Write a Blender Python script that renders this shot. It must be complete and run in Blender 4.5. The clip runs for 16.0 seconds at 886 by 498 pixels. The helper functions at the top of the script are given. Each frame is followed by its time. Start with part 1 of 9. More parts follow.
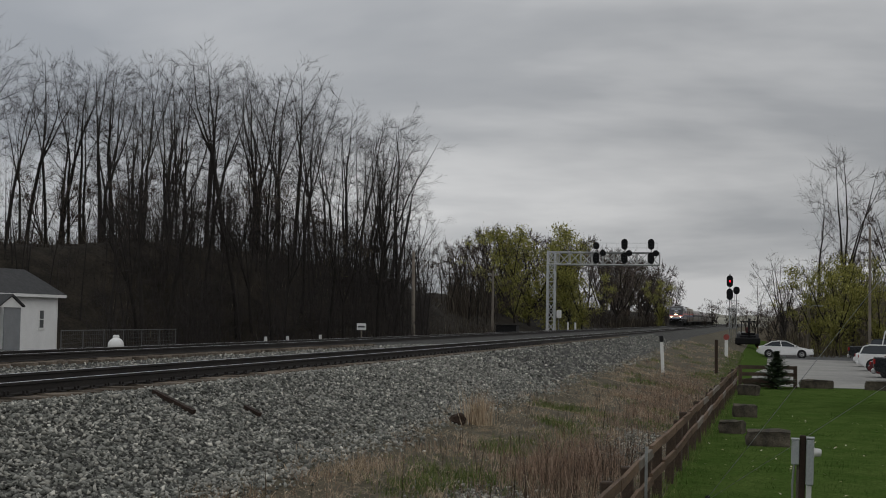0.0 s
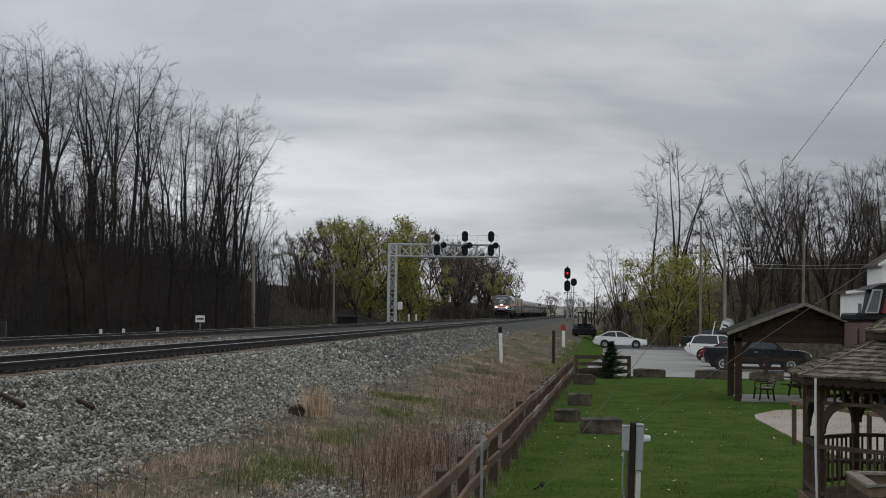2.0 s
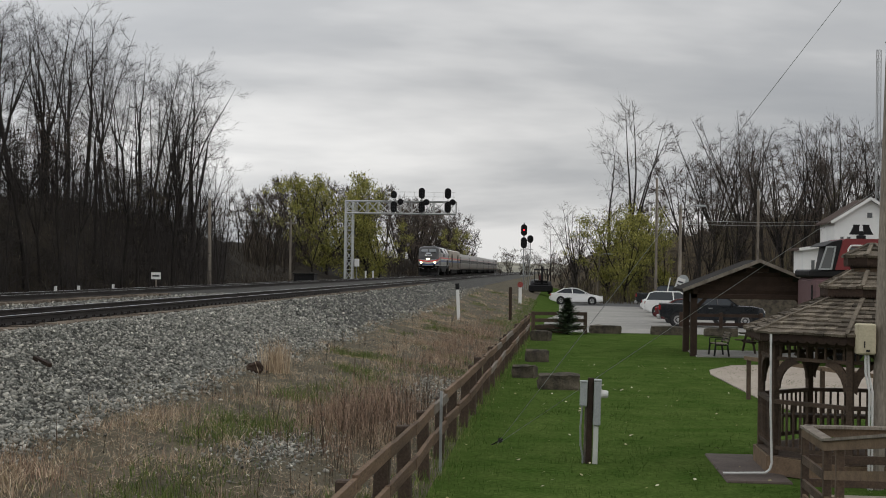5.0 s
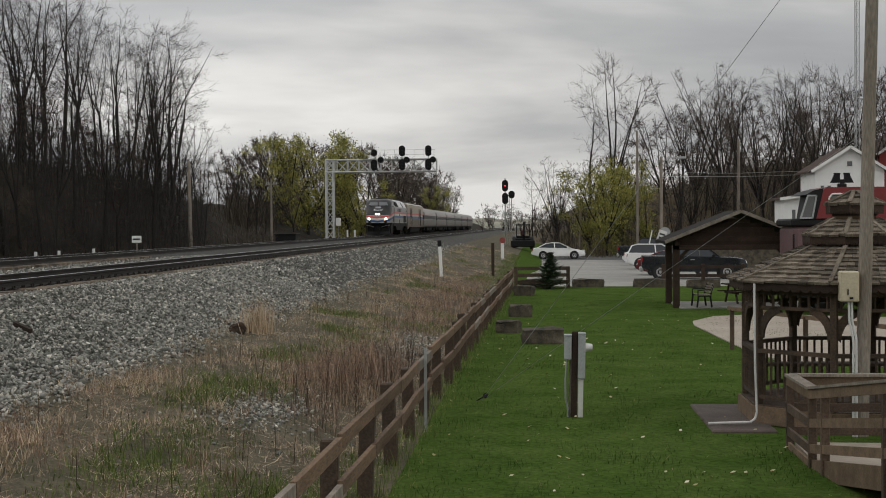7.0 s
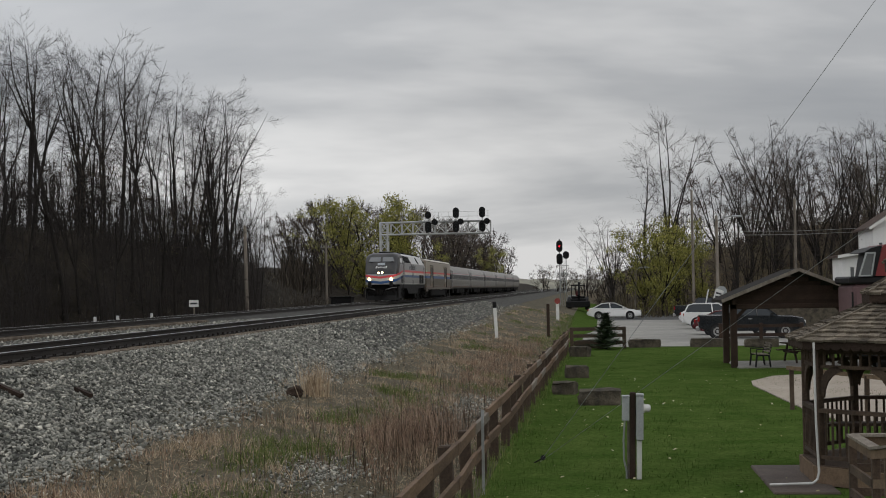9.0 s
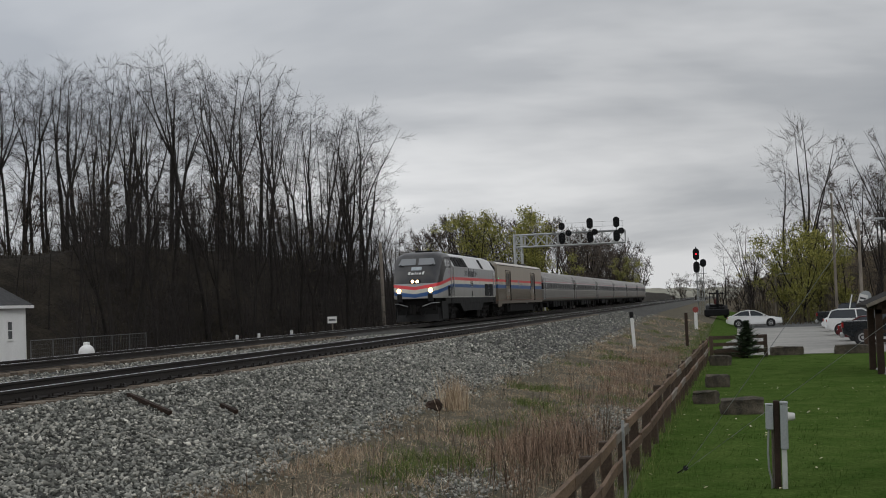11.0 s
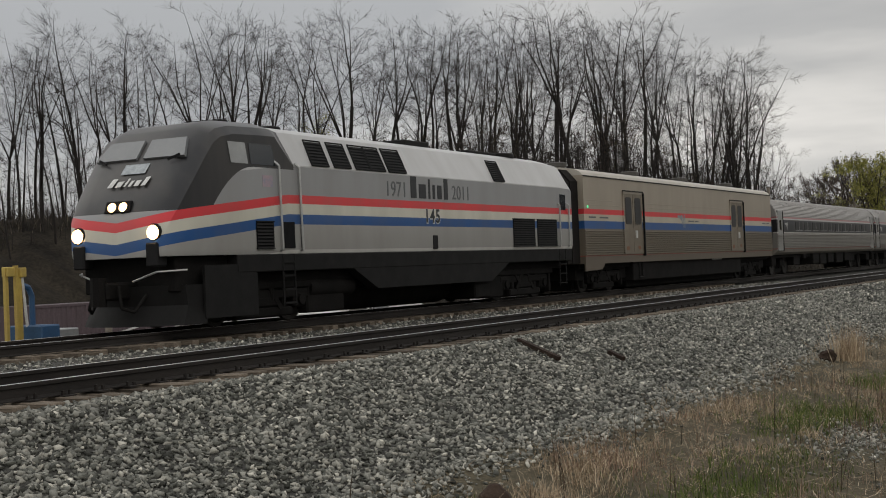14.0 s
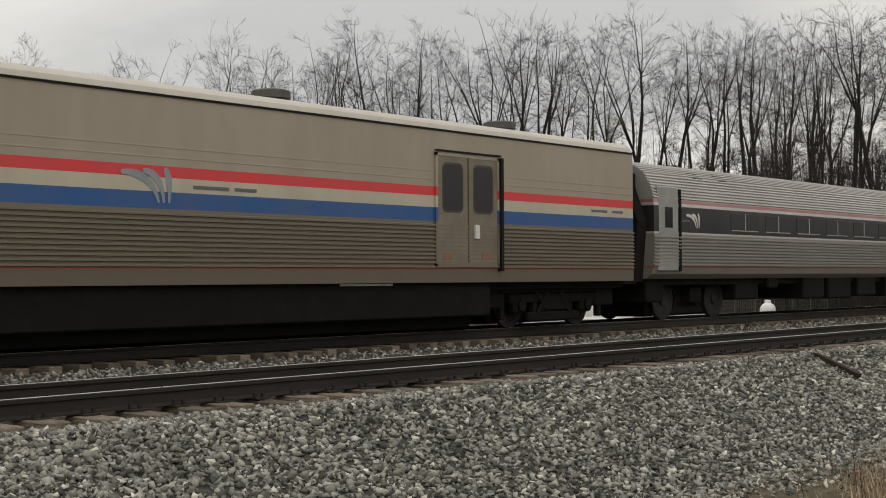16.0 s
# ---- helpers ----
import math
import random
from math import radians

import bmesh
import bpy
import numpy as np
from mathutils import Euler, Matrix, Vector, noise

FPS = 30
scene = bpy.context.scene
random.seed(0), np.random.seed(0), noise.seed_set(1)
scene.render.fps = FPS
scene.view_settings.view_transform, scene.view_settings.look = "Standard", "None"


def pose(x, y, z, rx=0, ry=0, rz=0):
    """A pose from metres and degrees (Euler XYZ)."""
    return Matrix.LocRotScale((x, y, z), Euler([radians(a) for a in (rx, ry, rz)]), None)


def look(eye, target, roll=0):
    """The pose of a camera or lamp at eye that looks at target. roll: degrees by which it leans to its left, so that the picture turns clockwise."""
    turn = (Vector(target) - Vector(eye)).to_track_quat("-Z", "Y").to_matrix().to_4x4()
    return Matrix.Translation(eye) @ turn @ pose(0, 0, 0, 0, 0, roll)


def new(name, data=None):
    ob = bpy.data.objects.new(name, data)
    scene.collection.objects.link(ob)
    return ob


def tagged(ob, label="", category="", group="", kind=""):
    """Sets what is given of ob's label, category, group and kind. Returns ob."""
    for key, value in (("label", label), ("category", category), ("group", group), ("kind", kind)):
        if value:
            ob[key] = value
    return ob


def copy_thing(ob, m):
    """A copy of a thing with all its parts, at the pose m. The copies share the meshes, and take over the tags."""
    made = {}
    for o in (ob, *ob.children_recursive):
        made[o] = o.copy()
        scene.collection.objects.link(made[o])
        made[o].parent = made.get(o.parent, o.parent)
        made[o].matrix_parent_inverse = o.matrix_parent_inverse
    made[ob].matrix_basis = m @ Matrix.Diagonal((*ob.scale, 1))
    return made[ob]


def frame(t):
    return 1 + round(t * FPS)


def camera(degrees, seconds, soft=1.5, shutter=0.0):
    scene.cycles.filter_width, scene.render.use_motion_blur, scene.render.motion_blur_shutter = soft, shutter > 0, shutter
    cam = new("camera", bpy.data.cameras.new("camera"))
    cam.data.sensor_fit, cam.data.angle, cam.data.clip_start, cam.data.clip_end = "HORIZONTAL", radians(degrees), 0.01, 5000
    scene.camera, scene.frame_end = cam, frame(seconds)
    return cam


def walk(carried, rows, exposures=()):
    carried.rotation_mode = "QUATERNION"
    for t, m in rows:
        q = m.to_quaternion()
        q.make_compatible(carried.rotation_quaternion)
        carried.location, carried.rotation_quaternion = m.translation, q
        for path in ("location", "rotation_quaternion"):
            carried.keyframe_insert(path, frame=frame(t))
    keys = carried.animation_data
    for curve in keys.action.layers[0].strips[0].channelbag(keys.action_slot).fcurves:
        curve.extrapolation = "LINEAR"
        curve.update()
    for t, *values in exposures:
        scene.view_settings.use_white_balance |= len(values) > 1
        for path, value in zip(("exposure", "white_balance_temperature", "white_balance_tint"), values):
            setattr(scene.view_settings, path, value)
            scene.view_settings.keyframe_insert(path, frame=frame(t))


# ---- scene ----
cam = camera(36.03, 16.0, soft=1.0)
PATH = [
    (0, (-0.015, 0.036, 1.092), (-2.303, 9.758, 1.590), 0.98),
    (0.5, (0.021, -0.029, 1.067), (-2.019, 9.749, 1.554), 0.99),
    (1, (0.018, -0.020, 1.076), (-1.756, 9.813, 1.499), 1.40),
    (1.5, (0.038, -0.037, 1.082), (-1.549, 9.826, 1.530), 0.99),
    (2, (0.053, -0.025, 1.076), (-1.093, 9.899, 1.533), 0.83),
    (2.5, (0.052, -0.019, 1.095), (-0.899, 9.924, 1.588), 0.23),
    (3, (0.072, -0.016, 1.090), (-0.750, 9.940, 1.550), -0.75),
    (3.5, (0.060, -0.059, 1.079), (-0.677, 9.909, 1.414), 0.30),
    (4, (0.038, -0.088, 1.075), (-0.711, 9.879, 1.380), 1.30),
    (6.3, (-0.000, 0.041, 1.059), (-0.919, 9.998, 0.956), -0.07),
    (6.5, (0.013, 0.028, 1.056), (-0.861, 9.989, 0.939), -0.14),
    (7, (0.007, 0.096, 1.053), (-0.684, 10.070, 0.886), -0.42),
    (7.5, (0.018, 0.045, 1.052), (-0.639, 10.022, 0.903), -0.61),
    (8, (0.008, 0.018, 1.068), (-0.819, 9.984, 1.109), -0.94),
    (8.2, (0.005, 0.028, 1.072), (-0.917, 9.984, 1.167), -0.90),
    (10.3, (-0.016, 0.031, 1.037), (-1.226, 9.946, 1.512), -1.34),
    (10.5, (-0.013, 0.011, 1.061), (-1.284, 9.919, 1.520), -1.51),
    (11, (-0.015, -0.040, 1.054), (-2.064, 9.739, 1.464), -2.27),
    (11.2, (-0.004, -0.030, 1.052), (-2.696, 9.592, 1.460), -2.39),
    (11.5, (0.012, -0.014, 1.050), (-3.658, 9.280, 1.418), -2.38),
    (12, (-0.032, 0.038, 1.063), (-4.369, 9.047, 1.223), -1.72),
    (12.5, (-0.044, 0.025, 1.063), (-4.386, 9.033, 1.029), -1.59),
    (13, (-0.045, 0.018, 1.066), (-4.464, 8.989, 1.077), -2.06),
    (13.5, (-0.015, -0.023, 1.055), (-4.532, 8.899, 1.072), -2.40),
    (14, (-0.066, -0.000, 1.061), (-4.755, 8.831, 1.196), -2.30),
    (14.5, (-0.095, -0.012, 1.066), (-5.013, 8.691, 1.326), -2.00),
    (15, (-0.202, 0.057, 1.064), (-5.815, 8.325, 1.432), -2.16),
    (15.5, (-0.247, 0.074, 1.052), (-6.506, 7.865, 1.404), -1.43),
    (16, (-0.240, 0.042, 1.042), (-6.647, 7.716, 1.265), -0.37),
]
walk(cam, [(t, look(eye, target, roll)) for t, eye, target, roll in PATH],
     [(0, -0.56, 6500, 10), (1.0, -0.38, 6250, 10), (2.0, -0.22, 6300, 10), (2.5, -0.12, 6350, 10), (3.0, -0.30, 6250, 10), (4.2, -0.12, 6400, 10), (6.3, 0.0, 6900, 10), (7.0, -0.08, 6800, 10), (7.5, -0.02, 6950, 10), (8.2, -0.2, 6800, 10), (10.3, -0.22, 6450, 10), (12.0, -0.25, 6600, 10), (12.6, -0.1, 7000, 10), (13.5, -0.25, 6900, 10), (14.7, -0.1, 7000, 10), (16, 0.14, 7250, 10)])

# ---- world and light: a closed overcast sky ----
SUN_AZ, SUN_EL = radians(115), radians(38)
world = bpy.data.worlds.new("overcast_sky")
scene.world = world
world.use_nodes = True
wt = world.node_tree
wt.nodes.clear()


def wnode(kind, **settings):
    n = wt.nodes.new(kind)
    for key, value in settings.items():
        if key == "op":
            n.operation = value
    return n


coord = wnode("ShaderNodeTexCoord")
split = wnode("ShaderNodeSeparateXYZ")
wt.links.new(coord.outputs["Generated"], split.inputs[0])
lift = wnode("ShaderNodeMath", op="ADD")
wt.links.new(split.outputs[2], lift.inputs[0])
lift.inputs[1].default_value = 0.20
floor_lift = wnode("ShaderNodeMath", op="MAXIMUM")
wt.links.new(lift.outputs[0], floor_lift.inputs[0])
floor_lift.inputs[1].default_value = 0.02
flat = []
for axis in (0, 1):
    d = wnode("ShaderNodeMath", op="DIVIDE")
    wt.links.new(split.outputs[axis], d.inputs[0])
    wt.links.new(floor_lift.outputs[0], d.inputs[1])
    flat.append(d)
deck = wnode("ShaderNodeCombineXYZ")
wt.links.new(flat[0].outputs[0], deck.inputs[0])
wt.links.new(flat[1].outputs[0], deck.inputs[1])
turn = wnode("ShaderNodeMapping")
turn.inputs["Rotation"].default_value = (0, 0, radians(14))
turn.inputs["Scale"].default_value = (0.42, 0.62, 1)
turn.inputs["Location"].default_value = (2.1, 0.35, 0)
wt.links.new(deck.outputs[0], turn.inputs[0])
cloud = wnode("ShaderNodeTexNoise")
cloud.inputs["Scale"].default_value = 1.0
cloud.inputs["Detail"].default_value = 6
cloud.inputs["Roughness"].default_value = 0.52
cloud.inputs["Distortion"].default_value = 0.25
wt.links.new(turn.outputs[0], cloud.inputs["Vector"])
tone = wnode("ShaderNodeValToRGB")
tone.color_ramp.elements[0].position, tone.color_ramp.elements[0].color = 0.37, (0.36, 0.382, 0.415, 1)
tone.color_ramp.elements[1].position, tone.color_ramp.elements[1].color = 0.62, (0.86, 0.865, 0.87, 1)
mid = tone.color_ramp.elements.new(0.5)
mid.color = (0.52, 0.536, 0.558, 1)
wt.links.new(cloud.outputs["Fac"], tone.inputs[0])
# the sky grows brighter towards the zenith
rise = wnode("ShaderNodeMapRange")
rise.inputs["From Min"].default_value, rise.inputs["From Max"].default_value = 0.12, 0.9
rise.inputs["To Min"].default_value, rise.inputs["To Max"].default_value = 1.0, 2.0
wt.links.new(split.outputs[2], rise.inputs["Value"])
bright = wnode("ShaderNodeVectorMath", op="SCALE")
wt.links.new(tone.outputs[0], bright.inputs[0])
wt.links.new(rise.outputs[0], bright.inputs["Scale"])
# and thinner cloud beyond the wooded bank
thin = wnode("ShaderNodeMapRange")
thin.inputs["From Min"].default_value, thin.inputs["From Max"].default_value = -0.46, -0.06
thin.inputs["To Min"].default_value, thin.inputs["To Max"].default_value = 1.32, 0.94
wt.links.new(split.outputs[0], thin.inputs["Value"])
wide = wnode("ShaderNodeVectorMath", op="SCALE")
wt.links.new(bright.outputs[0], wide.inputs[0])
wt.links.new(thin.outputs[0], wide.inputs["Scale"])
clouds = wnode("ShaderNodeBackground")
wt.links.new(wide.outputs[0], clouds.inputs["Color"])
clouds.inputs["Strength"].default_value = 1.0
air = wnode("ShaderNodeTexSky")
air.sky_type, air.sun_disc = "NISHITA", False
air.sun_elevation, air.sun_rotation = SUN_EL, SUN_AZ
above = wnode("ShaderNodeBackground")
above.inputs["Strength"].default_value = 0.05
wt.links.new(air.outputs[0], above.inputs["Color"])
cover = wnode("ShaderNodeMixShader")
cover.inputs[0].default_value = 0.94
wt.links.new(above.outputs[0], cover.inputs[1])
wt.links.new(clouds.outputs[0], cover.inputs[2])
sky_out = wnode("ShaderNodeOutputWorld")
wt.links.new(cover.outputs[0], sky_out.inputs["Surface"])

sun = new("sun", bpy.data.lights.new("sun", "SUN"))
sun.data.energy, sun.data.angle, sun.data.color = 0.5, radians(30), (1.0, 0.97, 0.93)
sun.rotation_euler = (radians(90) - SUN_EL, 0, radians(180) - SUN_AZ)
scene.view_settings.exposure = 0.0

# ---- materials ----
def material(name, color, rough=0.8, metal=0.0, second=None, scale=8.0, amount=0.5, bump=0.0, bump_scale=None, fine=0.12, stretch=(1, 1, 1), spec=0.5, per_object=0.0):
    """A surface with a coarse mottling between two colours, a fine grain, a relief and an uneven gloss."""
    m = bpy.data.materials.new(name)
    m.use_nodes = True
    t = m.node_tree
    b = t.nodes["Principled BSDF"]
    b.inputs["Roughness"].default_value, b.inputs["Metallic"].default_value = rough, metal
    b.inputs["Specular IOR Level"].default_value = spec
    c = t.nodes.new("ShaderNodeTexCoord")
    mp = t.nodes.new("ShaderNodeMapping")
    mp.inputs["Scale"].default_value = stretch
    t.links.new(c.outputs["Object"], mp.inputs[0])
    n1 = t.nodes.new("ShaderNodeTexNoise")
    n1.inputs["Scale"].default_value, n1.inputs["Detail"].default_value, n1.inputs["Roughness"].default_value = scale, 5, 0.6
    n2 = t.nodes.new("ShaderNodeTexNoise")
    n2.inputs["Scale"].default_value, n2.inputs["Detail"].default_value = scale * 11, 3
    t.links.new(mp.outputs[0], n1.inputs["Vector"])
    t.links.new(mp.outputs[0], n2.inputs["Vector"])
    ramp = t.nodes.new("ShaderNodeMapRange")
    ramp.inputs["From Min"].default_value, ramp.inputs["From Max"].default_value = 0.32, 0.68
    ramp.inputs["To Max"].default_value = amount
    t.links.new(n1.outputs["Fac"], ramp.inputs["Value"])
    mix = t.nodes.new("ShaderNodeMix")
    mix.data_type = "RGBA"
    mix.inputs[6].default_value = (*color, 1)
    mix.inputs[7].default_value = (*(second or tuple(v * 0.6 for v in color)), 1)
    t.links.new(ramp.outputs[0], mix.inputs[0])
    grain = t.nodes.new("ShaderNodeMapRange")
    grain.inputs["From Min"].default_value, grain.inputs["From Max"].default_value = 0.25, 0.75
    grain.inputs["To Min"].default_value, grain.inputs["To Max"].default_value = 1 - fine, 1 + fine
    t.links.new(n2.outputs["Fac"], grain.inputs["Value"])
    by = t.nodes.new("ShaderNodeVectorMath")
    by.operation = "SCALE"
    t.links.new(mix.outputs[2], by.inputs[0])
    t.links.new(grain.outputs[0], by.inputs["Scale"])
    last = by
    if per_object:
        info = t.nodes.new("ShaderNodeObjectInfo")
        vary = t.nodes.new("ShaderNodeMapRange")
        vary.inputs["To Min"].default_value, vary.inputs["To Max"].default_value = 1 - per_object, 1 + per_object
        t.links.new(info.outputs["Random"], vary.inputs["Value"])
        again = t.nodes.new("ShaderNodeVectorMath")
        again.operation = "SCALE"
        t.links.new(by.outputs[0], again.inputs[0])
        t.links.new(vary.outputs[0], again.inputs["Scale"])
        last = again
    t.links.new(last.outputs[0], b.inputs["Base Color"])
    gloss = t.nodes.new("ShaderNodeMapRange")
    gloss.inputs["To Min"].default_value, gloss.inputs["To Max"].default_value = max(0.03, rough - 0.12), min(1, rough + 0.1)
    t.links.new(n1.outputs["Fac"], gloss.inputs["Value"])
    t.links.new(gloss.outputs[0], b.inputs["Roughness"])
    if bump:
        bp = t.nodes.new("ShaderNodeBump")
        bp.inputs["Strength"].default_value, bp.inputs["Distance"].default_value = min(1, bump), 0.03
        if bump_scale:
            n3 = t.nodes.new("ShaderNodeTexNoise")
            n3.inputs["Scale"].default_value, n3.inputs["Detail"].default_value = bump_scale, 4
            t.links.new(mp.outputs[0], n3.inputs["Vector"])
            t.links.new(n3.outputs["Fac"], bp.inputs["Height"])
        else:
            t.links.new(n2.outputs["Fac"], bp.inputs["Height"])
        t.links.new(bp.outputs[0], b.inputs["Normal"])
    return m


def glow(name, color, strength):
    m = bpy.data.materials.new(name)
    m.use_nodes = True
    b = m.node_tree.nodes["Principled BSDF"]
    b.inputs["Base Color"].default_value = (*color, 1)
    b.inputs["Emission Color"].default_value, b.inputs["Emission Strength"].default_value = (*color, 1), strength
    return m


def dark_glass(name, color=(0.02, 0.025, 0.03), rough=0.06):
    m = bpy.data.materials.new(name)
    m.use_nodes = True
    b = m.node_tree.nodes["Principled BSDF"]
    b.inputs["Base Color"].default_value, b.inputs["Roughness"].default_value = (*color, 1), rough
    b.inputs["Specular IOR Level"].default_value = 0.6
    return m


# ---- mesh kit ----
class Geo:
    """Collects vertices and faces of one mesh."""

    def __init__(self):
        self.v, self.f = [], []

    def add(self, verts, faces):
        n = len(self.v)
        self.v.extend(tuple(p) for p in verts)
        self.f.extend(tuple(i + n for i in face) for face in faces)
        return self

    def box(self, x0, x1, y0, y1, z0, z1, m=None):
        p = [Vector((x, y, z)) for x in (x0, x1) for y in (y0, y1) for z in (z0, z1)]
        if m is not None:
            p = [m @ q for q in p]
        return self.add(p, [(0, 1, 3, 2), (4, 6, 7, 5), (0, 4, 5, 1), (2, 3, 7, 6), (0, 2, 6, 4), (1, 5, 7, 3)])

    def cbox(self, x0, x1, y0, y1, z0, z1, c=0.02, m=None):
        """A box with chamfered edges."""
        bm = bmesh.new()
        bmesh.ops.create_cube(bm, size=1)
        bmesh.ops.scale(bm, vec=(x1 - x0, y1 - y0, z1 - z0), verts=bm.verts)
        bmesh.ops.translate(bm, vec=((x0 + x1) / 2, (y0 + y1) / 2, (z0 + z1) / 2), verts=bm.verts)
        bmesh.ops.bevel(bm, geom=bm.edges[:], offset=c, segments=1, affect="EDGES")
        if m is not None:
            bmesh.ops.transform(bm, matrix=m, verts=bm.verts)
        bm.verts.index_update()
        self.add([v.co for v in bm.verts], [[v.index for v in f.verts] for f in bm.faces])
        bm.free()
        return self

    def tube(self, a, b, r0, r1=None, n=8, caps=True):
        a, b = Vector(a), Vector(b)
        r1 = r0 if r1 is None else r1
        w = (b - a).normalized()
        u = w.orthogonal().normalized()
        s = w.cross(u)
        ring = [(math.cos(2 * math.pi * i / n), math.sin(2 * math.pi * i / n)) for i in range(n)]
        p = [a + r0 * (c * u + d * s) for c, d in ring] + [b + r1 * (c * u + d * s) for c, d in ring]
        faces = [(i, (i + 1) % n, n + (i + 1) % n, n + i) for i in range(n)]
        if caps:
            faces += [tuple(range(n - 1, -1, -1)), tuple(range(n, 2 * n))]
        return self.add(p, faces)

    def path(self, points, r, n=8):
        for a, b in zip(points, points[1:]):
            self.tube(a, b, r, r, n)
        return self

    def beam(self, a, b, w, h, up=(0, 0, 1)):
        """A straight bar of width w and height h from a to b."""
        a, b = Vector(a), Vector(b)
        d = (b - a).normalized()
        s = d.cross(Vector(up)).normalized()
        u = s.cross(d)
        p = [q + i * s * w / 2 + j * u * h / 2 for q in (a, b) for i, j in ((-1, -1), (1, -1), (1, 1), (-1, 1))]
        return self.add(p, [(3, 2, 1, 0), (4, 5, 6, 7), (0, 1, 5, 4), (1, 2, 6, 5), (2, 3, 7, 6), (3, 0, 4, 7)])

    def loft(self, rings, closed=True, caps=True):
        n = len(rings[0])
        k = len(self.v)
        for ring in rings:
            self.v.extend(tuple(p) for p in ring)
        for r in range(len(rings) - 1):
            for i in range(n if closed else n - 1):
                j = (i + 1) % n
                self.f.append((k + r * n + i, k + r * n + j, k + (r + 1) * n + j, k + (r + 1) * n + i))
        if caps and closed:
            self.f.append(tuple(k + i for i in range(n - 1, -1, -1)))
            self.f.append(tuple(k + (len(rings) - 1) * n + i for i in range(n)))
        return self

    def lathe(self, profile, n=16, m=None):
        """Turns (radius, height) pairs about z."""
        rings = []
        for r, z in profile:
            ring = [Vector((r * math.cos(2 * math.pi * i / n), r * math.sin(2 * math.pi * i / n), z)) for i in range(n)]
            rings.append([m @ p for p in ring] if m is not None else ring)
        return self.loft(rings)

    def mesh(self, name, mat, smooth=0.0):
        me = bpy.data.meshes.new(name)
        me.from_pydata(self.v, [], self.f)
        me.materials.append(mat)
        if smooth:
            me.shade_smooth()
            me.set_sharp_from_angle(angle=radians(smooth))
        me.update()
        return me


def part(name, geo, mat, parent=None, label="", smooth=0.0, at=None):
    ob = new(name, geo.mesh(name, mat, smooth))
    if parent is not None:
        ob.parent = parent
    if at is not None:
        ob.matrix_basis = at
    return tagged(ob, label)


def thing(name, label, category, m=None, group="", kind=""):
    ob = new(name)
    ob.empty_display_size = 0.2
    if m is not None:
        ob.matrix_basis = m
    return tagged(ob, label, category, group, kind)


def words(text, size, mat, parent, m, name="lettering", extrude=0.004, bold=0.0, align="CENTER"):
    """Raised lettering in the built-in font, as a mesh."""
    cu = bpy.data.curves.new(name, "FONT")
    cu.body, cu.size, cu.extrude, cu.offset, cu.align_x = text, size, extrude, bold, align
    tmp = bpy.data.objects.new(name, cu)
    scene.collection.objects.link(tmp)
    me = bpy.data.meshes.new_from_object(tmp.evaluated_get(bpy.context.evaluated_depsgraph_get()))
    bpy.data.objects.remove(tmp)
    me.materials.clear()
    me.materials.append(mat)
    ob = new(name, me)
    ob.parent = parent
    ob.matrix_basis = m
    return ob


def smoothstep(a, b, x):
    t = min(1, max(0, (x - a) / (b - a)))
    return t * t * (3 - 2 * t)

# ---- shared surfaces ----
XN, XF = -11.75, -18.65  # centre lines of the near and the far track; the rail tops lie at z = 0
M_LAWN = material("lawn_turf", (0.040, 0.074, 0.015), 1.0, second=(0.074, 0.106, 0.028), scale=1.3, amount=0.9, bump=0.6, bump_scale=30, fine=0.35, spec=0.0)
M_SOIL = material("weedy_soil", (0.112, 0.092, 0.060), 0.95, second=(0.042, 0.040, 0.025), scale=1.4, amount=0.8, bump=0.8, bump_scale=14, fine=0.35, spec=0.2)
# bed colour darkened to give the shade in the gaps between stones
M_BALLAST = material("ballast_bed", (0.075, 0.073, 0.064), 0.92, second=(0.022, 0.021, 0.019), scale=9, amount=0.9, bump=1.0, bump_scale=26, fine=0.4, spec=0.3)
# litter on the wooded bank, its colour darkened for the shade under the trees
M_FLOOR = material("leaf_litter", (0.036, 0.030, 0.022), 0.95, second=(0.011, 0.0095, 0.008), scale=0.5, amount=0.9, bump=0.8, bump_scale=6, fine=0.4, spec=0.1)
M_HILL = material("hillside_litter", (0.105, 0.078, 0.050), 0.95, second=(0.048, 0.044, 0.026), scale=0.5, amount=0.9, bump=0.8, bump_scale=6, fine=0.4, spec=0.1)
M_YARD = material("gravel_yard", (0.20, 0.19, 0.175), 0.95, second=(0.12, 0.11, 0.10), scale=0.6, amount=0.7, bump=0.5, bump_scale=25, fine=0.3, spec=0.2)
M_ASPHALT = material("worn_asphalt", (0.085, 0.085, 0.083), 0.9, second=(0.06, 0.06, 0.06), scale=0.5, amount=0.8, bump=0.3, bump_scale=60, fine=0.25, spec=0.3)
M_CONCRETE = material("pale_concrete", (0.29, 0.28, 0.255), 0.9, second=(0.21, 0.205, 0.19), scale=0.35, amount=0.9, bump=0.2, bump_scale=40, fine=0.15, spec=0.3)
M_BARK = material("grey_brown_bark", (0.033, 0.029, 0.026), 0.95, second=(0.018, 0.016, 0.0145), scale=5, amount=0.8, bump=0.6, stretch=(1, 1, 0.25), fine=0.3, spec=0.1, per_object=0.3)
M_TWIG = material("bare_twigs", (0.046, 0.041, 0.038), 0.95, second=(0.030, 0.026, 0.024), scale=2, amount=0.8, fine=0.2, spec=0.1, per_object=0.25)
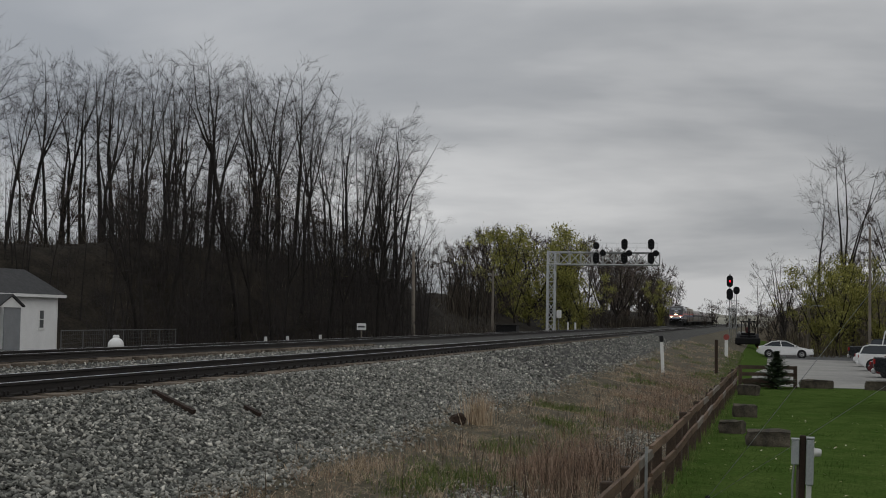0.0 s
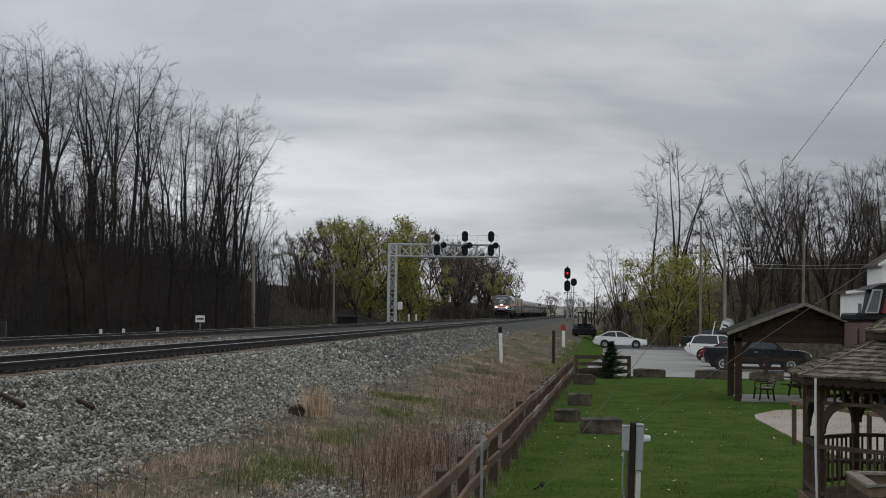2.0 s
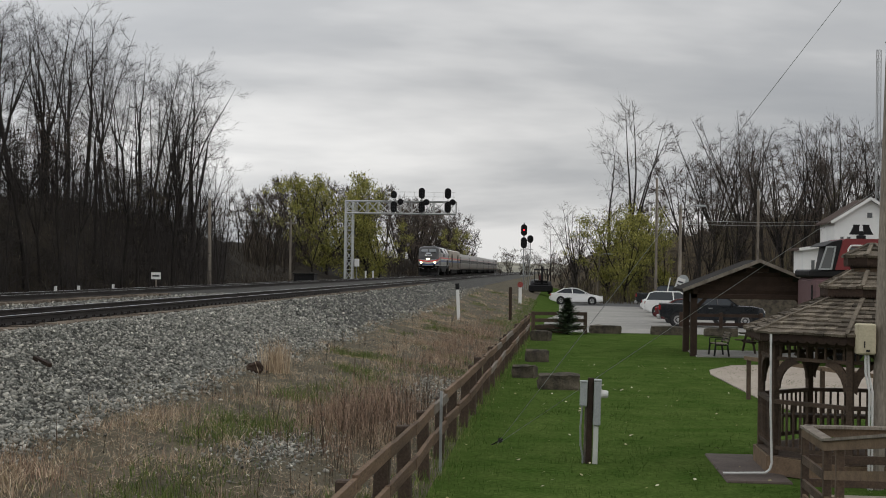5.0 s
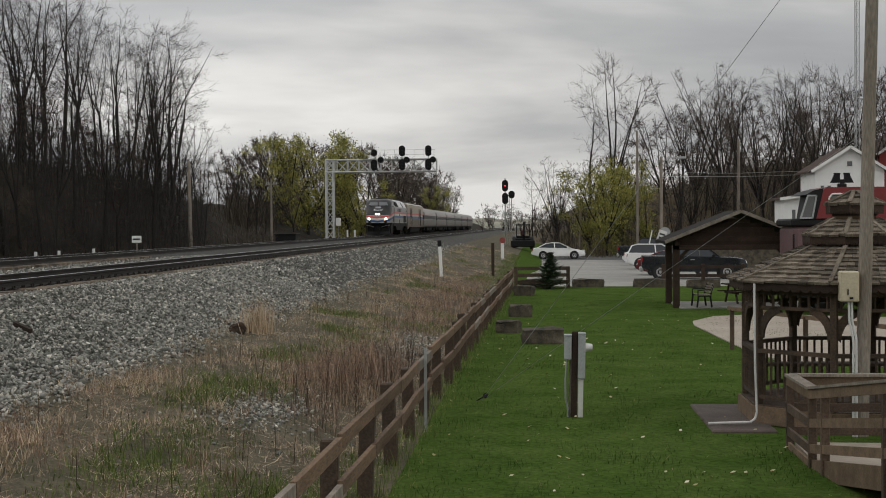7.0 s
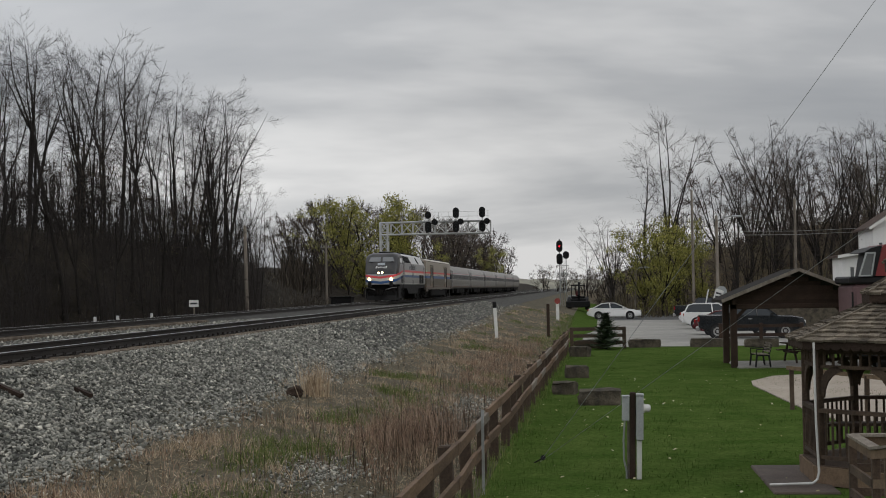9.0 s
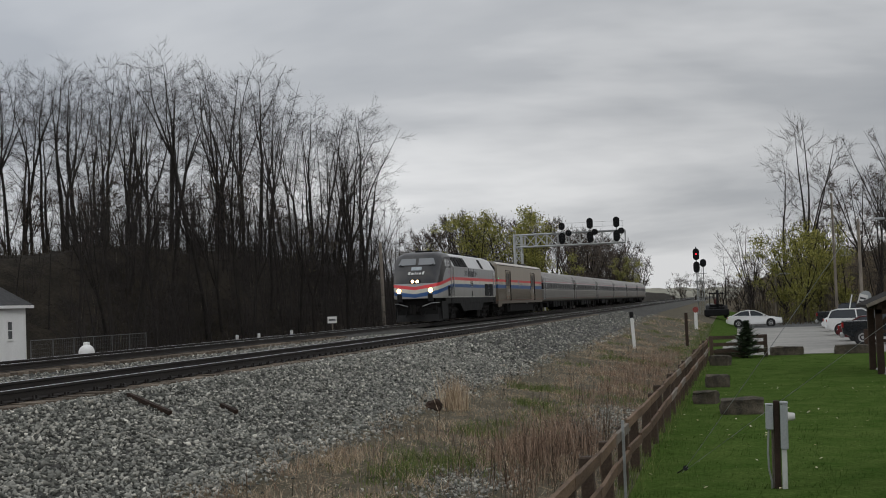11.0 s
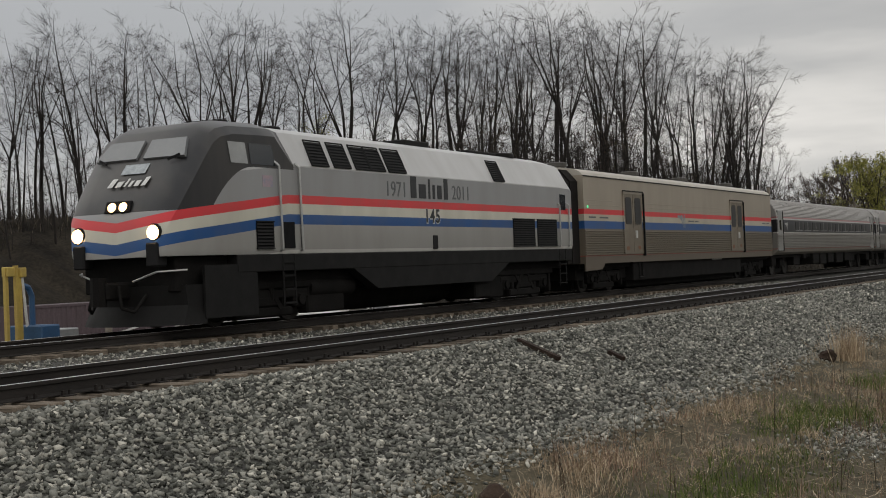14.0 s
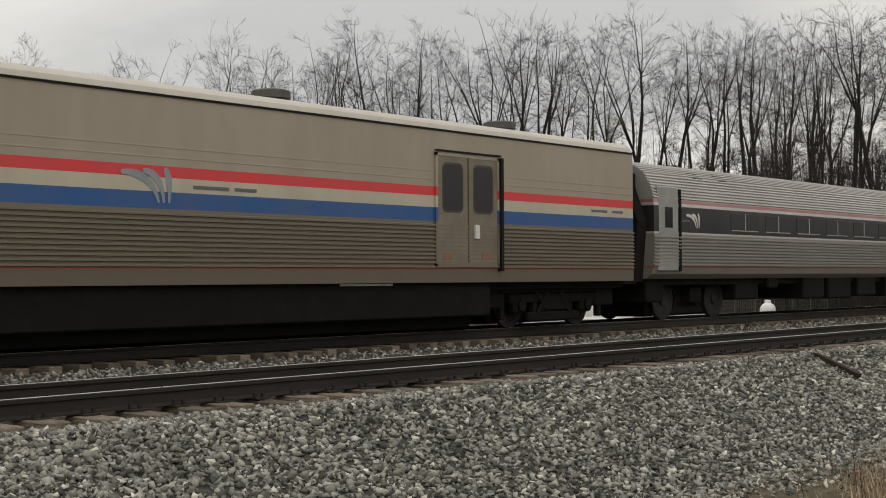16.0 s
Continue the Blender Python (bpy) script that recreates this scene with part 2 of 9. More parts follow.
# twigs of the farther trees: distance haze is put into this paler colour
M_HAZETWIG = material("pale_bare_twigs", (0.088, 0.072, 0.061), 0.95, second=(0.060, 0.050, 0.043), scale=2, amount=0.8, fine=0.2, spec=0.1, per_object=0.25)
M_WOOD = material("stained_timber", (0.084, 0.057, 0.039), 0.82, second=(0.042, 0.030, 0.022), scale=3, amount=0.9, bump=0.4, stretch=(1, 1, 1), fine=0.3, spec=0.3, per_object=0.2)
M_GREYWOOD = material("weathered_timber", (0.245, 0.215, 0.18), 0.9, second=(0.135, 0.115, 0.094), scale=4, amount=0.9, bump=0.5, stretch=(1, 1, 0.2), fine=0.3, spec=0.2, per_object=0.15)
M_STEEL = material("galvanised_steel", (0.36, 0.37, 0.37), 0.55, 0.6, second=(0.27, 0.28, 0.28), scale=6, amount=0.6, fine=0.1)
M_ALU = material("aluminium_paint", (0.50, 0.51, 0.50), 0.5, 0.1, second=(0.40, 0.41, 0.40), scale=3, amount=0.6, fine=0.08)
M_DULLWIRE = material("dull_wire", (0.10, 0.10, 0.10), 0.6, 0.3, scale=5)
M_BLACK = material("black_paint", (0.009, 0.009, 0.010), 0.6, second=(0.016, 0.015, 0.015), scale=4, amount=0.6, fine=0.2, spec=0.2)
M_WHITE = material("white_paint", (0.74, 0.74, 0.72), 0.55, second=(0.60, 0.59, 0.56), scale=2.5, amount=0.5, fine=0.06)
M_RAILSIDE = material("rusted_rail", (0.024, 0.019, 0.016), 0.8, 0.2, second=(0.014, 0.012, 0.0105), scale=3, amount=0.8, bump=0.2, fine=0.2, stretch=(1, 0.3, 1))
M_RAILTOP = material("polished_railhead", (0.74, 0.74, 0.74), 0.44, 1.0, second=(0.58, 0.57, 0.56), scale=1.5, amount=0.6, fine=0.08, stretch=(1, 0.1, 1))
M_TIE = material("weathered_tie", (0.185, 0.150, 0.115), 0.92, second=(0.075, 0.062, 0.050), scale=4, amount=0.9, bump=0.6, stretch=(0.25, 1, 1), fine=0.35, spec=0.2, per_object=0.45)
M_GLASS = dark_glass("dark_window_glass")
M_RUBBER = material("tyre_rubber", (0.02, 0.02, 0.021), 0.85, fine=0.15, scale=6)


# ---- the ground: one sheet ----
def ground_z(x, y):
    """Lawn low beside a raised track bed, a yard beyond it, wooded banks behind."""
    p = [(-44, -2.4 if y < 56 else -1.7), (-30, -1.9), (-24, -1.1), (-21.6, -0.55), (-20.4, -0.30), (-15.6, -0.29), (-15.2, -0.36), (-14.2, -0.36), (-13.4, -0.27),
         (-10.1, -0.26), (-7.3, -1.15), (-4.5, -1.62), (-1.9, -2.0), (400, -2.0)]
    if x <= p[0][0]:
        z = p[0][1]
    else:
        z = p[-1][1]
        for (a, za), (b, zb) in zip(p, p[1:]):
            if a <= x < b:
                z = za + (zb - za) * (x - a) / (b - a)
                break
    if x < -20.4:
        # the wooded bank: its foot draws nearer to the track farther along
        foot = -46 + 19 * smoothstep(64, 104, y)
        bank = smoothstep(foot, foot - 15, x) * (6.6 + 1.2 * smoothstep(76, 96, y) - 3.2 * smoothstep(122, 165, y))
        z += bank
        z += (0.9 * noise.noise((x * 0.11, y * 0.11, 3)) + 0.4 * noise.noise((x * 0.4, y * 0.4, 8))) * smoothstep(foot + 2, foot - 6, x)
        if y > 110:
            z += 0.9 * smoothstep(110, 150, y) * smoothstep(-21, -26, x)
    elif x > -7.3:
        if x < -1.6:
            z += 0.10 * noise.noise((x * 0.8, y * 0.5, 1)) * smoothstep(-7.3, -6.5, x) * smoothstep(-1.6, -2.3, x)
        else:
            z += 0.03 * noise.noise((x * 0.25, y * 0.25, 5)) * smoothstep(-1.6, 0, x) * (1 - smoothstep(60, 66, y))
        z += 3.4 * smoothstep(12, 30, x) * smoothstep(92, 118, y) + 3.0 * smoothstep(30, 70, x) * smoothstep(60, 130, y)
        z += 7.0 * smoothstep(143, 170, y) * smoothstep(1.5, 9, x)
        if y > 78 and x < 0.5:
            z += 0.55 * smoothstep(78, 120, y) * smoothstep(0.5, -2.5, x)
    return z


def build_ground():
    xs = [-2600, -1200, -500, -250, -140, -100, -80, -70] + [-66 + 2 * i for i in range(18)] + [-30, -28, -26, -25, -24, -23, -22.2, -21.6, -21, -20.4, -19, -17.5, -16.2, -15.6, -15.2, -14.2, -13.4, -12.4, -11, -10.1]
    xs += [-9.7 + 0.4 * i for i in range(22)] + [-0.8, -0.3, 0.5, 1.5, 2.5, 4, 5, 6, 7, 8, 9, 10, 11, 12, 14, 16, 18, 20, 23, 26, 30, 34, 40, 50, 60, 75, 110, 200, 450, 1100, 2600]
    ys = [-900, -300, -120, -60, -30, -15, -5, 0] + [2 + 0.8 * i for i in range(72)] + [60 + 2 * i for i in range(35)] + [132 + 6 * i for i in range(14)] + [230, 260, 300, 360, 440, 560, 750, 1100, 1700, 2900]
    verts = [(x, y, ground_z(x, y)) for y in ys for x in xs]
    n = len(xs)
    faces = [(j * n + i, j * n + i + 1, (j + 1) * n + i + 1, (j + 1) * n + i) for j in range(len(ys) - 1) for i in range(n - 1)]
    me = bpy.data.meshes.new("ground")
    me.from_pydata(verts, [], faces)
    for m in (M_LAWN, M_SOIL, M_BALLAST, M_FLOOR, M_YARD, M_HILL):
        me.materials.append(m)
    slots = []
    for f in faces:
        x = (verts[f[0]][0] + verts[f[1]][0]) / 2
        y = (verts[f[0]][1] + verts[f[2]][1]) / 2
        w = 0.5 * noise.noise((x * 0.7, y * 0.3, 2))
        if x > -1.75:
            s = 0 if y < 230 and x < 30 and not (x > 12 and y > 100) and not (x > 1 and y > 141) else 5
        elif x > -7.3 + w:
            s = 1
        # dark ballast reaches over the yard, painting in the shade seen beneath the train
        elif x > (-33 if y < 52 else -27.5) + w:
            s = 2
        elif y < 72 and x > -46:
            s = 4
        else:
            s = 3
        slots.append(s)
    me.polygons.foreach_set("material_index", slots)
    me.shade_smooth()
    tagged(new("ground", me), "green lawn, weedy slope, ballast bed and wooded banks", "ground", kind="structure")


build_ground()

# the concrete car park and the road beyond it
tagged(part("pavement", Geo().add([(-0.6, 68.3, -1.985), (34, 67.0, -1.985), (34, 92, -1.985), (12, 118, -1.985), (-0.6, 120, -1.985),
                                    (-0.6, 68.3, -2.25), (34, 67.0, -2.25), (34, 92, -2.25), (12, 118, -2.25), (-0.6, 120, -2.25)],
                                   [(0, 1, 2, 3, 4), (9, 8, 7, 6, 5), (0, 5, 6, 1), (1, 6, 7, 2), (2, 7, 8, 3), (3, 8, 9, 4), (4, 9, 5, 0)]), M_CONCRETE), "pale concrete car park behind a row of timbers", "car park", kind="structure")
tagged(part("road", Geo().add([(-0.6, 120.05, -1.99), (12, 118.05, -1.99), (60, 150, 2.5), (60, 158, 2.5), (10, 146, -1.99), (-0.4, 140, -1.99), (-9, 205, -1.3), (-14, 205, -1.3), (-6, 150, -1.6)],
                              [(0, 1, 4, 5), (1, 2, 3, 4), (0, 5, 6, 7, 8)]), M_ASPHALT), "grey asphalt road beyond the car park", "road", kind="structure")


# ---- tracks ----
def rail_profile(x):
    # the foot, web and head of a rail
    return [(x - 0.076, -0.185), (x + 0.076, -0.185), (x + 0.076, -0.172), (x + 0.012, -0.150), (x + 0.010, -0.055), (x + 0.036, -0.045), (x + 0.037, -0.010), (x + 0.030, -0.002),
            (x - 0.030, -0.002), (x - 0.037, -0.010), (x - 0.036, -0.045), (x - 0.010, -0.055), (x - 0.012, -0.150), (x - 0.076, -0.172)]


def rail_track(x, label):
    track = thing("track", label, "railway track", pose(x, 0, 0), "railway tracks", "structure")
    for s in (-0.7535, 0.7535):
        prof = rail_profile(s)
        rail = part("rail", Geo().loft([[(a, -60, b) for a, b in prof], [(a, 900, b) for a, b in prof]]), M_RAILSIDE, track)
        part("railhead", Geo().add([(s - 0.029, -60, 0), (s + 0.029, -60, 0), (s + 0.029, 900, 0), (s - 0.029, 900, 0), (s - 0.029, -60, -0.004), (s + 0.029, -60, -0.004), (s + 0.029, 900, -0.004), (s - 0.029, 900, -0.004)],
                                   [(0, 1, 2, 3), (0, 4, 5, 1), (1, 5, 6, 2), (3, 2, 6, 7), (0, 3, 7, 4)]), M_RAILTOP, rail, "bright polished running surface")
    return track


rng = random.Random(7)
NEAR_TRACK = rail_track(XN, "rusty steel rails on weathered wooden ties in grey ballast")
FAR_TRACK = rail_track(XF, "rusty steel rails with polished heads in grey ballast")
TIE_MESH = [Geo().cbox(-1.3, 1.3, -0.115, 0.115, -0.36, -0.196, 0.012).mesh("tie", M_TIE) for _ in range(1)]


def lay_ties(track, y0, count, step, seed):
    r = random.Random(seed)
    for i in range(count):
        ob = new("tie", TIE_MESH[0])
        ob.parent = track
        ob.matrix_basis = pose(r.uniform(-0.07, 0.07), y0 + i * step + r.uniform(-0.03, 0.03), r.uniform(-0.012, 0.006), 0, r.uniform(-0.6, 0.6), r.uniform(-1.2, 1.2))


def plates(track, y0, count, step):
    g = Geo()
    r = random.Random(3)
    for i in range(count):
        y = y0 + i * step
        for s in (-0.7535, 0.7535):
            g.box(s - 0.18, s + 0.18, y - 0.09, y + 0.09, -0.197, -0.180)
            for dx in (-0.11, 0.11):
                for dy in (-0.055, 0.055):
                    g.box(s + dx - 0.017, s + dx + 0.017, y + dy - 0.015, y + dy + 0.015, -0.18, -0.135 + r.uniform(-0.012, 0.02))
    tagged(part("tie_plate", g, M_RAILSIDE, track), kind="stuff")


# ---- ballast stones ----
def stones(name, label, mat, spots, smin, smax, seed, sink=0.35):
    """Angular broken stones at the given places."""
    r = np.random.default_rng(seed)
    spots = np.array(spots)
    n = len(spots)
    # eight-sided chips
    cube = np.array([[1, 0.2, 0], [-1, -0.1, 0.1], [0.1, 1, 0], [-0.2, -1, 0], [0.15, 0, 1], [0, 0.1, -1]], float)
    quads = np.array([(0, 2, 4), (2, 1, 4), (1, 3, 4), (3, 0, 4), (2, 0, 5), (1, 2, 5), (3, 1, 5), (0, 3, 5)])
    size = r.uniform(smin, smax, (n, 1, 1)) * r.uniform(0.55, 1.3, (n, 1, 3)) * 0.58
    v = (cube[None] * r.uniform(0.6, 1.1, (n, 6, 1)) + r.uniform(-0.3, 0.3, (n, 6, 3))) * size
    v[:, :, 2] *= 0.68
    # each chip lies nearly flat, turned any way
    turn_, lean_ = r.uniform(0, 2 * np.pi, n), r.normal(0, 0.26, (n, 2))
    q = np.stack([np.cos(turn_ / 2), lean_[:, 0], lean_[:, 1], np.sin(turn_ / 2)], 1)
    q /= np.linalg.norm(q, axis=1)[:, None]
    w, x, y, z = q.T
    rot = np.stack([1 - 2 * (y * y + z * z), 2 * (x * y - z * w), 2 * (x * z + y * w), 2 * (x * y + z * w), 1 - 2 * (x * x + z * z), 2 * (y * z - x * w),
                    2 * (x * z - y * w), 2 * (y * z + x * w), 1 - 2 * (x * x + y * y)], 1).reshape(n, 3, 3)
    v = np.einsum("nij,nkj->nki", rot, v) + spots[:, None] + np.array([0, 0, 1]) * (size.mean(-1, keepdims=True) * (1 - 2 * sink))
    f = (quads[None] + 6 * np.arange(n)[:, None, None]).reshape(-1, 3)
    me = bpy.data.meshes.new(name)
    me.vertices.add(6 * n)
    me.vertices.foreach_set("co", v.reshape(-1))
    me.loops.add(3 * len(f))
    me.loops.foreach_set("vertex_index", f.reshape(-1).astype(np.int32))
    me.polygons.add(len(f))
    me.polygons.foreach_set("loop_start", np.arange(0, 3 * len(f), 3, dtype=np.int32))
    me.update(calc_edges=True)
    me.materials.append(mat)
    return tagged(new(name, me), label, name.replace("_", " "), kind="stuff")


def island_material(name, stops, rough=0.9, spec=0.3):
    """Every loose piece takes its own tone out of a ramp."""
    m = bpy.data.materials.new(name)
    m.use_nodes = True
    t = m.node_tree
    b = t.nodes["Principled BSDF"]
    b.inputs["Roughness"].default_value = rough
    b.inputs["Specular IOR Level"].default_value = spec
    g = t.nodes.new("ShaderNodeNewGeometry")
    ramp = t.nodes.new("ShaderNodeValToRGB")
    e = ramp.color_ramp.elements
    e[0].position, e[0].color = stops[0][0], (*stops[0][1], 1)
    e[1].position, e[1].color = stops[-1][0], (*stops[-1][1], 1)
    for p, c in stops[1:-1]:
        k = e.new(p)
        k.color = (*c, 1)
    t.links.new(g.outputs["Random Per Island"], ramp.inputs[0])
    n = t.nodes.new("ShaderNodeTexNoise")
    n.inputs["Scale"].default_value, n.inputs["Detail"].default_value = 1.3, 4
    c = t.nodes.new("ShaderNodeTexCoord")
    t.links.new(c.outputs["Object"], n.inputs["Vector"])
    r = t.nodes.new("ShaderNodeMapRange")
    r.inputs["From Min"].default_value, r.inputs["From Max"].default_value = 0.3, 0.7
    r.inputs["To Min"].default_value, r.inputs["To Max"].default_value = 0.75, 1.2
    t.links.new(n.outputs["Fac"], r.inputs["Value"])
    s = t.nodes.new("ShaderNodeVectorMath")
    s.operation = "SCALE"
    t.links.new(ramp.outputs[0], s.inputs[0])
    t.links.new(r.outputs[0], s.inputs["Scale"])
    t.links.new(s.outputs[0], b.inputs["Base Color"])
    return m


M_STONE = island_material("broken_stone", [(0.0, (0.050, 0.051, 0.044)), (0.28, (0.145, 0.147, 0.128)), (0.68, (0.270, 0.267, 0.236)), (0.93, (0.39, 0.375, 0.325)), (1.0, (0.66, 0.63, 0.55))])


def scatter(n, x0, x1, y0, y1, seed, power=1.0):
    r = random.Random(seed)
    out = []
    while len(out) < n:
        x = r.uniform(x0, x1)
        y = y0 + (y1 - y0) * r.random() ** power
        edge = -7.25 + 0.55 * noise.noise((x * 0.5, y * 0.35, 2)) + 0.25 * noise.noise((y * 1.1, 0, 9))
        if x > edge and r.random() < smoothstep(0, 1.0, x - edge) * 0.96:
            continue
        out.append((x, y, ground_z(x, y)))
    return out


stones("ballast_stones", "broken grey ballast stones on the track shoulder", M_STONE, scatter(54000, -10.45, -6.2, 5, 46, 1, 1.6), 0.036, 0.102, 1)
stones("ballast_stones", "broken grey ballast stones along the distant shoulder", M_STONE, scatter(7000, -10.4, -6.6, 46, 130, 2, 1.6), 0.06, 0.14, 2)
stones("ballast_stones", "pale fine ballast between the two tracks", M_STONE, [(x, y, ground_z(x, y)) for x, y in ((rng.uniform(-17.4, -12.9), 6 + 60 * rng.random() ** 1.5) for _ in range(11000))], 0.04, 0.10, 3)
stones("ballast_stones", "broken grey stones lying between the wooden ties", M_STONE, [(x, y, -0.27) for x, y in ((rng.uniform(-10.6, -10.2), 5 + 60 * rng.random() ** 1.3) for _ in range(5000))], 0.05, 0.11, 4)
stones("ballast_stones", "pale rubble stones among the dry weeds", M_STONE, [(x, y, ground_z(x, y)) for x, y in
       [(rng.gauss(-4.1, 0.42), rng.gauss(20.4, 1.1)) for _ in range(1100)] + [(rng.gauss(-3.0, 0.35), rng.gauss(32, 3)) for _ in range(1600)] + [(rng.uniform(-6.8, -2.3), 9 + 50 * rng.random()) for _ in range(350)]], 0.025, 0.085, 5, 0.3)

# ---- the train ----
def painted(name, bands, top, rough=0.4, metal=0.0, swoop=0.0, vee=0.0, cowl=None, dirt=0.35, level=4.2):
    """Paint in level bands, which dip towards the nose where asked. bands: (lower edge, colour), from the bottom up."""
    m = bpy.data.materials.new(name)
    m.use_nodes = True
    t = m.node_tree
    b = t.nodes["Principled BSDF"]
    b.inputs["Roughness"].default_value, b.inputs["Metallic"].default_value = rough, metal

    def math_node(op, a, c=None):
        n = t.nodes.new("ShaderNodeMath")
        n.operation = op
        for i, v in enumerate((a, c)):
            if v is None:
                continue
            if isinstance(v, (int, float)):
                n.inputs[i].default_value = v
            else:
                t.links.new(v, n.inputs[i])
        return n.outputs[0]

    c = t.nodes.new("ShaderNodeTexCoord")
    s = t.nodes.new("ShaderNodeSeparateXYZ")
    t.links.new(c.outputs["Object"], s.inputs[0])
    x, y, z = s.outputs
    h = z
    if swoop:
        h = math_node("ADD", h, math_node("MULTIPLY", math_node("MAXIMUM", math_node("SUBTRACT", level, y), 0.0), swoop))
        front = math_node("MINIMUM", math_node("MAXIMUM", math_node("SUBTRACT", 1.5, y), 0.0), 1.0)
        side = math_node("MAXIMUM", math_node("SUBTRACT", 1.45, math_node("ABSOLUTE", x)), 0.0)
        h = math_node("ADD", h, math_node("MULTIPLY", math_node("MULTIPLY", side, front), vee))
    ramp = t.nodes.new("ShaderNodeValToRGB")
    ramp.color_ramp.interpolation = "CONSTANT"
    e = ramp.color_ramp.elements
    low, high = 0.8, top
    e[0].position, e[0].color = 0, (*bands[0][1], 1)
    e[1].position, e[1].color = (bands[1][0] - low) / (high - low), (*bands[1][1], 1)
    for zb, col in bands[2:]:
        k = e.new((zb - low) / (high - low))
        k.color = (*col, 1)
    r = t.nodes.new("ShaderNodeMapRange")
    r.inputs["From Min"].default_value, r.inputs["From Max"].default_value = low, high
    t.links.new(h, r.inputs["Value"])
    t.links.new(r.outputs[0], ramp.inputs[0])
    last = ramp.outputs[0]
    if cowl:
        colour, red_top, start, end = cowl
        along_side = math_node("MINIMUM", math_node("MAXIMUM", math_node("DIVIDE", math_node("SUBTRACT", y, start), 1.5), 0.0), 1.0)
        rest = math_node("SUBTRACT", 1.0, along_side)
        edge = math_node("SUBTRACT", 3.36, math_node("MULTIPLY", math_node("MULTIPLY", rest, rest), 0.95))
        over = math_node("MULTIPLY", math_node("GREATER_THAN", h, red_top), math_node("GREATER_THAN", z, edge))
        fore = math_node("LESS_THAN", y, end)
        mix = t.nodes.new("ShaderNodeMix")
        mix.data_type = "RGBA"
        t.links.new(math_node("MULTIPLY", over, fore), mix.inputs[0])
        t.links.new(last, mix.inputs[6])
        mix.inputs[7].default_value = (*colour, 1)
        last = mix.outputs[2]
    # road grime, thicker in streaks
    n1 = t.nodes.new("ShaderNodeTexNoise")
    n1.inputs["Scale"].default_value, n1.inputs["Detail"].default_value = 1.1, 6
    mp = t.nodes.new("ShaderNodeMapping")
    mp.inputs["Scale"].default_value = (1, 1.6, 0.35)
    t.links.new(c.outputs["Object"], mp.inputs[0])
    t.links.new(mp.outputs[0], n1.inputs["Vector"])
    g = t.nodes.new("ShaderNodeMapRange")
    g.inputs["From Min"].default_value, g.inputs["From Max"].default_value = 0.35, 0.75
    g.inputs["To Max"].default_value = dirt
    t.links.new(n1.outputs["Fac"], g.inputs["Value"])
    grime = t.nodes.new("ShaderNodeMix")
    grime.data_type = "RGBA"
    t.links.new(g.outputs[0], grime.inputs[0])
    t.links.new(last, grime.inputs[6])
    grime.inputs[7].default_value = (0.16, 0.135, 0.105, 1)
    t.links.new(grime.outputs[2], b.inputs["Base Color"])
    return m


RED, CREAM, BLUE = (0.68, 0.045, 0.055), (0.62, 0.60, 0.51), (0.018, 0.090, 0.270)
M_LOCO = painted("locomotive_paint", [(0.8, (0.36, 0.355, 0.34)), (1.50, (0.62, 0.61, 0.58)), (1.58, (0.36, 0.355, 0.34)), (2.15, BLUE), (2.37, CREAM), (2.60, RED), (2.80, (0.30, 0.305, 0.31)), (3.44, (0.52, 0.52, 0.52))], 4.6,
                 0.38, swoop=0.105, vee=0.13, cowl=((0.018, 0.0185, 0.021), 2.80, 1.45, 4.45), dirt=0.22)
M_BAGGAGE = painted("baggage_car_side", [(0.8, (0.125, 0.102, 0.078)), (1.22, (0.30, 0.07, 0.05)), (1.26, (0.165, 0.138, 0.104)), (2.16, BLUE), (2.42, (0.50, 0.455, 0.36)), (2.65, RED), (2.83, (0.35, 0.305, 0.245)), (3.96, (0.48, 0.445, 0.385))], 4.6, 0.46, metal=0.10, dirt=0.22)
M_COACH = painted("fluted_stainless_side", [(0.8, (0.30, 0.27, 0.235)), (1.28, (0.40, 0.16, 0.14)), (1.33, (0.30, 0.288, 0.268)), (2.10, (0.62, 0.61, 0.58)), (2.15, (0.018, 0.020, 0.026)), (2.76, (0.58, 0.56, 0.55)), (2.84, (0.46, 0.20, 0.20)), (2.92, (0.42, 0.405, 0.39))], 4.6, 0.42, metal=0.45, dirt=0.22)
# near black: the shade beneath the train is put into this colour
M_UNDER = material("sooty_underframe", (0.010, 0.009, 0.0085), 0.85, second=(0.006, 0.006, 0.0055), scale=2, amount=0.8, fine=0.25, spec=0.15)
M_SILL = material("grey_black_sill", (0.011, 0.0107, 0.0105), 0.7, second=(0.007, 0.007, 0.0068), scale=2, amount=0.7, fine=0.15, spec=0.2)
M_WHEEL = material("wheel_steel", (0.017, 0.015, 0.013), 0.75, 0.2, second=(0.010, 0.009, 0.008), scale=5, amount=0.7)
M_BELLOWS = material("rubber_bellows", (0.014, 0.012, 0.011), 0.9, scale=3, fine=0.2, spec=0.15)
M_GRILLE = material("grille_black", (0.008, 0.008, 0.009), 0.8, scale=5, spec=0.15)
M_GRIP = material("bare_steel_rail", (0.50, 0.50, 0.49), 0.35, 0.7, scale=6, fine=0.08)
M_LAMP_WARM = glow("headlight_glow", (1.0, 0.82, 0.56), 60.0)
# reflectors made to glow, in place of the orange halo round the lamps
M_LAMP_HALO = glow("headlight_reflector_glow", (1.0, 0.60, 0.28), 8.0)
M_LAMP_GREEN = glow("green_marker_glow", (0.10, 0.9, 0.35), 1.3)
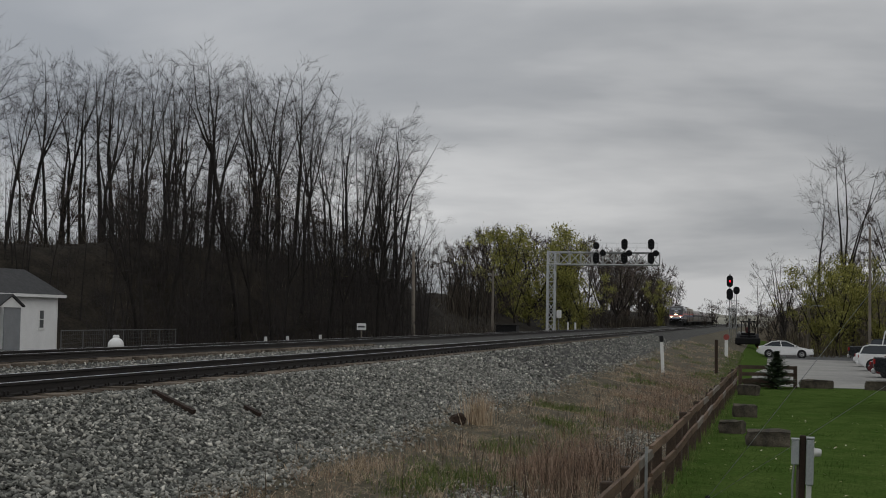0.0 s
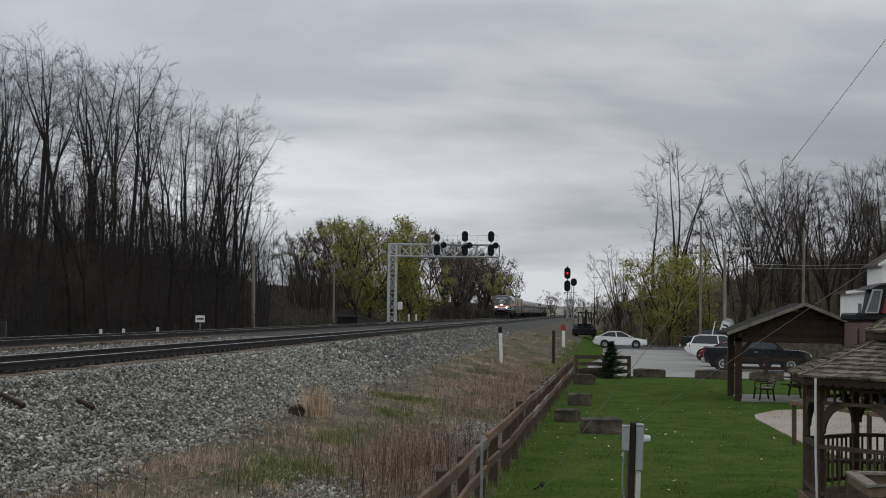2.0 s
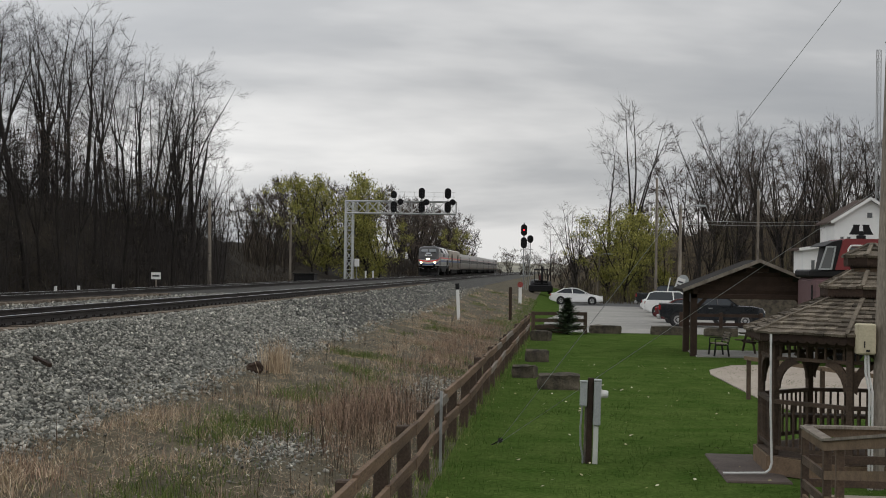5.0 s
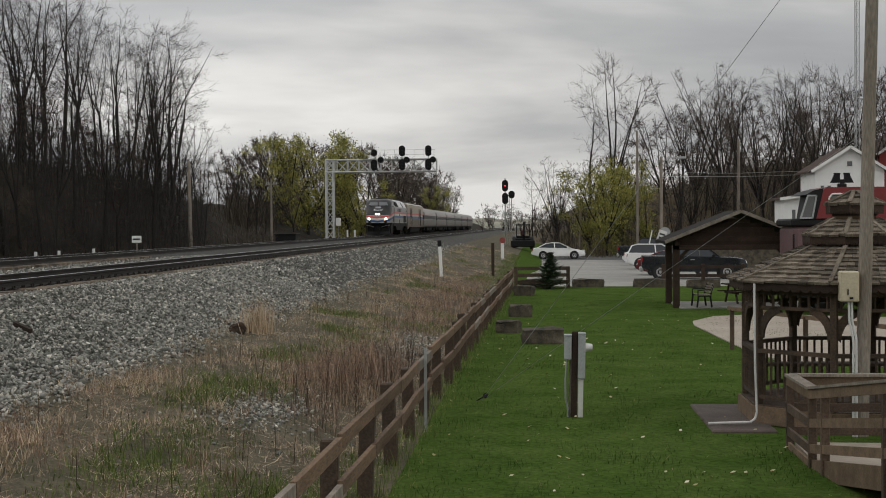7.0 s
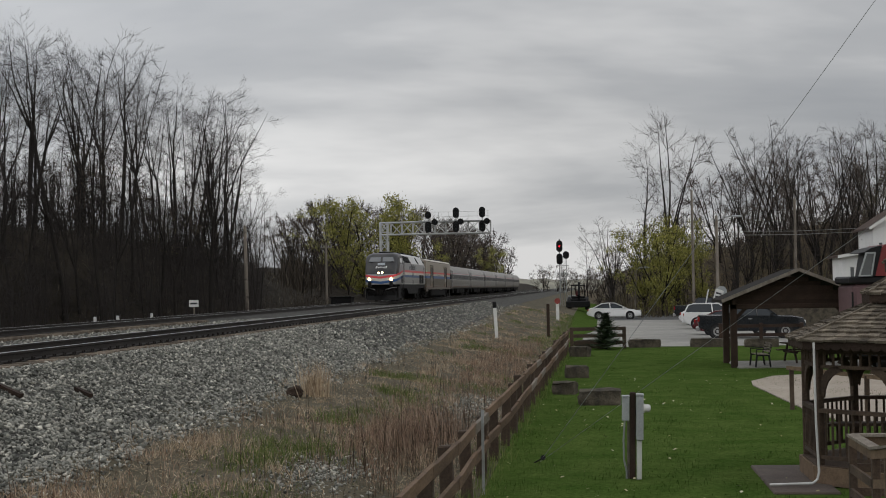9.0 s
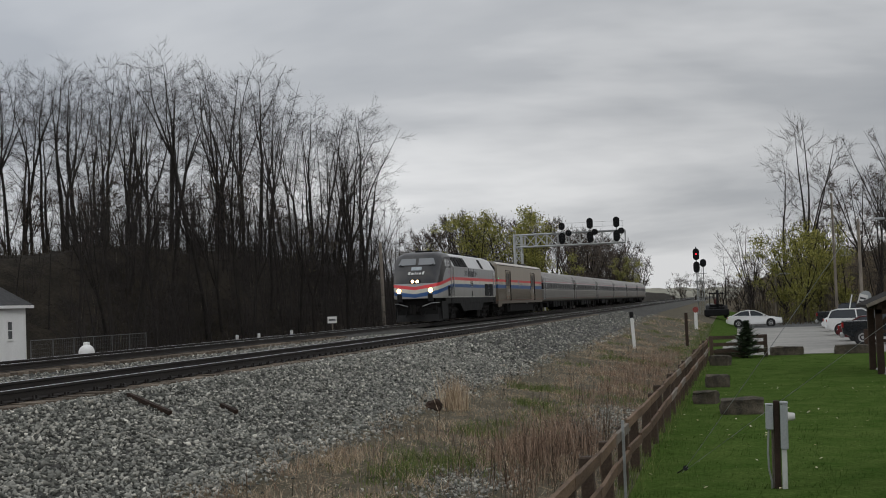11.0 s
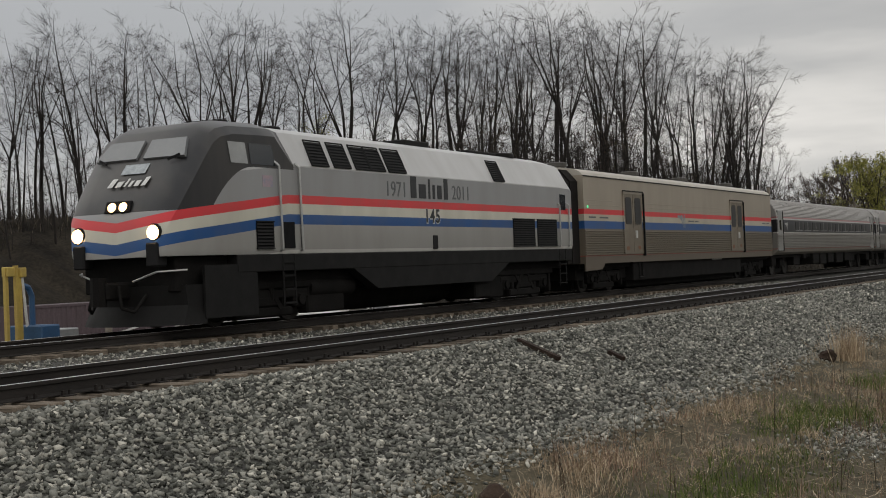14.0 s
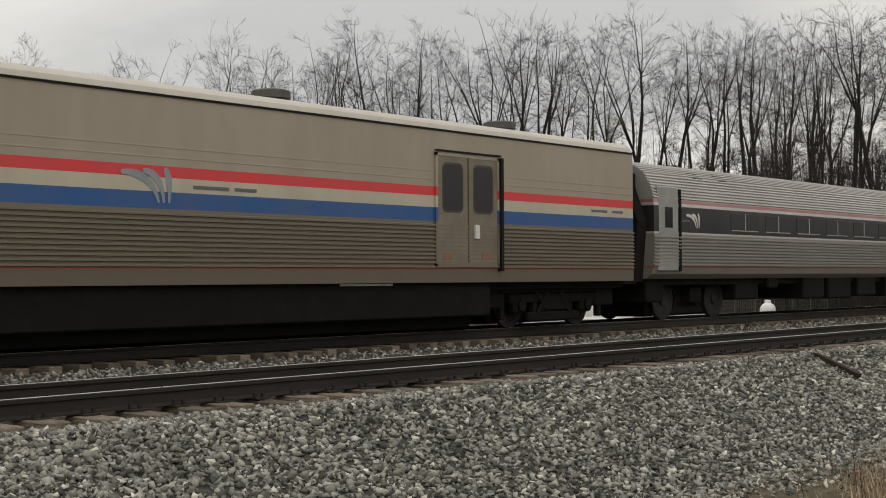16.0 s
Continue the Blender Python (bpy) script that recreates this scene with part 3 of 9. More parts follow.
M_LAMP_RED = glow("red_signal_glow", (1.0, 0.02, 0.04), 2.2)
M_DECAL = material("dark_lettering", (0.022, 0.024, 0.027), 0.5, scale=5)
M_DECAL_PALE = material("pale_lettering", (0.66, 0.66, 0.64), 0.5, scale=5)
M_MID_GREY = material("mid_grey_decal", (0.12, 0.125, 0.13), 0.5, scale=5)


def bogie(parent, y, axles=(-1.38, 1.38), inside=False):
    """A truck with wheels, side frames and springs."""
    g = Geo()
    for s in (-1, 1):
        x = s * (0.62 if inside else 1.02)
        g.cbox(x - 0.09, x + 0.09, y + axles[0] - 0.35, y + axles[1] + 0.35, 0.52, 0.72, 0.03)
        for a in axles:
            g.cbox(x - 0.11, x + 0.11, y + a - 0.22, y + a + 0.22, 0.30, 0.66, 0.05)
            g.tube((x + s * 0.10, y + a, 0.48), (x + s * 0.17, y + a, 0.48), 0.13, n=10)
        g.cbox(x - 0.10, x + 0.10, y - 0.5, y + 0.5, 0.34, 0.58, 0.04)
        for k in (-0.3, 0.3):
            g.tube((x + s * 0.02, y + k, 0.50), (x + s * 0.02, y + k, 0.92), 0.10, n=8)
        g.beam((x + s * 0.08, y - 0.85, 0.92), (x + s * 0.10, y - 0.35, 0.42), 0.05, 0.09)
        for a in axles:
            for k in (-0.58, 0.58):
                g.cbox(x - 0.07, x + 0.07, y + a + k - 0.07, y + a + k + 0.07, 0.18, 0.78, 0.02)
        g.cbox(x - 0.06, x + 0.12, y + axles[0] - 0.75, y + axles[1] + 0.75, 0.74, 0.92, 0.03)
        g.cbox(x - 0.02, x + 0.10, y + axles[0] + 0.30, y + axles[1] - 0.30, 0.13, 0.33, 0.03)
        for k in (-1, 1):
            g.beam((x + s * 0.09, y + k * 0.62, 0.30), (x + s * 0.09, y + k * 0.20, 0.80), 0.04, 0.13)
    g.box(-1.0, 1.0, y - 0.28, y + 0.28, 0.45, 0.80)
    # a low block added between the wheels, black for the shade there
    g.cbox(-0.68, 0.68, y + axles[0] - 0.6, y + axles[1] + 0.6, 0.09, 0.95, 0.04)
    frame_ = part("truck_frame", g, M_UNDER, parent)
    for a in axles:
        for s in (-1, 1):
            w = Geo().lathe([(0.0, -0.065), (0.46, -0.065), (0.50, -0.05), (0.50, 0.05), (0.42, 0.06), (0.40, 0.035), (0.16, 0.035), (0.14, 0.08), (0.0, 0.08)], 20, Matrix.Rotation(s * math.pi / 2, 4, "Y"))
            wheel = part("wheel", w, M_WHEEL, parent, smooth=35, at=pose(s * 0.76, y + a, 0.50))
            WHEELS.append(wheel)
        part("axle", Geo().tube((-0.7, y + a, 0.50), (0.7, y + a, 0.50), 0.08, n=8), M_WHEEL, parent)
    return frame_


WHEELS = []


def ring(y, hw, top, bottom=1.0, hs=0.70, hr=0.42, knee=0.92):
    """A cross-section of the locomotive's body."""
    z2 = max(bottom + 0.3, top - knee)
    half = [(hw * 0.97, bottom), (hw, bottom + 0.12), (hw, (bottom + z2) / 2), (hw, z2), (hw * hs, top - 0.18), (hw * hr, top - 0.03)]
    return [(a, y, z) for a, z in half] + [(-a, y, z) for a, z in reversed(half)]


def block_words(widths, height, x, slant, mat, parent, name, m, depth=0.006, gap=0.22):
    """A brand name as a row of plain bars."""
    u = x
    for w, tall in widths:
        h = height * tall
        bar = Geo().loft([[(u, 0, z), (u + w, 0, z), (u + w + slant * h, h, z), (u + slant * h, h, z)] for z in (0, depth)])
        part(name, bar, mat, parent, at=m)
        u += w + gap * height


def side_plane(y, z, x=1.505):
    """Puts text upright on the side that faces the lawn (+x); text runs towards +y."""
    return Matrix(((0, 0, 1, x), (1, 0, 0, y), (0, 1, 0, z), (0, 0, 0, 1)))


def louvre(parent, y0, y1, z0, z1, x0, x1, name="grille", slats=9, shear=0.0):
    """A slatted grille on a sloping or upright side: x0 at its foot, x1 at its head; its head lies shear farther aft."""
    g = Geo()

    def at(u, v, out):
        y = y0 + (y1 - y0) * u + shear * v
        return (x0 + (x1 - x0) * v + out, y, z0 + (z1 - z0) * v)

    g.add([at(0, 0, 0.004), at(1, 0, 0.004), at(1, 1, 0.004), at(0, 1, 0.004)], [(0, 1, 2, 3)])
    ob = part(name, g, M_GRILLE, parent)
    s = Geo()
    for i in range(slats):
        a, c = i / slats, (i + 0.55) / slats
        s.add([at(0.02, a, 0.03), at(0.98, a, 0.03), at(0.98, c, 0.008), at(0.02, c, 0.008)], [(0, 1, 2, 3)])
    part("slat", s, M_SILL, ob)
    f = Geo()
    for (u0, v0), (u1, v1) in (((0, 0), (1, 0)), ((1, 0), (1, 1)), ((1, 1), (0, 1)), ((0, 1), (0, 0))):
        f.beam(at(u0, v0, 0.012), at(u1, v1, 0.012), 0.03, 0.03)
    part("grille_frame", f, M_SILL, ob)
    return ob


def locomotive():
    loco = thing("locomotive", "silver passenger locomotive with red, white and blue stripes", "locomotive")
    spec = [(0.24, 1.10, 1.98), (0.30, 1.22, 2.35), (0.42, 1.32, 2.62), (0.62, 1.39, 2.92), (0.98, 1.44, 3.40), (1.36, 1.47, 3.88), (1.60, 1.485, 4.16), (1.85, 1.49, 4.30), (2.25, 1.495, 4.38), (3.2, 1.50, 4.41), (3.75, 1.50, 4.415), (4.08, 1.50, 4.42), (4.4, 1.50, 4.42), (19.3, 1.50, 4.42), (20.2, 1.50, 4.38), (20.45, 1.49, 4.33)]

    def blend(y):
        return smoothstep(3.75, 4.4, y)

    rings = [ring(y, hw, top, 1.5, hs=0.90 - 0.20 * blend(y), hr=0.62 - 0.20 * blend(y), knee=0.36 + 0.59 * blend(y)) for y, hw, top in spec]
    part("body", Geo().loft(rings), M_LOCO, loco, smooth=28)
    # sill, skirts and tank under the body
    g = Geo()
    g.cbox(-1.47, 1.47, 2.3, 20.4, 1.12, 1.497, 0.02)
    part("sill", g, M_SILL, loco)
    part("underframe", Geo().cbox(-1.12, 1.12, 2.7, 20.3, 0.90, 1.125, 0.02), M_UNDER, loco)
    box = [(0, 1, 2, 3), (7, 6, 5, 4), (0, 4, 5, 1), (1, 5, 6, 2), (2, 6, 7, 3), (3, 7, 4, 0)]
    for s in (-1, 1):
        x0, x1 = sorted((s * 1.18, s * 1.46))
        part("tank_skirt", Geo().add([(x0, 6.9, 1.13), (x1, 6.9, 1.13), (x1, 15.6, 1.13), (x0, 15.6, 1.13), (x0, 8.0, 0.62), (x1, 8.0, 0.62), (x1, 14.4, 0.62), (x0, 14.4, 0.62)], box), M_SILL, loco)
        part("air_reservoir", Geo().tube((s * 0.95, 5.5, 0.72), (s * 0.95, 7.4, 0.72), 0.24, n=10), M_UNDER, loco, smooth=40)
    # blocks added down to the rails, standing in for shade under the body
    part("equipment_box", Geo().cbox(-1.1, 1.1, 5.4, 7.0, 0.14, 1.12, 0.04), M_UNDER, loco)
    part("equipment_box", Geo().cbox(-1.1, 1.1, 14.9, 15.9, 0.12, 1.12, 0.04), M_UNDER, loco)
    part("equipment_box", Geo().cbox(-1.3, 1.3, 13.6, 14.6, 0.16, 1.1, 0.04), M_UNDER, loco)
    part("fuel_tank", Geo().tube((0, 7.2, 0.64), (0, 13.6, 0.64), 0.56, n=14), M_UNDER, loco, smooth=40)
    # a snowplough bent to a blunt V, with side plates behind it
    nose_line = [(-1.45, 1.25), (-1.30, 0.78), (-0.75, 0.42), (0.0, 0.28), (0.75, 0.42), (1.30, 0.78), (1.45, 1.25)]
    g = Geo()
    g.loft([[(x, y - 0.10, 0.12), (x * 0.97, y + 0.10, 0.52), (x * 0.98, y + 0.02, 0.92), (x * 0.98, y + 0.10, 0.92), (x * 0.97, y + 0.18, 0.52), (x, y - 0.02, 0.12)] for x, y in nose_line])
    part("pilot", g, M_SILL, loco, "dark grey snowplough pilot", smooth=30)
    for s in (-1, 1):
        x0, x1 = sorted((s * 1.40, s * 1.46))
        part("side_plate", Geo().box(x0, x1, 1.2, 3.0, 0.22, 1.3), M_SILL, loco)
    g = Geo()
    g.cbox(-1.2, 1.2, 0.62, 2.6, 0.78, 1.5, 0.03)
    g.cbox(-0.22, 0.22, -0.28, 0.7, 0.66, 1.02, 0.05)
    g.tube((0, -0.3, 0.55), (0, -0.3, 1.12), 0.16, n=8)
    for s in (-1, 1):
        g.path([(s * 0.3, -0.05, 0.95), (s * 0.42, -0.12, 0.5), (s * 0.55, 0.1, 0.42), (s * 0.62, 0.4, 0.75)], 0.035, 6)
    part("coupler", g, M_UNDER, loco)
    # grab rails bent over the pilot
    for s in (-1, 1):
        part("grab_rail", Geo().path([(s * 0.45, 0.2, 1.02), (s * 1.0, 0.28, 1.20), (s * 1.38, 0.75, 1.22)], 0.02, 6), M_GRIP, loco)
        part("step_box", Geo().cbox(*sorted((s * 0.80, s * 1.10)), 0.18, 0.5, 1.30, 1.78, 0.03), M_BLACK, loco)
        lamp = part("ditch_light", Geo().lathe([(0.0, 0.03), (0.15, 0.025), (0.175, 0.0), (0.18, 0.0), (0.18, -0.06), (0, -0.06)], 18, pose(s * 0.98, 0.25, 1.98, 90)), M_SILL, loco, smooth=40)
        part("lens", Geo().lathe([(0.0, 0.055), (0.05, 0.05), (0.065, 0.03), (0, 0.03)], 18, pose(s * 0.98, 0.225, 1.98, 90)), M_LAMP_WARM, lamp, "warm glowing headlamp bulb")
        part("reflector", Geo().lathe([(0.0, 0.05), (0.135, 0.04), (0.15, 0.0), (0, 0.0)], 18, pose(s * 0.98, 0.235, 1.98, 90)), M_LAMP_HALO, lamp, "orange glowing reflector disc that imitates the lamp's halo")
        lamp = part("headlight", Geo().lathe([(0.0, 0.02), (0.10, 0.02), (0.13, 0.0), (0.15, -0.08), (0, -0.08)], 18, pose(s * 0.145, 0.36, 2.52, 72)), M_SILL, loco, smooth=40)
        part("lens", Geo().lathe([(0.0, 0.05), (0.04, 0.045), (0.055, 0.03), (0, 0.03)], 18, pose(s * 0.145, 0.335, 2.528, 72)), M_LAMP_WARM, lamp, "warm glowing headlamp bulb")
        part("reflector", Geo().lathe([(0.0, 0.045), (0.085, 0.035), (0.10, 0.0), (0, 0.0)], 18, pose(s * 0.145, 0.345, 2.525, 72)), M_LAMP_HALO, lamp, "orange glowing reflector disc that imitates the lamp's halo")
        part("marker_lamp", Geo().lathe([(0, 0.02), (0.07, 0.02), (0.09, -0.03), (0, -0.03)], 12, pose(s * 0.95, 0.47, 2.52, 78)), M_GRILLE, loco)
        # windshield panes: on the sloping nose between the two rings
        def on(x, f, out=0.03):
            return (s * x, 1.085 + 0.315 * f - 0.784 * out, 3.53 + 0.40 * f + 0.62 * out)

        foot, head = (0.09, 1.16), (0.09, 1.00)
        k = [on(foot[0], 0), on(foot[1], 0), on(head[1], 1), on(head[0], 1)] + [on(foot[0], 0, -0.05), on(foot[1], 0, -0.05), on(head[1], 1, -0.05), on(head[0], 1, -0.05)]
        part("windshield", Geo().add(k, [(0, 1, 2, 3), (0, 4, 5, 1), (1, 5, 6, 2), (2, 6, 7, 3), (3, 7, 4, 0)]), M_WINDSHIELD, loco, "grey reflecting windshield pane")
        part("wiper", Geo().beam(on(0.80, -0.22, 0.05), on(1.06, 0.02, 0.05), 0.02, 0.05), M_BLACK, loco)
    part("headlight_recess", Geo().cbox(-0.34, 0.34, -0.02, 0.02, -0.13, 0.13, 0.015), M_GRILLE, loco, at=pose(0, 0.37, 2.53, -22))
    part("number_board", Geo().add([(-0.32, 0.835, 3.22), (0.32, 0.835, 3.22), (0.32, 1.015, 3.43), (-0.32, 1.015, 3.43)], [(0, 1, 2, 3)]), M_BOARD, loco, "pale number board")
    block_words([(0.13, 1.0), (0.15, 0.66), (0.05, 0.95), (0.07, 0.66), (0.12, 0.66), (0.11, 1.0)], 0.24, -0.55, 0.18, M_DECAL_PALE, loco, "nose_mark", Matrix(((1, 0, 0, 0.06), (0, 0.656, -0.755, 0.605), (0, 0.755, 0.656, 2.95), (0, 0, 0, 1))), gap=0.30)
    # cab side: window, doors, grab irons, ladder
    for s in (1, -1):
        x = s * 1.506
        tip = 0.0
        part("cab_window", Geo().add([(x, 2.15, 3.42), (x, 2.75, 3.42), (x - tip * 1.2, 2.65, 3.86), (x - tip * 1.2, 2.05, 3.86)], [(0, 1, 2, 3)]), M_PANE_GREY, loco)
        part("cab_window", Geo().add([(x, 2.85, 3.42), (x, 3.75, 3.42), (x - tip * 1.2, 3.60, 3.86), (x - tip * 1.2, 2.78, 3.86)], [(0, 1, 2, 3)]), M_GLASS, loco)
        for yy in (3.78, 4.56):
            part("grab_iron", Geo().path([(x - s * 0.02, yy - 0.05, 3.52), (x + s * 0.07, yy, 3.42), (x + s * 0.07, yy + 0.05, 1.60), (x, yy + 0.05, 1.56)], 0.028, 6), M_GRIP, loco)
        for yy in (19.3, 20.05):
            part("grab_iron", Geo().path([(x, yy, 2.95), (x + s * 0.06, yy, 2.9), (x + s * 0.06, yy, 1.62), (x, yy, 1.58)], 0.028, 6), M_GRIP, loco)
        part("rear_door_window", Geo().cbox(*sorted((x - s * 0.01, x + s * 0.012)), 19.45, 19.9, 2.75, 3.25, 0.008), M_GLASS, loco)
        g = Geo()
        for yy in (3.95, 4.40):
            g.tube((x - s * 0.04, yy, 0.35), (x - s * 0.04, yy, 1.5), 0.025, n=6)
        for zz in (0.42, 0.72, 1.02, 1.32):
            g.box(*sorted((x - s * 0.12, x + s * 0.0)), 3.95, 4.40, zz - 0.02, zz + 0.02)
        part("ladder", g, M_SILL, loco)
        g = Geo()
        for yy in (19.35, 19.85):
            g.tube((x - s * 0.04, yy, 0.35), (x - s * 0.04, yy, 1.5), 0.02, n=6)
        for zz in (0.42, 0.72, 1.02, 1.32):
            g.box(*sorted((x - s * 0.12, x + s * 0.0)), 19.35, 19.85, zz - 0.015, zz + 0.015)
        part("ladder", g, M_SILL, loco)
        # panels of louvres on the sloping shoulder and the side
        for y0, y1 in ((5.2, 5.9), (6.15, 6.88), (7.12, 7.78), (7.82, 8.50), (8.68, 9.55)):
            louvre(loco, y0, y1, 3.50, 4.12, s * 1.500, s * 1.115, slats=8, shear=0.20)
        louvre(loco, 14.7, 15.4, 3.50, 4.12, s * 1.500, s * 1.115, slats=10, shear=0.20)
        for y0, y1 in ((15.85, 17.45), (17.6, 19.15)):
            louvre(loco, y0, y1, 1.60, 2.42, s * 1.505, s * 1.505, slats=12)
        part("step_recess", Geo().box(*sorted((x - s * 0.02, x + s * 0.006)), 3.95, 4.40, 1.62, 2.20), M_GRILLE, loco)
        louvre(loco, 2.95, 3.60, 1.62, 2.20, s * 1.505, s * 1.505, slats=8)
        part("fuel_filler", Geo().cbox(*sorted((x - s * 0.02, x + s * 0.015)), 10.85, 11.1, 1.56, 1.92, 0.01), M_BLACK, loco)
        part("side_door_line", Geo().path([(x, 4.66, 1.62), (x, 4.66, 3.42)], 0.012, 4), M_SILL, loco)
    # lettering: years and the road number are kept, the brand becomes bars
    for year, y in (("1971", 8.58), ("2011", 12.15)):
        for k, digit in enumerate(year):
            words(digit, 0.54, M_MID_GREY, loco, side_plane(y + 0.28 * k, 2.90), "year_digit")
    block_words([(0.30, 1.0), (0.38, 0.66), (0.10, 0.92), (0.13, 0.66), (0.24, 0.66), (0.22, 1.0)], 0.56, 9.74, 0.0, M_DECAL, loco, "side_mark", side_plane(0, 2.88), gap=0.24)
    for k, digit in enumerate("145"):
        words(digit, 0.50, M_DECAL_PALE, loco, side_plane(10.575 + 0.30 * k, 2.25, 1.5045), "digit_outline", extrude=0.002, bold=0.028)
        words(digit, 0.50, M_DECAL, loco, side_plane(10.56 + 0.30 * k, 2.26, 1.511), "number_digit", bold=0.008)
    part("flag_decal", Geo().box(1.503, 1.507, 3.25, 3.62, 2.95, 3.20), M_FLAG, loco)
    # roof: fans, exhaust, horn
    g = Geo()
    for y0, y1, hh in ((11.2, 12.6, 0.14), (15.0, 16.9, 0.08), (5.0, 5.4, 0.06), (3.1, 3.4, 0.07)):
        part("roof_hatch", Geo().cbox(-0.55, 0.55, y0, y1, 4.38, 4.42 + hh, 0.03), M_SILL, loco)
    g = Geo().lathe([(0.0, 0), (0.75, 0), (0.75, 0.10), (0.70, 0.14), (0, 0.14)], 24, pose(0, 17.6, 4.39))
    part("radiator_fan", g, M_SILL, loco, smooth=40)
    for y in (3.7, 17.4):
        bogie(loco, y)
    g = Geo()
    g.loft([[(s * a, y, z) for s, a, z in ((1, 1.28, 1.0), (1, 1.28, 3.7), (1, 0.9, 4.12), (-1, 0.9, 4.12), (-1, 1.28, 3.7), (-1, 1.28, 1.0))] for y in (20.45, 20.62, 20.79, 20.95)])
    part("bellows", g, M_BELLOWS, loco)
    return loco


M_WINDSHIELD = material("grey_windshield", (0.20, 0.21, 0.215), 0.12, second=(0.16, 0.17, 0.18), scale=1.5, amount=0.6, fine=0.03)
M_PANE_GREY = material("pale_cab_pane", (0.38, 0.39, 0.39), 0.15, scale=2, fine=0.03)
M_BOARD = material("number_board", (0.42, 0.46, 0.48), 0.4, second=(0.16, 0.18, 0.2), scale=9, amount=0.8)
M_FLAG = material("faded_flag_decal", (0.45, 0.30, 0.30), 0.5, second=(0.25, 0.27, 0.36), scale=7, amount=0.9)


def ribbed(y0, y1, half, ribs):
    """A car side and roof: a half section of (x, z) points, with ribs (z from, z to, pitch, depth) pressed into it."""
    pts = []
    for (xa, za), (xb, zb) in zip(half, half[1:]):
        rib = next((r for r in ribs if min(za, zb) >= r[0] - 1e-6 and max(za, zb) <= r[1] + 1e-6), None)
        if not rib:
            pts.append((xa, za))
            continue
        n = max(1, round(math.hypot(xb - xa, zb - za) / rib[2]))
        nx, nz = (zb - za), -(xb - xa)
        ln = math.hypot(nx, nz)
        nx, nz = nx / ln * rib[3], nz / ln * rib[3]
        for i in range(n):
            for f, out in ((0.0, 0), (0.12, 1), (0.50, 1), (0.62, 0)):
                u = (i + f) / n
                pts.append((xa + (xb - xa) * u + nx * out, za + (zb - za) * u + nz * out))
    pts.append(half[-1])
    full = pts + [(-x, z) for x, z in reversed(pts)]
    return Geo().loft([[(x, y, z) for x, z in full] for y in (y0, y1)])


def arrow_mark(parent, y, z, size, mat, x):
    """The operator's mark as three plain slanting strokes."""
    g = Geo()
    for k in range(3):
        p0, p1, p2 = Vector((-1.05 + 0.66 * k, 0.30 + 0.06 * k)), Vector((-0.10 + 0.30 * k, 0.36)), Vector((0.10 + 0.16 * k, -0.42))
        left, right = [], []
        for i in range(9):
            u = i / 8
            p = p0 * (1 - u) ** 2 + p1 * (2 * u * (1 - u)) + p2 * u * u
            d = ((p1 - p0) * (1 - u) + (p2 - p1) * u).normalized()
            w = Vector((-d.y, d.x)) * (0.02 + 0.10 * math.sin(math.pi * (0.12 + 0.8 * u)) * (1 - 0.5 * u))
            left.append((*((p + w) * size), 0.003))
            right.append((*((p - w) * size), 0.003))
        g.add(left + right, [(q, q + 9, q + 10, q + 1) for q in range(8)])
    ob = part("operator_mark", g, mat, parent)
    ob.matrix_basis = side_plane(y, z, x)
    return ob


def rounded(x0, x1, y0, y1, z0, z1, rad):
    """A plate across x with rounded corners."""
    ring_ = []
    for cy, cz, a0 in ((y1 - rad, z1 - rad, 0), (y0 + rad, z1 - rad, 90), (y0 + rad, z0 + rad, 180), (y1 - rad, z0 + rad, 270)):
        ring_ += [(cy + rad * math.cos(radians(a0 + 22.5 * k)), cz + rad * math.sin(radians(a0 + 22.5 * k))) for k in range(5)]
    return Geo().loft([[(x, a, b) for a, b in ring_] for x in (x0, x1)])


M_RUSTPAINT = material("rusty_orange_stain", (0.26, 0.10, 0.05), 0.8, second=(0.20, 0.15, 0.11), scale=9, amount=0.9, fine=0.2)
M_DOORPANE = dark_glass("grimy_door_glass", (0.010, 0.010, 0.011), 0.5)


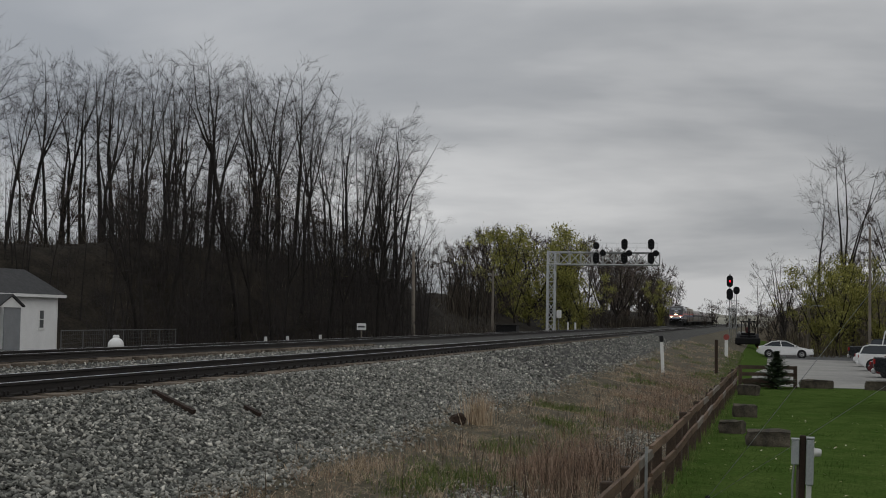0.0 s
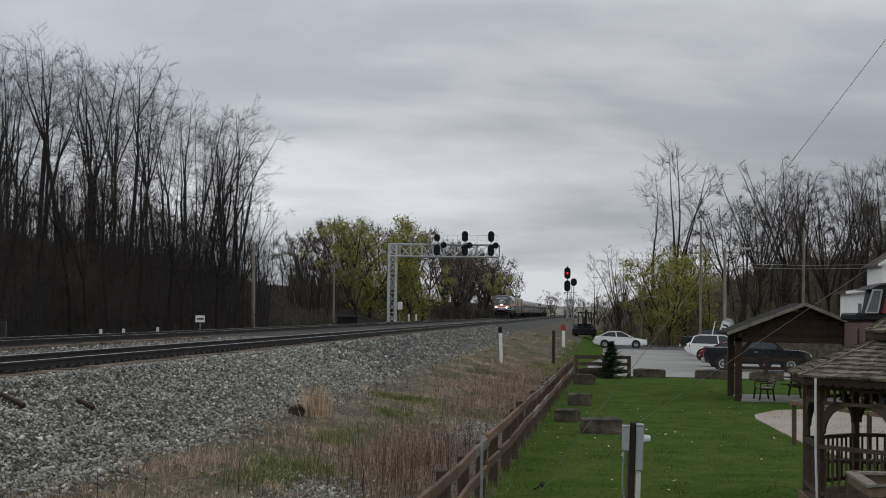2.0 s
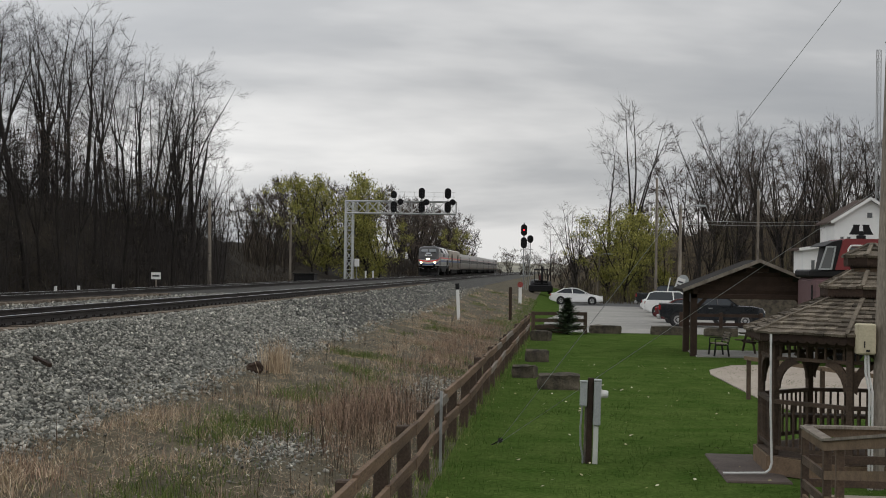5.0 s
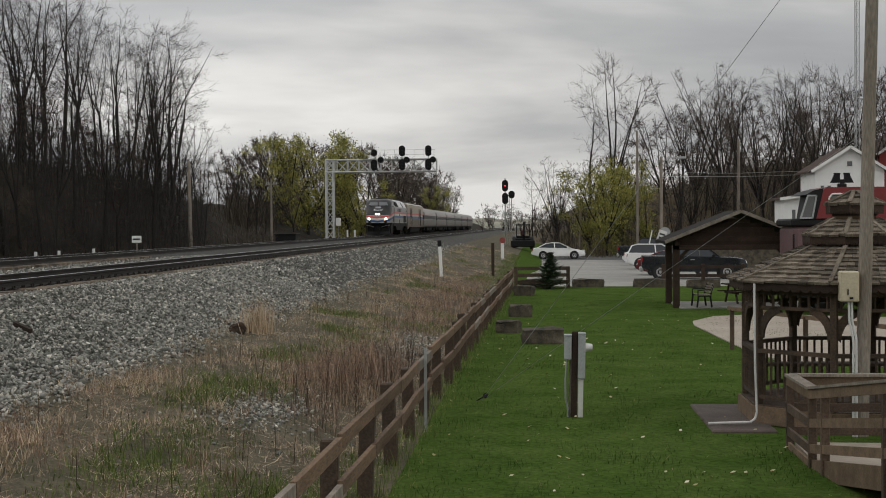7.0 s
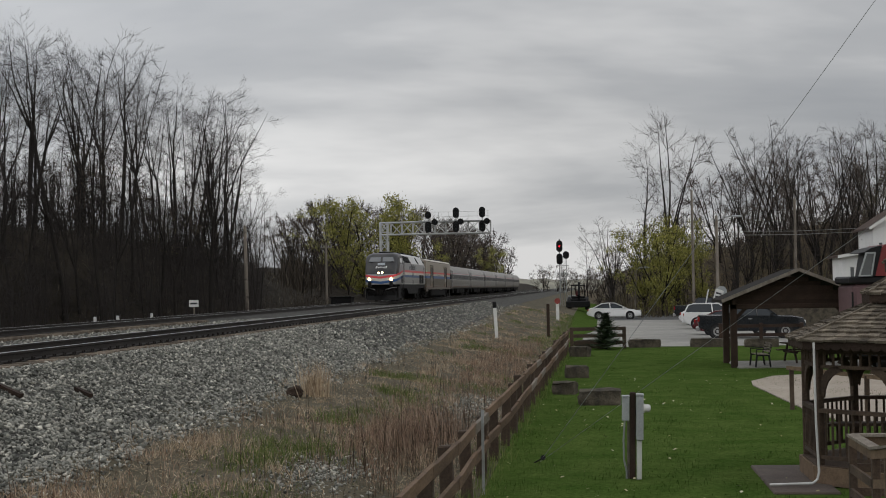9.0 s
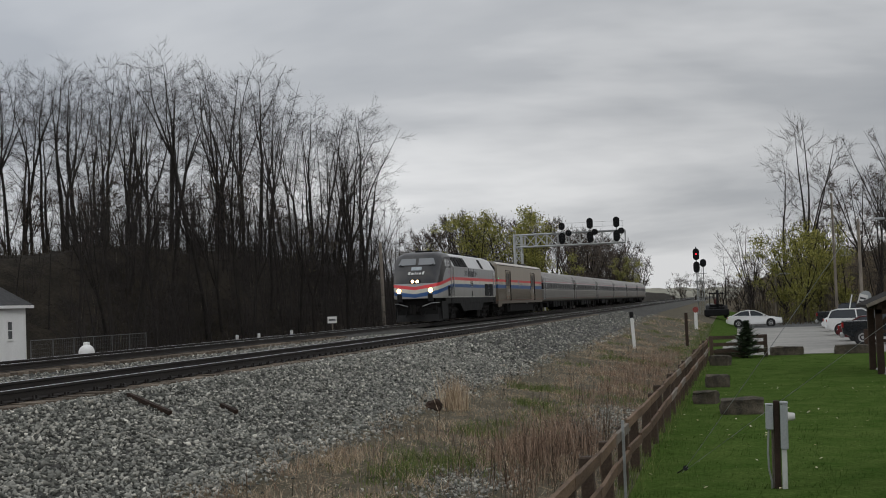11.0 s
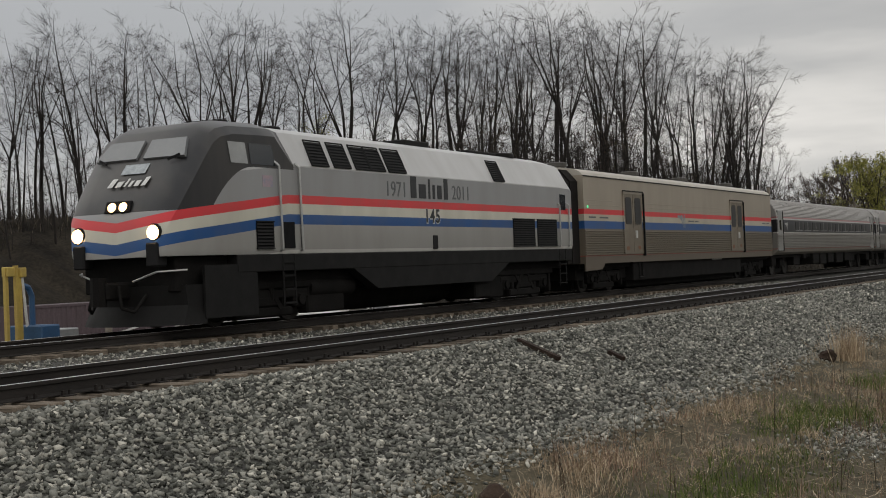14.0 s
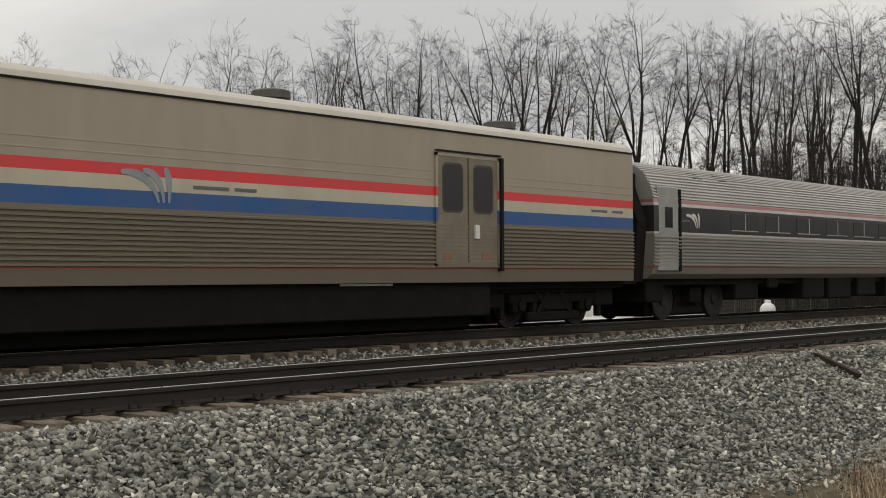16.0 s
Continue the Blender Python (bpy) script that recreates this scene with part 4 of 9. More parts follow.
def baggage_car():
    car = thing("baggage_car", "grimy stainless baggage car with red and blue stripes", "baggage car")
    half = [(1.50, 0.98), (1.50, 1.26), (1.50, 2.14), (1.50, 3.92), (1.42, 4.06), (1.20, 4.18), (0.7, 4.26), (0.0, 4.28)]
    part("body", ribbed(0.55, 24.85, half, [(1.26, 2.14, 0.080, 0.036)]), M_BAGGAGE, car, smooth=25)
    part("gutter", Geo().box(1.50, 1.525, 0.55, 24.85, 3.92, 3.955), M_SILL, car)
    for zs in (2.96, 3.12):
        part("side_seam", Geo().cbox(1.498, 1.505, 0.55, 24.85, zs, zs + 0.025, 0.003), M_BAGGAGE, car)
    # the lower block is added: its black stands in for shade under the car
    part("skirt", Geo().cbox(-1.38, 1.38, 5.4, 19.6, 0.30, 1.0, 0.03).cbox(-1.0, 1.0, 5.6, 19.4, 0.07, 0.32, 0.03), M_UNDER, car, "dark boxed equipment skirt over an added shade block")
    for s in (-1, 1):
        x0, x1 = sorted((s * 1.44, s * 1.495))
        part("apron", Geo().add([(x0, 0.56, 0.985), (x1, 0.56, 0.985), (x1, 2.35, 0.985), (x0, 2.35, 0.985), (x0, 0.56, 0.74), (x1, 0.56, 0.74), (x1, 2.05, 0.78), (x0, 2.05, 0.78)], [(0, 1, 2, 3), (7, 6, 5, 4), (0, 4, 5, 1), (1, 5, 6, 2), (2, 6, 7, 3), (3, 7, 4, 0)]), M_BAGGAGE, car)
        part("step", Geo().path([(s * 1.42, 5.95, 0.98), (s * 1.42, 5.95, 0.42), (s * 1.42, 6.3, 0.42), (s * 1.42, 6.3, 0.98)], 0.025, 6), M_SILL, car)
    part("skirt_plate", Geo().box(1.381, 1.39, 15.2, 16.6, 0.93, 0.97), M_GRIP, car)
    for s in (1, -1):
        for y0 in (4.25, 17.75):
            y1 = y0 + 1.88
            fr = Geo()
            x0, x1 = sorted((s * 1.49, s * 1.545))
            fr.box(x0, x1, y0 - 0.06, y0, 1.30, 3.50)
            fr.box(x0, x1, y1, y1 + 0.06, 1.30, 3.50)
            fr.box(x0, x1, y0 - 0.06, y1 + 0.06, 3.44, 3.52)
            fr.box(x0, x1, y0 - 0.06, y1 + 0.06, 1.28, 1.34)
            door = part("door_frame", fr, M_BAGGAGE, car)
            x0, x1 = sorted((s * 1.495, s * 1.535))
            leaf = part("door_leaf", Geo().box(x0, x1, y0, y0 + 0.92, 1.34, 3.44).box(x0, x1, y0 + 0.96, y1, 1.34, 3.44), M_DOORLEAF, door, "dull beige steel door")
            x0, x1 = sorted((s * 1.535, s * 1.542))
            for c in (y0 + 0.46, y0 + 1.42):
                part("window_seal", rounded(x0, x1, c - 0.32, c + 0.32, 2.34, 3.32, 0.13), M_VENT, door)
                part("door_window", rounded(*sorted((s * 1.54, s * 1.549)), c - 0.285, c + 0.285, 2.385, 3.28, 0.11), M_DOORPANE, door)
            for c, zc in ((y0 + 0.30, 1.48), (y0 + 1.50, 1.50)):
                part("rust_patch", rounded(x0, x1, c - 0.14, c + 0.14, zc - 0.07, zc + 0.07, 0.06), M_RUSTPAINT, door)
            part("handle", Geo().box(x0, sorted((s * 1.545, s * 1.58))[1], y0 + 1.12, y0 + 1.25, 1.85, 2.12), M_DECAL_PALE, door)
            # black strips beside and above the door, standing in for the recess's shade
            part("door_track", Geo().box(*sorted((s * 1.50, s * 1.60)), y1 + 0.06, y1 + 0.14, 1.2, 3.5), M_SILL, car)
            part("door_header", Geo().box(*sorted((s * 1.50, s * 1.575)), y0 - 0.04, y1 + 0.10, 3.52, 3.555), M_SILL, car)
    lamp = part("marker_light", Geo().lathe([(0, 0.03), (0.035, 0.02), (0.045, 0), (0, 0)], 10, pose(1.51, 0.85, 2.90, 0, 90)), M_LAMP_GREEN, car, "small green lit marker lamp")
    arrow_mark(car, 11.0, 2.52, 0.62, M_BLUEGREY, 1.506)
    part("letter_bar", Geo().box(1.503, 1.508, 11.75, 12.5, 2.505, 2.56).box(1.503, 1.508, 12.62, 13.1, 2.505, 2.56), M_MID_GREY, car)
    part("letter_bar", Geo().box(1.503, 1.508, 0.95, 1.6, 2.525, 2.58).box(1.503, 1.508, 1.95, 2.75, 2.525, 2.58), M_MID_GREY, car)
    part("letter_bar", Geo().box(1.503, 1.508, 23.1, 23.75, 2.525, 2.58).box(1.503, 1.508, 23.95, 24.4, 2.525, 2.58), M_MID_GREY, car)
    g = Geo()
    for y in (0.9, 8.1, 14.2, 21.0):
        part("roof_vent", Geo().lathe([(0, 0), (0.30, 0), (0.30, 0.16), (0.36, 0.17), (0.36, 0.30), (0.30, 0.33), (0, 0.33)], 14, pose(0.25, y + 0.4, 4.16)), M_VENT, car)
    g = Geo()
    g.loft([[(s * a, y, z) for s, a, z in ((1, 1.30, 1.0), (1, 1.30, 3.75), (1, 0.95, 4.15), (-1, 0.95, 4.15), (-1, 1.30, 3.75), (-1, 1.30, 1.0))] for y in (-0.1, 0.56)])
    part("bellows", g, M_BELLOWS, car)
    g = Geo()
    g.loft([[(s * a, y, z) for s, a, z in ((1, 1.20, 0.9), (1, 1.20, 3.5), (1, 0.85, 3.9), (-1, 0.85, 3.9), (-1, 1.20, 3.5), (-1, 1.20, 0.9))] for y in (24.84, 25.45)])
    part("bellows", g, M_BELLOWS, car)
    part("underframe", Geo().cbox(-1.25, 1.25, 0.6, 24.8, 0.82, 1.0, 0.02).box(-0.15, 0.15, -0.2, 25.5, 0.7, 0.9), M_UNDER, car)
    # boxes added to close the bright gap where the underside lies in shade
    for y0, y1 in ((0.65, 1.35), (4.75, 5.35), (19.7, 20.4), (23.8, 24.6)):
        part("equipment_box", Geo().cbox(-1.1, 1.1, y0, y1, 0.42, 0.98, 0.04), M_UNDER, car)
    for y in (3.1, 22.2):
        bogie(car, y, (-1.25, 1.25))
    return car


M_DOORLEAF = material("beige_steel_door", (0.225, 0.195, 0.150), 0.55, 0.2, second=(0.15, 0.12, 0.088), scale=2, amount=0.8, fine=0.12)
M_BLUEGREY = material("blue_grey_mark", (0.27, 0.30, 0.33), 0.5, scale=4)
M_VENT = material("sooty_grey_fitting", (0.075, 0.071, 0.065), 0.7, second=(0.045, 0.042, 0.038), scale=3, amount=0.7, fine=0.12)
M_FRAME_PALE = material("bright_window_trim", (0.55, 0.55, 0.54), 0.35, 0.6, scale=4)


def coach():
    car = thing("coach", "fluted stainless steel passenger coach with dark window band", "passenger coach", group="coaches of the train")
    half = [(1.34, 1.02), (1.50, 1.14), (1.55, 1.33), (1.58, 2.08), (1.58, 2.78), (1.56, 2.95), (1.48, 3.25), (1.30, 3.55), (1.0, 3.76), (0.5, 3.88), (0.0, 3.91)]
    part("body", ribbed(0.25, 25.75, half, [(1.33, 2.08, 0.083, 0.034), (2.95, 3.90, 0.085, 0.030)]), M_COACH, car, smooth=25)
    for s in (1, -1):
        x0, x1 = sorted((s * 1.575, s * 1.592))
        for k in range(10):
            y0 = 4.05 + k * 1.93 if k < 10 else 0
            w = part("window", Geo().cbox(x0, x1, y0, y0 + 1.55, 2.27, 2.70, 0.006), M_DOORPANE, car)
            part("window_trim", Geo().box(*sorted((s * 1.585, s * 1.598)), y0 + 0.04, y0 + 1.5, 2.245, 2.268).box(*sorted((s * 1.592, s * 1.60)), y0 + 0.76, y0 + 0.80, 2.27, 2.70), M_FRAME_PALE, w)
        for y0 in (0.45, 24.35):
            d = part("end_door", Geo().cbox(*sorted((s * 1.40, s * 1.585)), y0, y0 + 0.95, 1.20, 3.25, 0.03), M_DOORGREY, car, "plain grey end door")
            part("door_window", Geo().cbox(*sorted((s * 1.58, s * 1.592)), y0 + 0.30, y0 + 0.66, 2.25, 2.75, 0.004), M_GLASS, d)
            part("door_jamb", Geo().box(*sorted((s * 1.42, s * 1.60)), y0 + 0.96, y0 + 1.06, 1.2, 3.2), M_GRILLE, car)
        part("roof_vent", Geo().add([(s * 1.36, 2.6, 3.50), (s * 1.36, 3.1, 3.50), (s * 1.12, 3.0, 3.71), (s * 1.12, 2.5, 3.71)], [(0, 1, 2, 3)]), M_GRILLE, car)
        part("roof_vent", Geo().add([(s * 1.36, 3.9, 3.50), (s * 1.36, 4.4, 3.50), (s * 1.12, 4.3, 3.71), (s * 1.12, 3.8, 3.71)], [(0, 1, 2, 3)]), M_GRILLE, car)
    arrow_mark(car, 2.2, 2.45, 0.42, M_DECAL_PALE, 1.590)
    part("letter_bar", Geo().box(1.583, 1.588, 1.55, 1.95, 2.42, 2.46), M_MID_GREY, car)
    g = Geo()
    g.cbox(-1.2, 1.2, 0.4, 25.6, 0.86, 1.04, 0.02)
    for y0, y1, zb in ((6.6, 7.2, 0.75), (8.8, 10.2, 0.42), (10.5, 12.1, 0.40), (12.6, 14.0, 0.46), (14.8, 16.6, 0.42), (17.2, 18.6, 0.50)):
        g.cbox(-1.35, 1.35, y0, y1, zb, 1.05, 0.04)
    part("underframe", g, M_UNDER, car)
    g = Geo()
    for y0, y1 in ((-0.15, 0.3), (25.7, 26.1)):
        g.loft([[(s * a, y, z) for s, a, z in ((1, 1.25, 0.95), (1, 1.38, 2.4), (1, 0.95, 3.55), (-1, 0.95, 3.55), (-1, 1.38, 2.4), (-1, 1.25, 0.95))] for y in (y0, y1)])
    part("bellows", g, M_BELLOWS, car)
    # added boxes fill the underside's shaded gaps with black
    for y0, y1 in ((0.5, 1.3), (5.0, 6.3), (19.2, 20.8), (24.6, 25.5)):
        part("equipment_box", Geo().cbox(-1.2, 1.2, y0, y1, 0.45, 1.03, 0.04), M_UNDER, car)
    for y in (3.2, 22.8):
        bogie(car, y, (-1.3, 1.3), True)
    return car


M_DOORGREY = material("grey_end_door", (0.34, 0.34, 0.33), 0.45, 0.3, scale=2, fine=0.06)
LOCO = locomotive()
BAGGAGE = baggage_car()
COACH = coach()
TRAIN = [(LOCO, 0.0), (BAGGAGE, 20.95), (COACH, 46.35)]
for k in range(1, 6):
    TRAIN.append((copy_thing(COACH, pose(XF, 0, 0)), 46.35 + 26.0 * k))

# ---- beyond the tracks: yard, office, signals ----
M_SIDING = material("white_siding", (0.78, 0.78, 0.765), 0.6, second=(0.68, 0.68, 0.665), scale=1.2, amount=0.6, fine=0.05)
M_SHINGLE = material("dark_shingle", (0.060, 0.060, 0.060), 0.9, second=(0.040, 0.040, 0.041), scale=3, amount=0.8, bump=0.5, bump_scale=20, fine=0.3, spec=0.2)
M_GREYPANEL = material("grey_door_panel", (0.22, 0.23, 0.24), 0.55, second=(0.18, 0.185, 0.19), scale=2, amount=0.6)
M_YELLOW = material("yellow_sign", (0.72, 0.42, 0.03), 0.5, scale=3, fine=0.05)
M_ORANGE = material("orange_letter", (0.58, 0.055, 0.012), 0.5, scale=3, fine=0.05)
M_YELLOWSTEEL = material("yellow_machine_paint", (0.55, 0.40, 0.09), 0.6, second=(0.36, 0.26, 0.08), scale=3, amount=0.8)
M_BLUESTEEL = material("blue_machine_paint", (0.030, 0.10, 0.22), 0.55, second=(0.03, 0.07, 0.13), scale=2, amount=0.8)
M_CONTAINER = material("faded_container", (0.105, 0.075, 0.085), 0.7, second=(0.075, 0.055, 0.06), scale=0.8, amount=0.8, fine=0.15)


def yard_office():
    h = thing("yard_office", "small white-sided office with dark shingle gable roof", "building", pose(-42.5, 56.4, 0))
    w, l, z0, z1, zr = 4.5, 12.15, -1.9, 2.0, 3.2
    g = Geo()
    g.box(0, w, 0, l, z0, z1)
    g.add([(0, 0, z1), (w, 0, z1), (w / 2, 0, zr), (0, l, z1), (w, l, z1), (w / 2, l, zr)], [(0, 1, 2), (4, 3, 5), (0, 2, 5, 3), (1, 4, 5, 2)])
    part("wall", g, M_SIDING, h)
    # lapped siding boards on the two faces that show
    n = 26
    lap = Geo()
    for k in range(n):
        za, zb = z0 + 0.6 + k * 0.13, z0 + 0.6 + (k + 1) * 0.13
        if zb > z1 - 0.02:
            break
        lap.add([(w + 0.022, 0, za), (w + 0.022, l, za), (w + 0.005, l, zb), (w + 0.005, 0, zb), (w, 0, za), (w, l, za)], [(0, 1, 2, 3), (0, 4, 5, 1)])
    for k in range(34):
        za, zb = z0 + 0.6 + k * 0.13, z0 + 0.6 + (k + 1) * 0.13
        if zb > zr - 0.05:
            break
        cut = 0 if za < z1 else (za - z1) / (zr - z1) * w / 2
        lap.add([(cut, -0.022, za), (w - cut, -0.022, za), (w - cut, -0.005, zb), (cut, -0.005, zb), (cut, 0, za), (w - cut, 0, za)], [(0, 1, 2, 3), (0, 4, 5, 1)])
    part("siding", lap, M_SIDING, h)
    for s, name in ((-1, "roof"), (1, "roof")):
        e = w / 2 + s * (w / 2 + 0.32)
        ze = z1 - 0.32 * (zr - z1) / (w / 2) + 0.05
        roof = Geo()
        roof.add([(w / 2, -0.4, zr + 0.05), (w / 2, l + 0.35, zr + 0.05), (e, l + 0.35, ze), (e, -0.4, ze), (w / 2, -0.4, zr + 0.14), (w / 2, l + 0.35, zr + 0.14), (e, l + 0.35, ze + 0.09), (e, -0.4, ze + 0.09)],
                 [(0, 1, 2, 3), (7, 6, 5, 4), (0, 3, 7, 4), (1, 5, 6, 2), (2, 6, 7, 3)])
        part("roof", roof, M_SHINGLE, h)
        trim = Geo()
        trim.beam((w / 2, -0.41, zr + 0.02), (e, -0.41, ze - 0.02), 0.05, 0.20)
        trim.beam((e, -0.42, ze - 0.02), (e, l + 0.36, ze - 0.02), 0.10, 0.16)
        part("fascia", trim, M_WHITE, h)
    for x0, x1, y0, y1 in ((w - 0.02, w + 0.03, -0.03, 0.08), (w - 0.02, w + 0.03, l - 0.08, l + 0.03), (-0.03, 0.10, -0.04, 0.0)):
        part("corner_board", Geo().box(x0, x1, y0, y1, z0, z1), M_WHITE, h)

    def window(face, a0, a1, b0, b1):
        if face == "gable":
            f = Geo().box(a0 - 0.06, a1 + 0.06, -0.05, 0.0, b0 - 0.06, b1 + 0.06)
            p = Geo().box(a0, a1, -0.056, -0.05, b0, (b0 + b1) / 2 - 0.02).box(a0, a1, -0.056, -0.05, (b0 + b1) / 2 + 0.02, b1)
            s = Geo().box(a0 - 0.1, a1 + 0.1, -0.09, 0, b0 - 0.10, b0 - 0.05)
        else:
            f = Geo().box(w, w + 0.05, a0 - 0.06, a1 + 0.06, b0 - 0.06, b1 + 0.06)
            p = Geo().box(w + 0.05, w + 0.056, a0, a1, b0, (b0 + b1) / 2 - 0.02).box(w + 0.05, w + 0.056, a0, a1, (b0 + b1) / 2 + 0.02, b1)
            s = Geo().box(w, w + 0.09, a0 - 0.1, a1 + 0.1, b0 - 0.10, b0 - 0.05)
        win = part("window", f, M_WHITE, h)
        part("pane", p, M_PANE_DULL, win)
        part("window_sill", s, M_WHITE, win)

    window("gable", 2.0, 2.55, 0.08, 1.05)
    window("side", 1.05, 1.55, 0.10, 1.08)
    window("side", 10.25, 10.65, 0.14, 1.06)
    sign = part("sign_board", Geo().cbox(3.65, 4.22, -0.06, -0.025, 0.42, 1.02, 0.005), M_YELLOW, h, "yellow square sign")
    words("B", 0.52, M_ORANGE, sign, Matrix(((1, 0, 0, 3.94), (0, 0, -1, -0.068), (0, 1, 0, 0.53), (0, 0, 0, 1))), "letter", bold=0.0)
    # the entrance porch
    p0, p1, out = 4.26, 6.35, w + 1.2
    porch = part("porch_roof", Geo().add([(w, p0 - 0.15, 1.22), (out + 0.15, p0 - 0.15, 1.22), (out + 0.15, (p0 + p1) / 2, 1.78), (w, (p0 + p1) / 2, 1.78), (w, p1 + 0.15, 1.22), (out + 0.15, p1 + 0.15, 1.22),
                                          (w, p0 - 0.15, 1.30), (out + 0.15, p0 - 0.15, 1.30), (out + 0.15, (p0 + p1) / 2, 1.88), (w, (p0 + p1) / 2, 1.88), (w, p1 + 0.15, 1.30), (out + 0.15, p1 + 0.15, 1.30)],
                                         [(0, 1, 2, 3), (3, 2, 5, 4), (9, 8, 7, 6), (10, 11, 8, 9), (1, 7, 8, 2), (2, 8, 11, 5), (0, 6, 7, 1), (4, 5, 11, 10)]), M_SHINGLE, h)
    part("porch_gable", Geo().add([(out + 0.06, p0 - 0.05, 1.20), (out + 0.06, p1 + 0.05, 1.20), (out + 0.06, (p0 + p1) / 2, 1.76), (out, p0 - 0.05, 1.20), (out, p1 + 0.05, 1.20), (out, (p0 + p1) / 2, 1.76)], [(0, 1, 2), (5, 4, 3), (0, 3, 4, 1)]), M_WHITE, h)
    part("porch_panel", Geo().cbox(out - 0.06, out, p0 + 0.55, p1, -1.0, 1.2, 0.01), M_GREYPANEL, h, "plain grey windbreak panel")
    part("porch_post", Geo().cbox(out - 0.1, out, p0, p0 + 0.1, -1.0, 1.2, 0.01), M_WHITE, h)
    part("porch_rail", Geo().cbox(w, out - 0.1, p0 + 0.02, p0 + 0.06, -0.75, 0.05, 0.01), M_SIDING, h)
    part("porch_floor", Geo().box(w, out, p0, p1, -1.9, -0.95), M_CONCRETE, h)
    # a black sheet over the wall paints the shade inside the open porch
    part("entrance_door", Geo().cbox(w + 0.02, w + 0.06, p0 + 0.10, p1 - 0.15, -0.94, 1.18, 0.01), M_GRILLE, h, "black sheet standing in for the shade inside the porch")
    part("flood_light", Geo().cbox(2.35, 2.6, -0.3, -0.05, 2.35, 2.5, 0.02).tube((2.25, -0.02, 2.45), (2.25, -0.02, 3.3), 0.015, n=5), M_BLACK, h)
    part("wall_lamp", Geo().cbox(w, w + 0.15, 2.1, 2.3, 1.66, 1.78, 0.02), M_BLACK, h)


M_PANE_DULL = material("dull_window_pane", (0.13, 0.135, 0.135), 0.2, second=(0.08, 0.085, 0.09), scale=1.5, amount=0.7, fine=0.05)
yard_office()


# ---- vehicles ----
def vehicle(name, label, paint, m, kind="sedan", group=""):
    """Front towards +x. kinds: sedan, suv, pickup, work_pickup (a single cab)."""
    single = kind == "work_pickup"
    kind = "pickup" if single else kind
    v = thing(name, label, "car" if kind != "pickup" else "pickup truck", m, group)
    if kind == "sedan":
        L, W = 4.85, 1.82
        body = [(-2.38, 0.34), (-2.42, 0.62), (-2.38, 0.90), (-2.1, 1.0), (-1.55, 1.02), (0.9, 0.96), (1.75, 0.84), (2.25, 0.70), (2.42, 0.52), (2.40, 0.28), (1.9, 0.22), (-1.9, 0.22)]
        cab = [(-1.95, 0.98), (-1.15, 1.40), (-0.55, 1.47), (0.05, 1.45), (1.15, 0.94)]
        axles, rw = (-1.42, 1.40), 0.33
    elif kind == "suv":
        L, W = 4.75, 1.88
        body = [(-2.30, 0.45), (-2.36, 0.8), (-2.30, 1.10), (-2.2, 1.14), (0.9, 1.10), (1.8, 1.02), (2.25, 0.86), (2.36, 0.60), (2.3, 0.32), (1.9, 0.28), (-1.9, 0.28)]
        cab = [(-2.24, 1.10), (-1.98, 1.62), (-1.6, 1.72), (0.0, 1.71), (1.1, 1.08)]
        axles, rw = (-1.38, 1.36), 0.37
    else:
        L, W = 5.85, 2.02
        body = [(-2.88, 0.62), (-2.92, 0.9), (-2.9, 1.30), (-1.05, 1.30), (1.25, 1.24), (2.3, 1.20), (2.78, 1.10), (2.90, 0.80), (2.86, 0.45), (2.4, 0.40), (-2.4, 0.42)]
        cab = [(-1.25, 1.24), (-1.14, 1.78), (-0.88, 1.92), (0.50, 1.91), (1.42, 1.22)]
        axles, rw = (-1.85, 1.80), 0.40
    if single:
        cab = [(-0.35, 1.24), (-0.28, 1.78), (-0.05, 1.90), (0.62, 1.89), (1.48, 1.22)]
    cx = sum(p[0] for p in body) / len(body)
    cz = 0.7
    rings = []
    for y, k in ((-0.5, 0.955), (-0.475, 0.99), (-0.40, 1.0), (0.40, 1.0), (0.475, 0.99), (0.5, 0.955)):
        rings.append([(cx + (x - cx) * k, y * W, cz + (z - cz) * k) for x, z in reversed(body)])
    b = part("body", Geo().loft(rings), paint, v, smooth=40)
    zb, zt = min(z for _, z in cab), max(z for _, z in cab)
    def wide(z, extra=0.0):
        return W / 2 * (0.90 - 0.19 * (z - zb) / (zt - zb)) + extra
    g = Geo().loft([[(x, s * wide(z), z) for x, z in cab] for s in (-1, 1)])
    part("glasshouse", g, M_GLASS, v, "dark tinted car windows")
    top = [(x, z) for x, z in cab if z > zb + 0.55 * (zt - zb)]
    rings = [[(x, s * (wide(z, 0.012)), z + 0.018) for x, z in top] + [(x, s * (wide(z, 0.012)), z - 0.05) for x, z in reversed(top)] for s in (-1, 1)]
    part("roof", Geo().loft(rings), paint, v, smooth=40)
    for s in (-1, 1):
        for (xa, za), (xb, zb_) in ((cab[0], cab[1]), (cab[-1], cab[-2])):
            part("pillar", Geo().beam((xa, s * wide(za, 0.006), za), (xb, s * wide(zb_, 0.006), zb_), 0.09, 0.05), paint, v)
        xm = -0.35 if kind != "pickup" else 0.3
        part("pillar", Geo().beam((xm, s * wide(zb, 0.006), zb), (xm - 0.08, s * wide(zt, 0.006), zt - 0.03), 0.07, 0.05), paint, v)
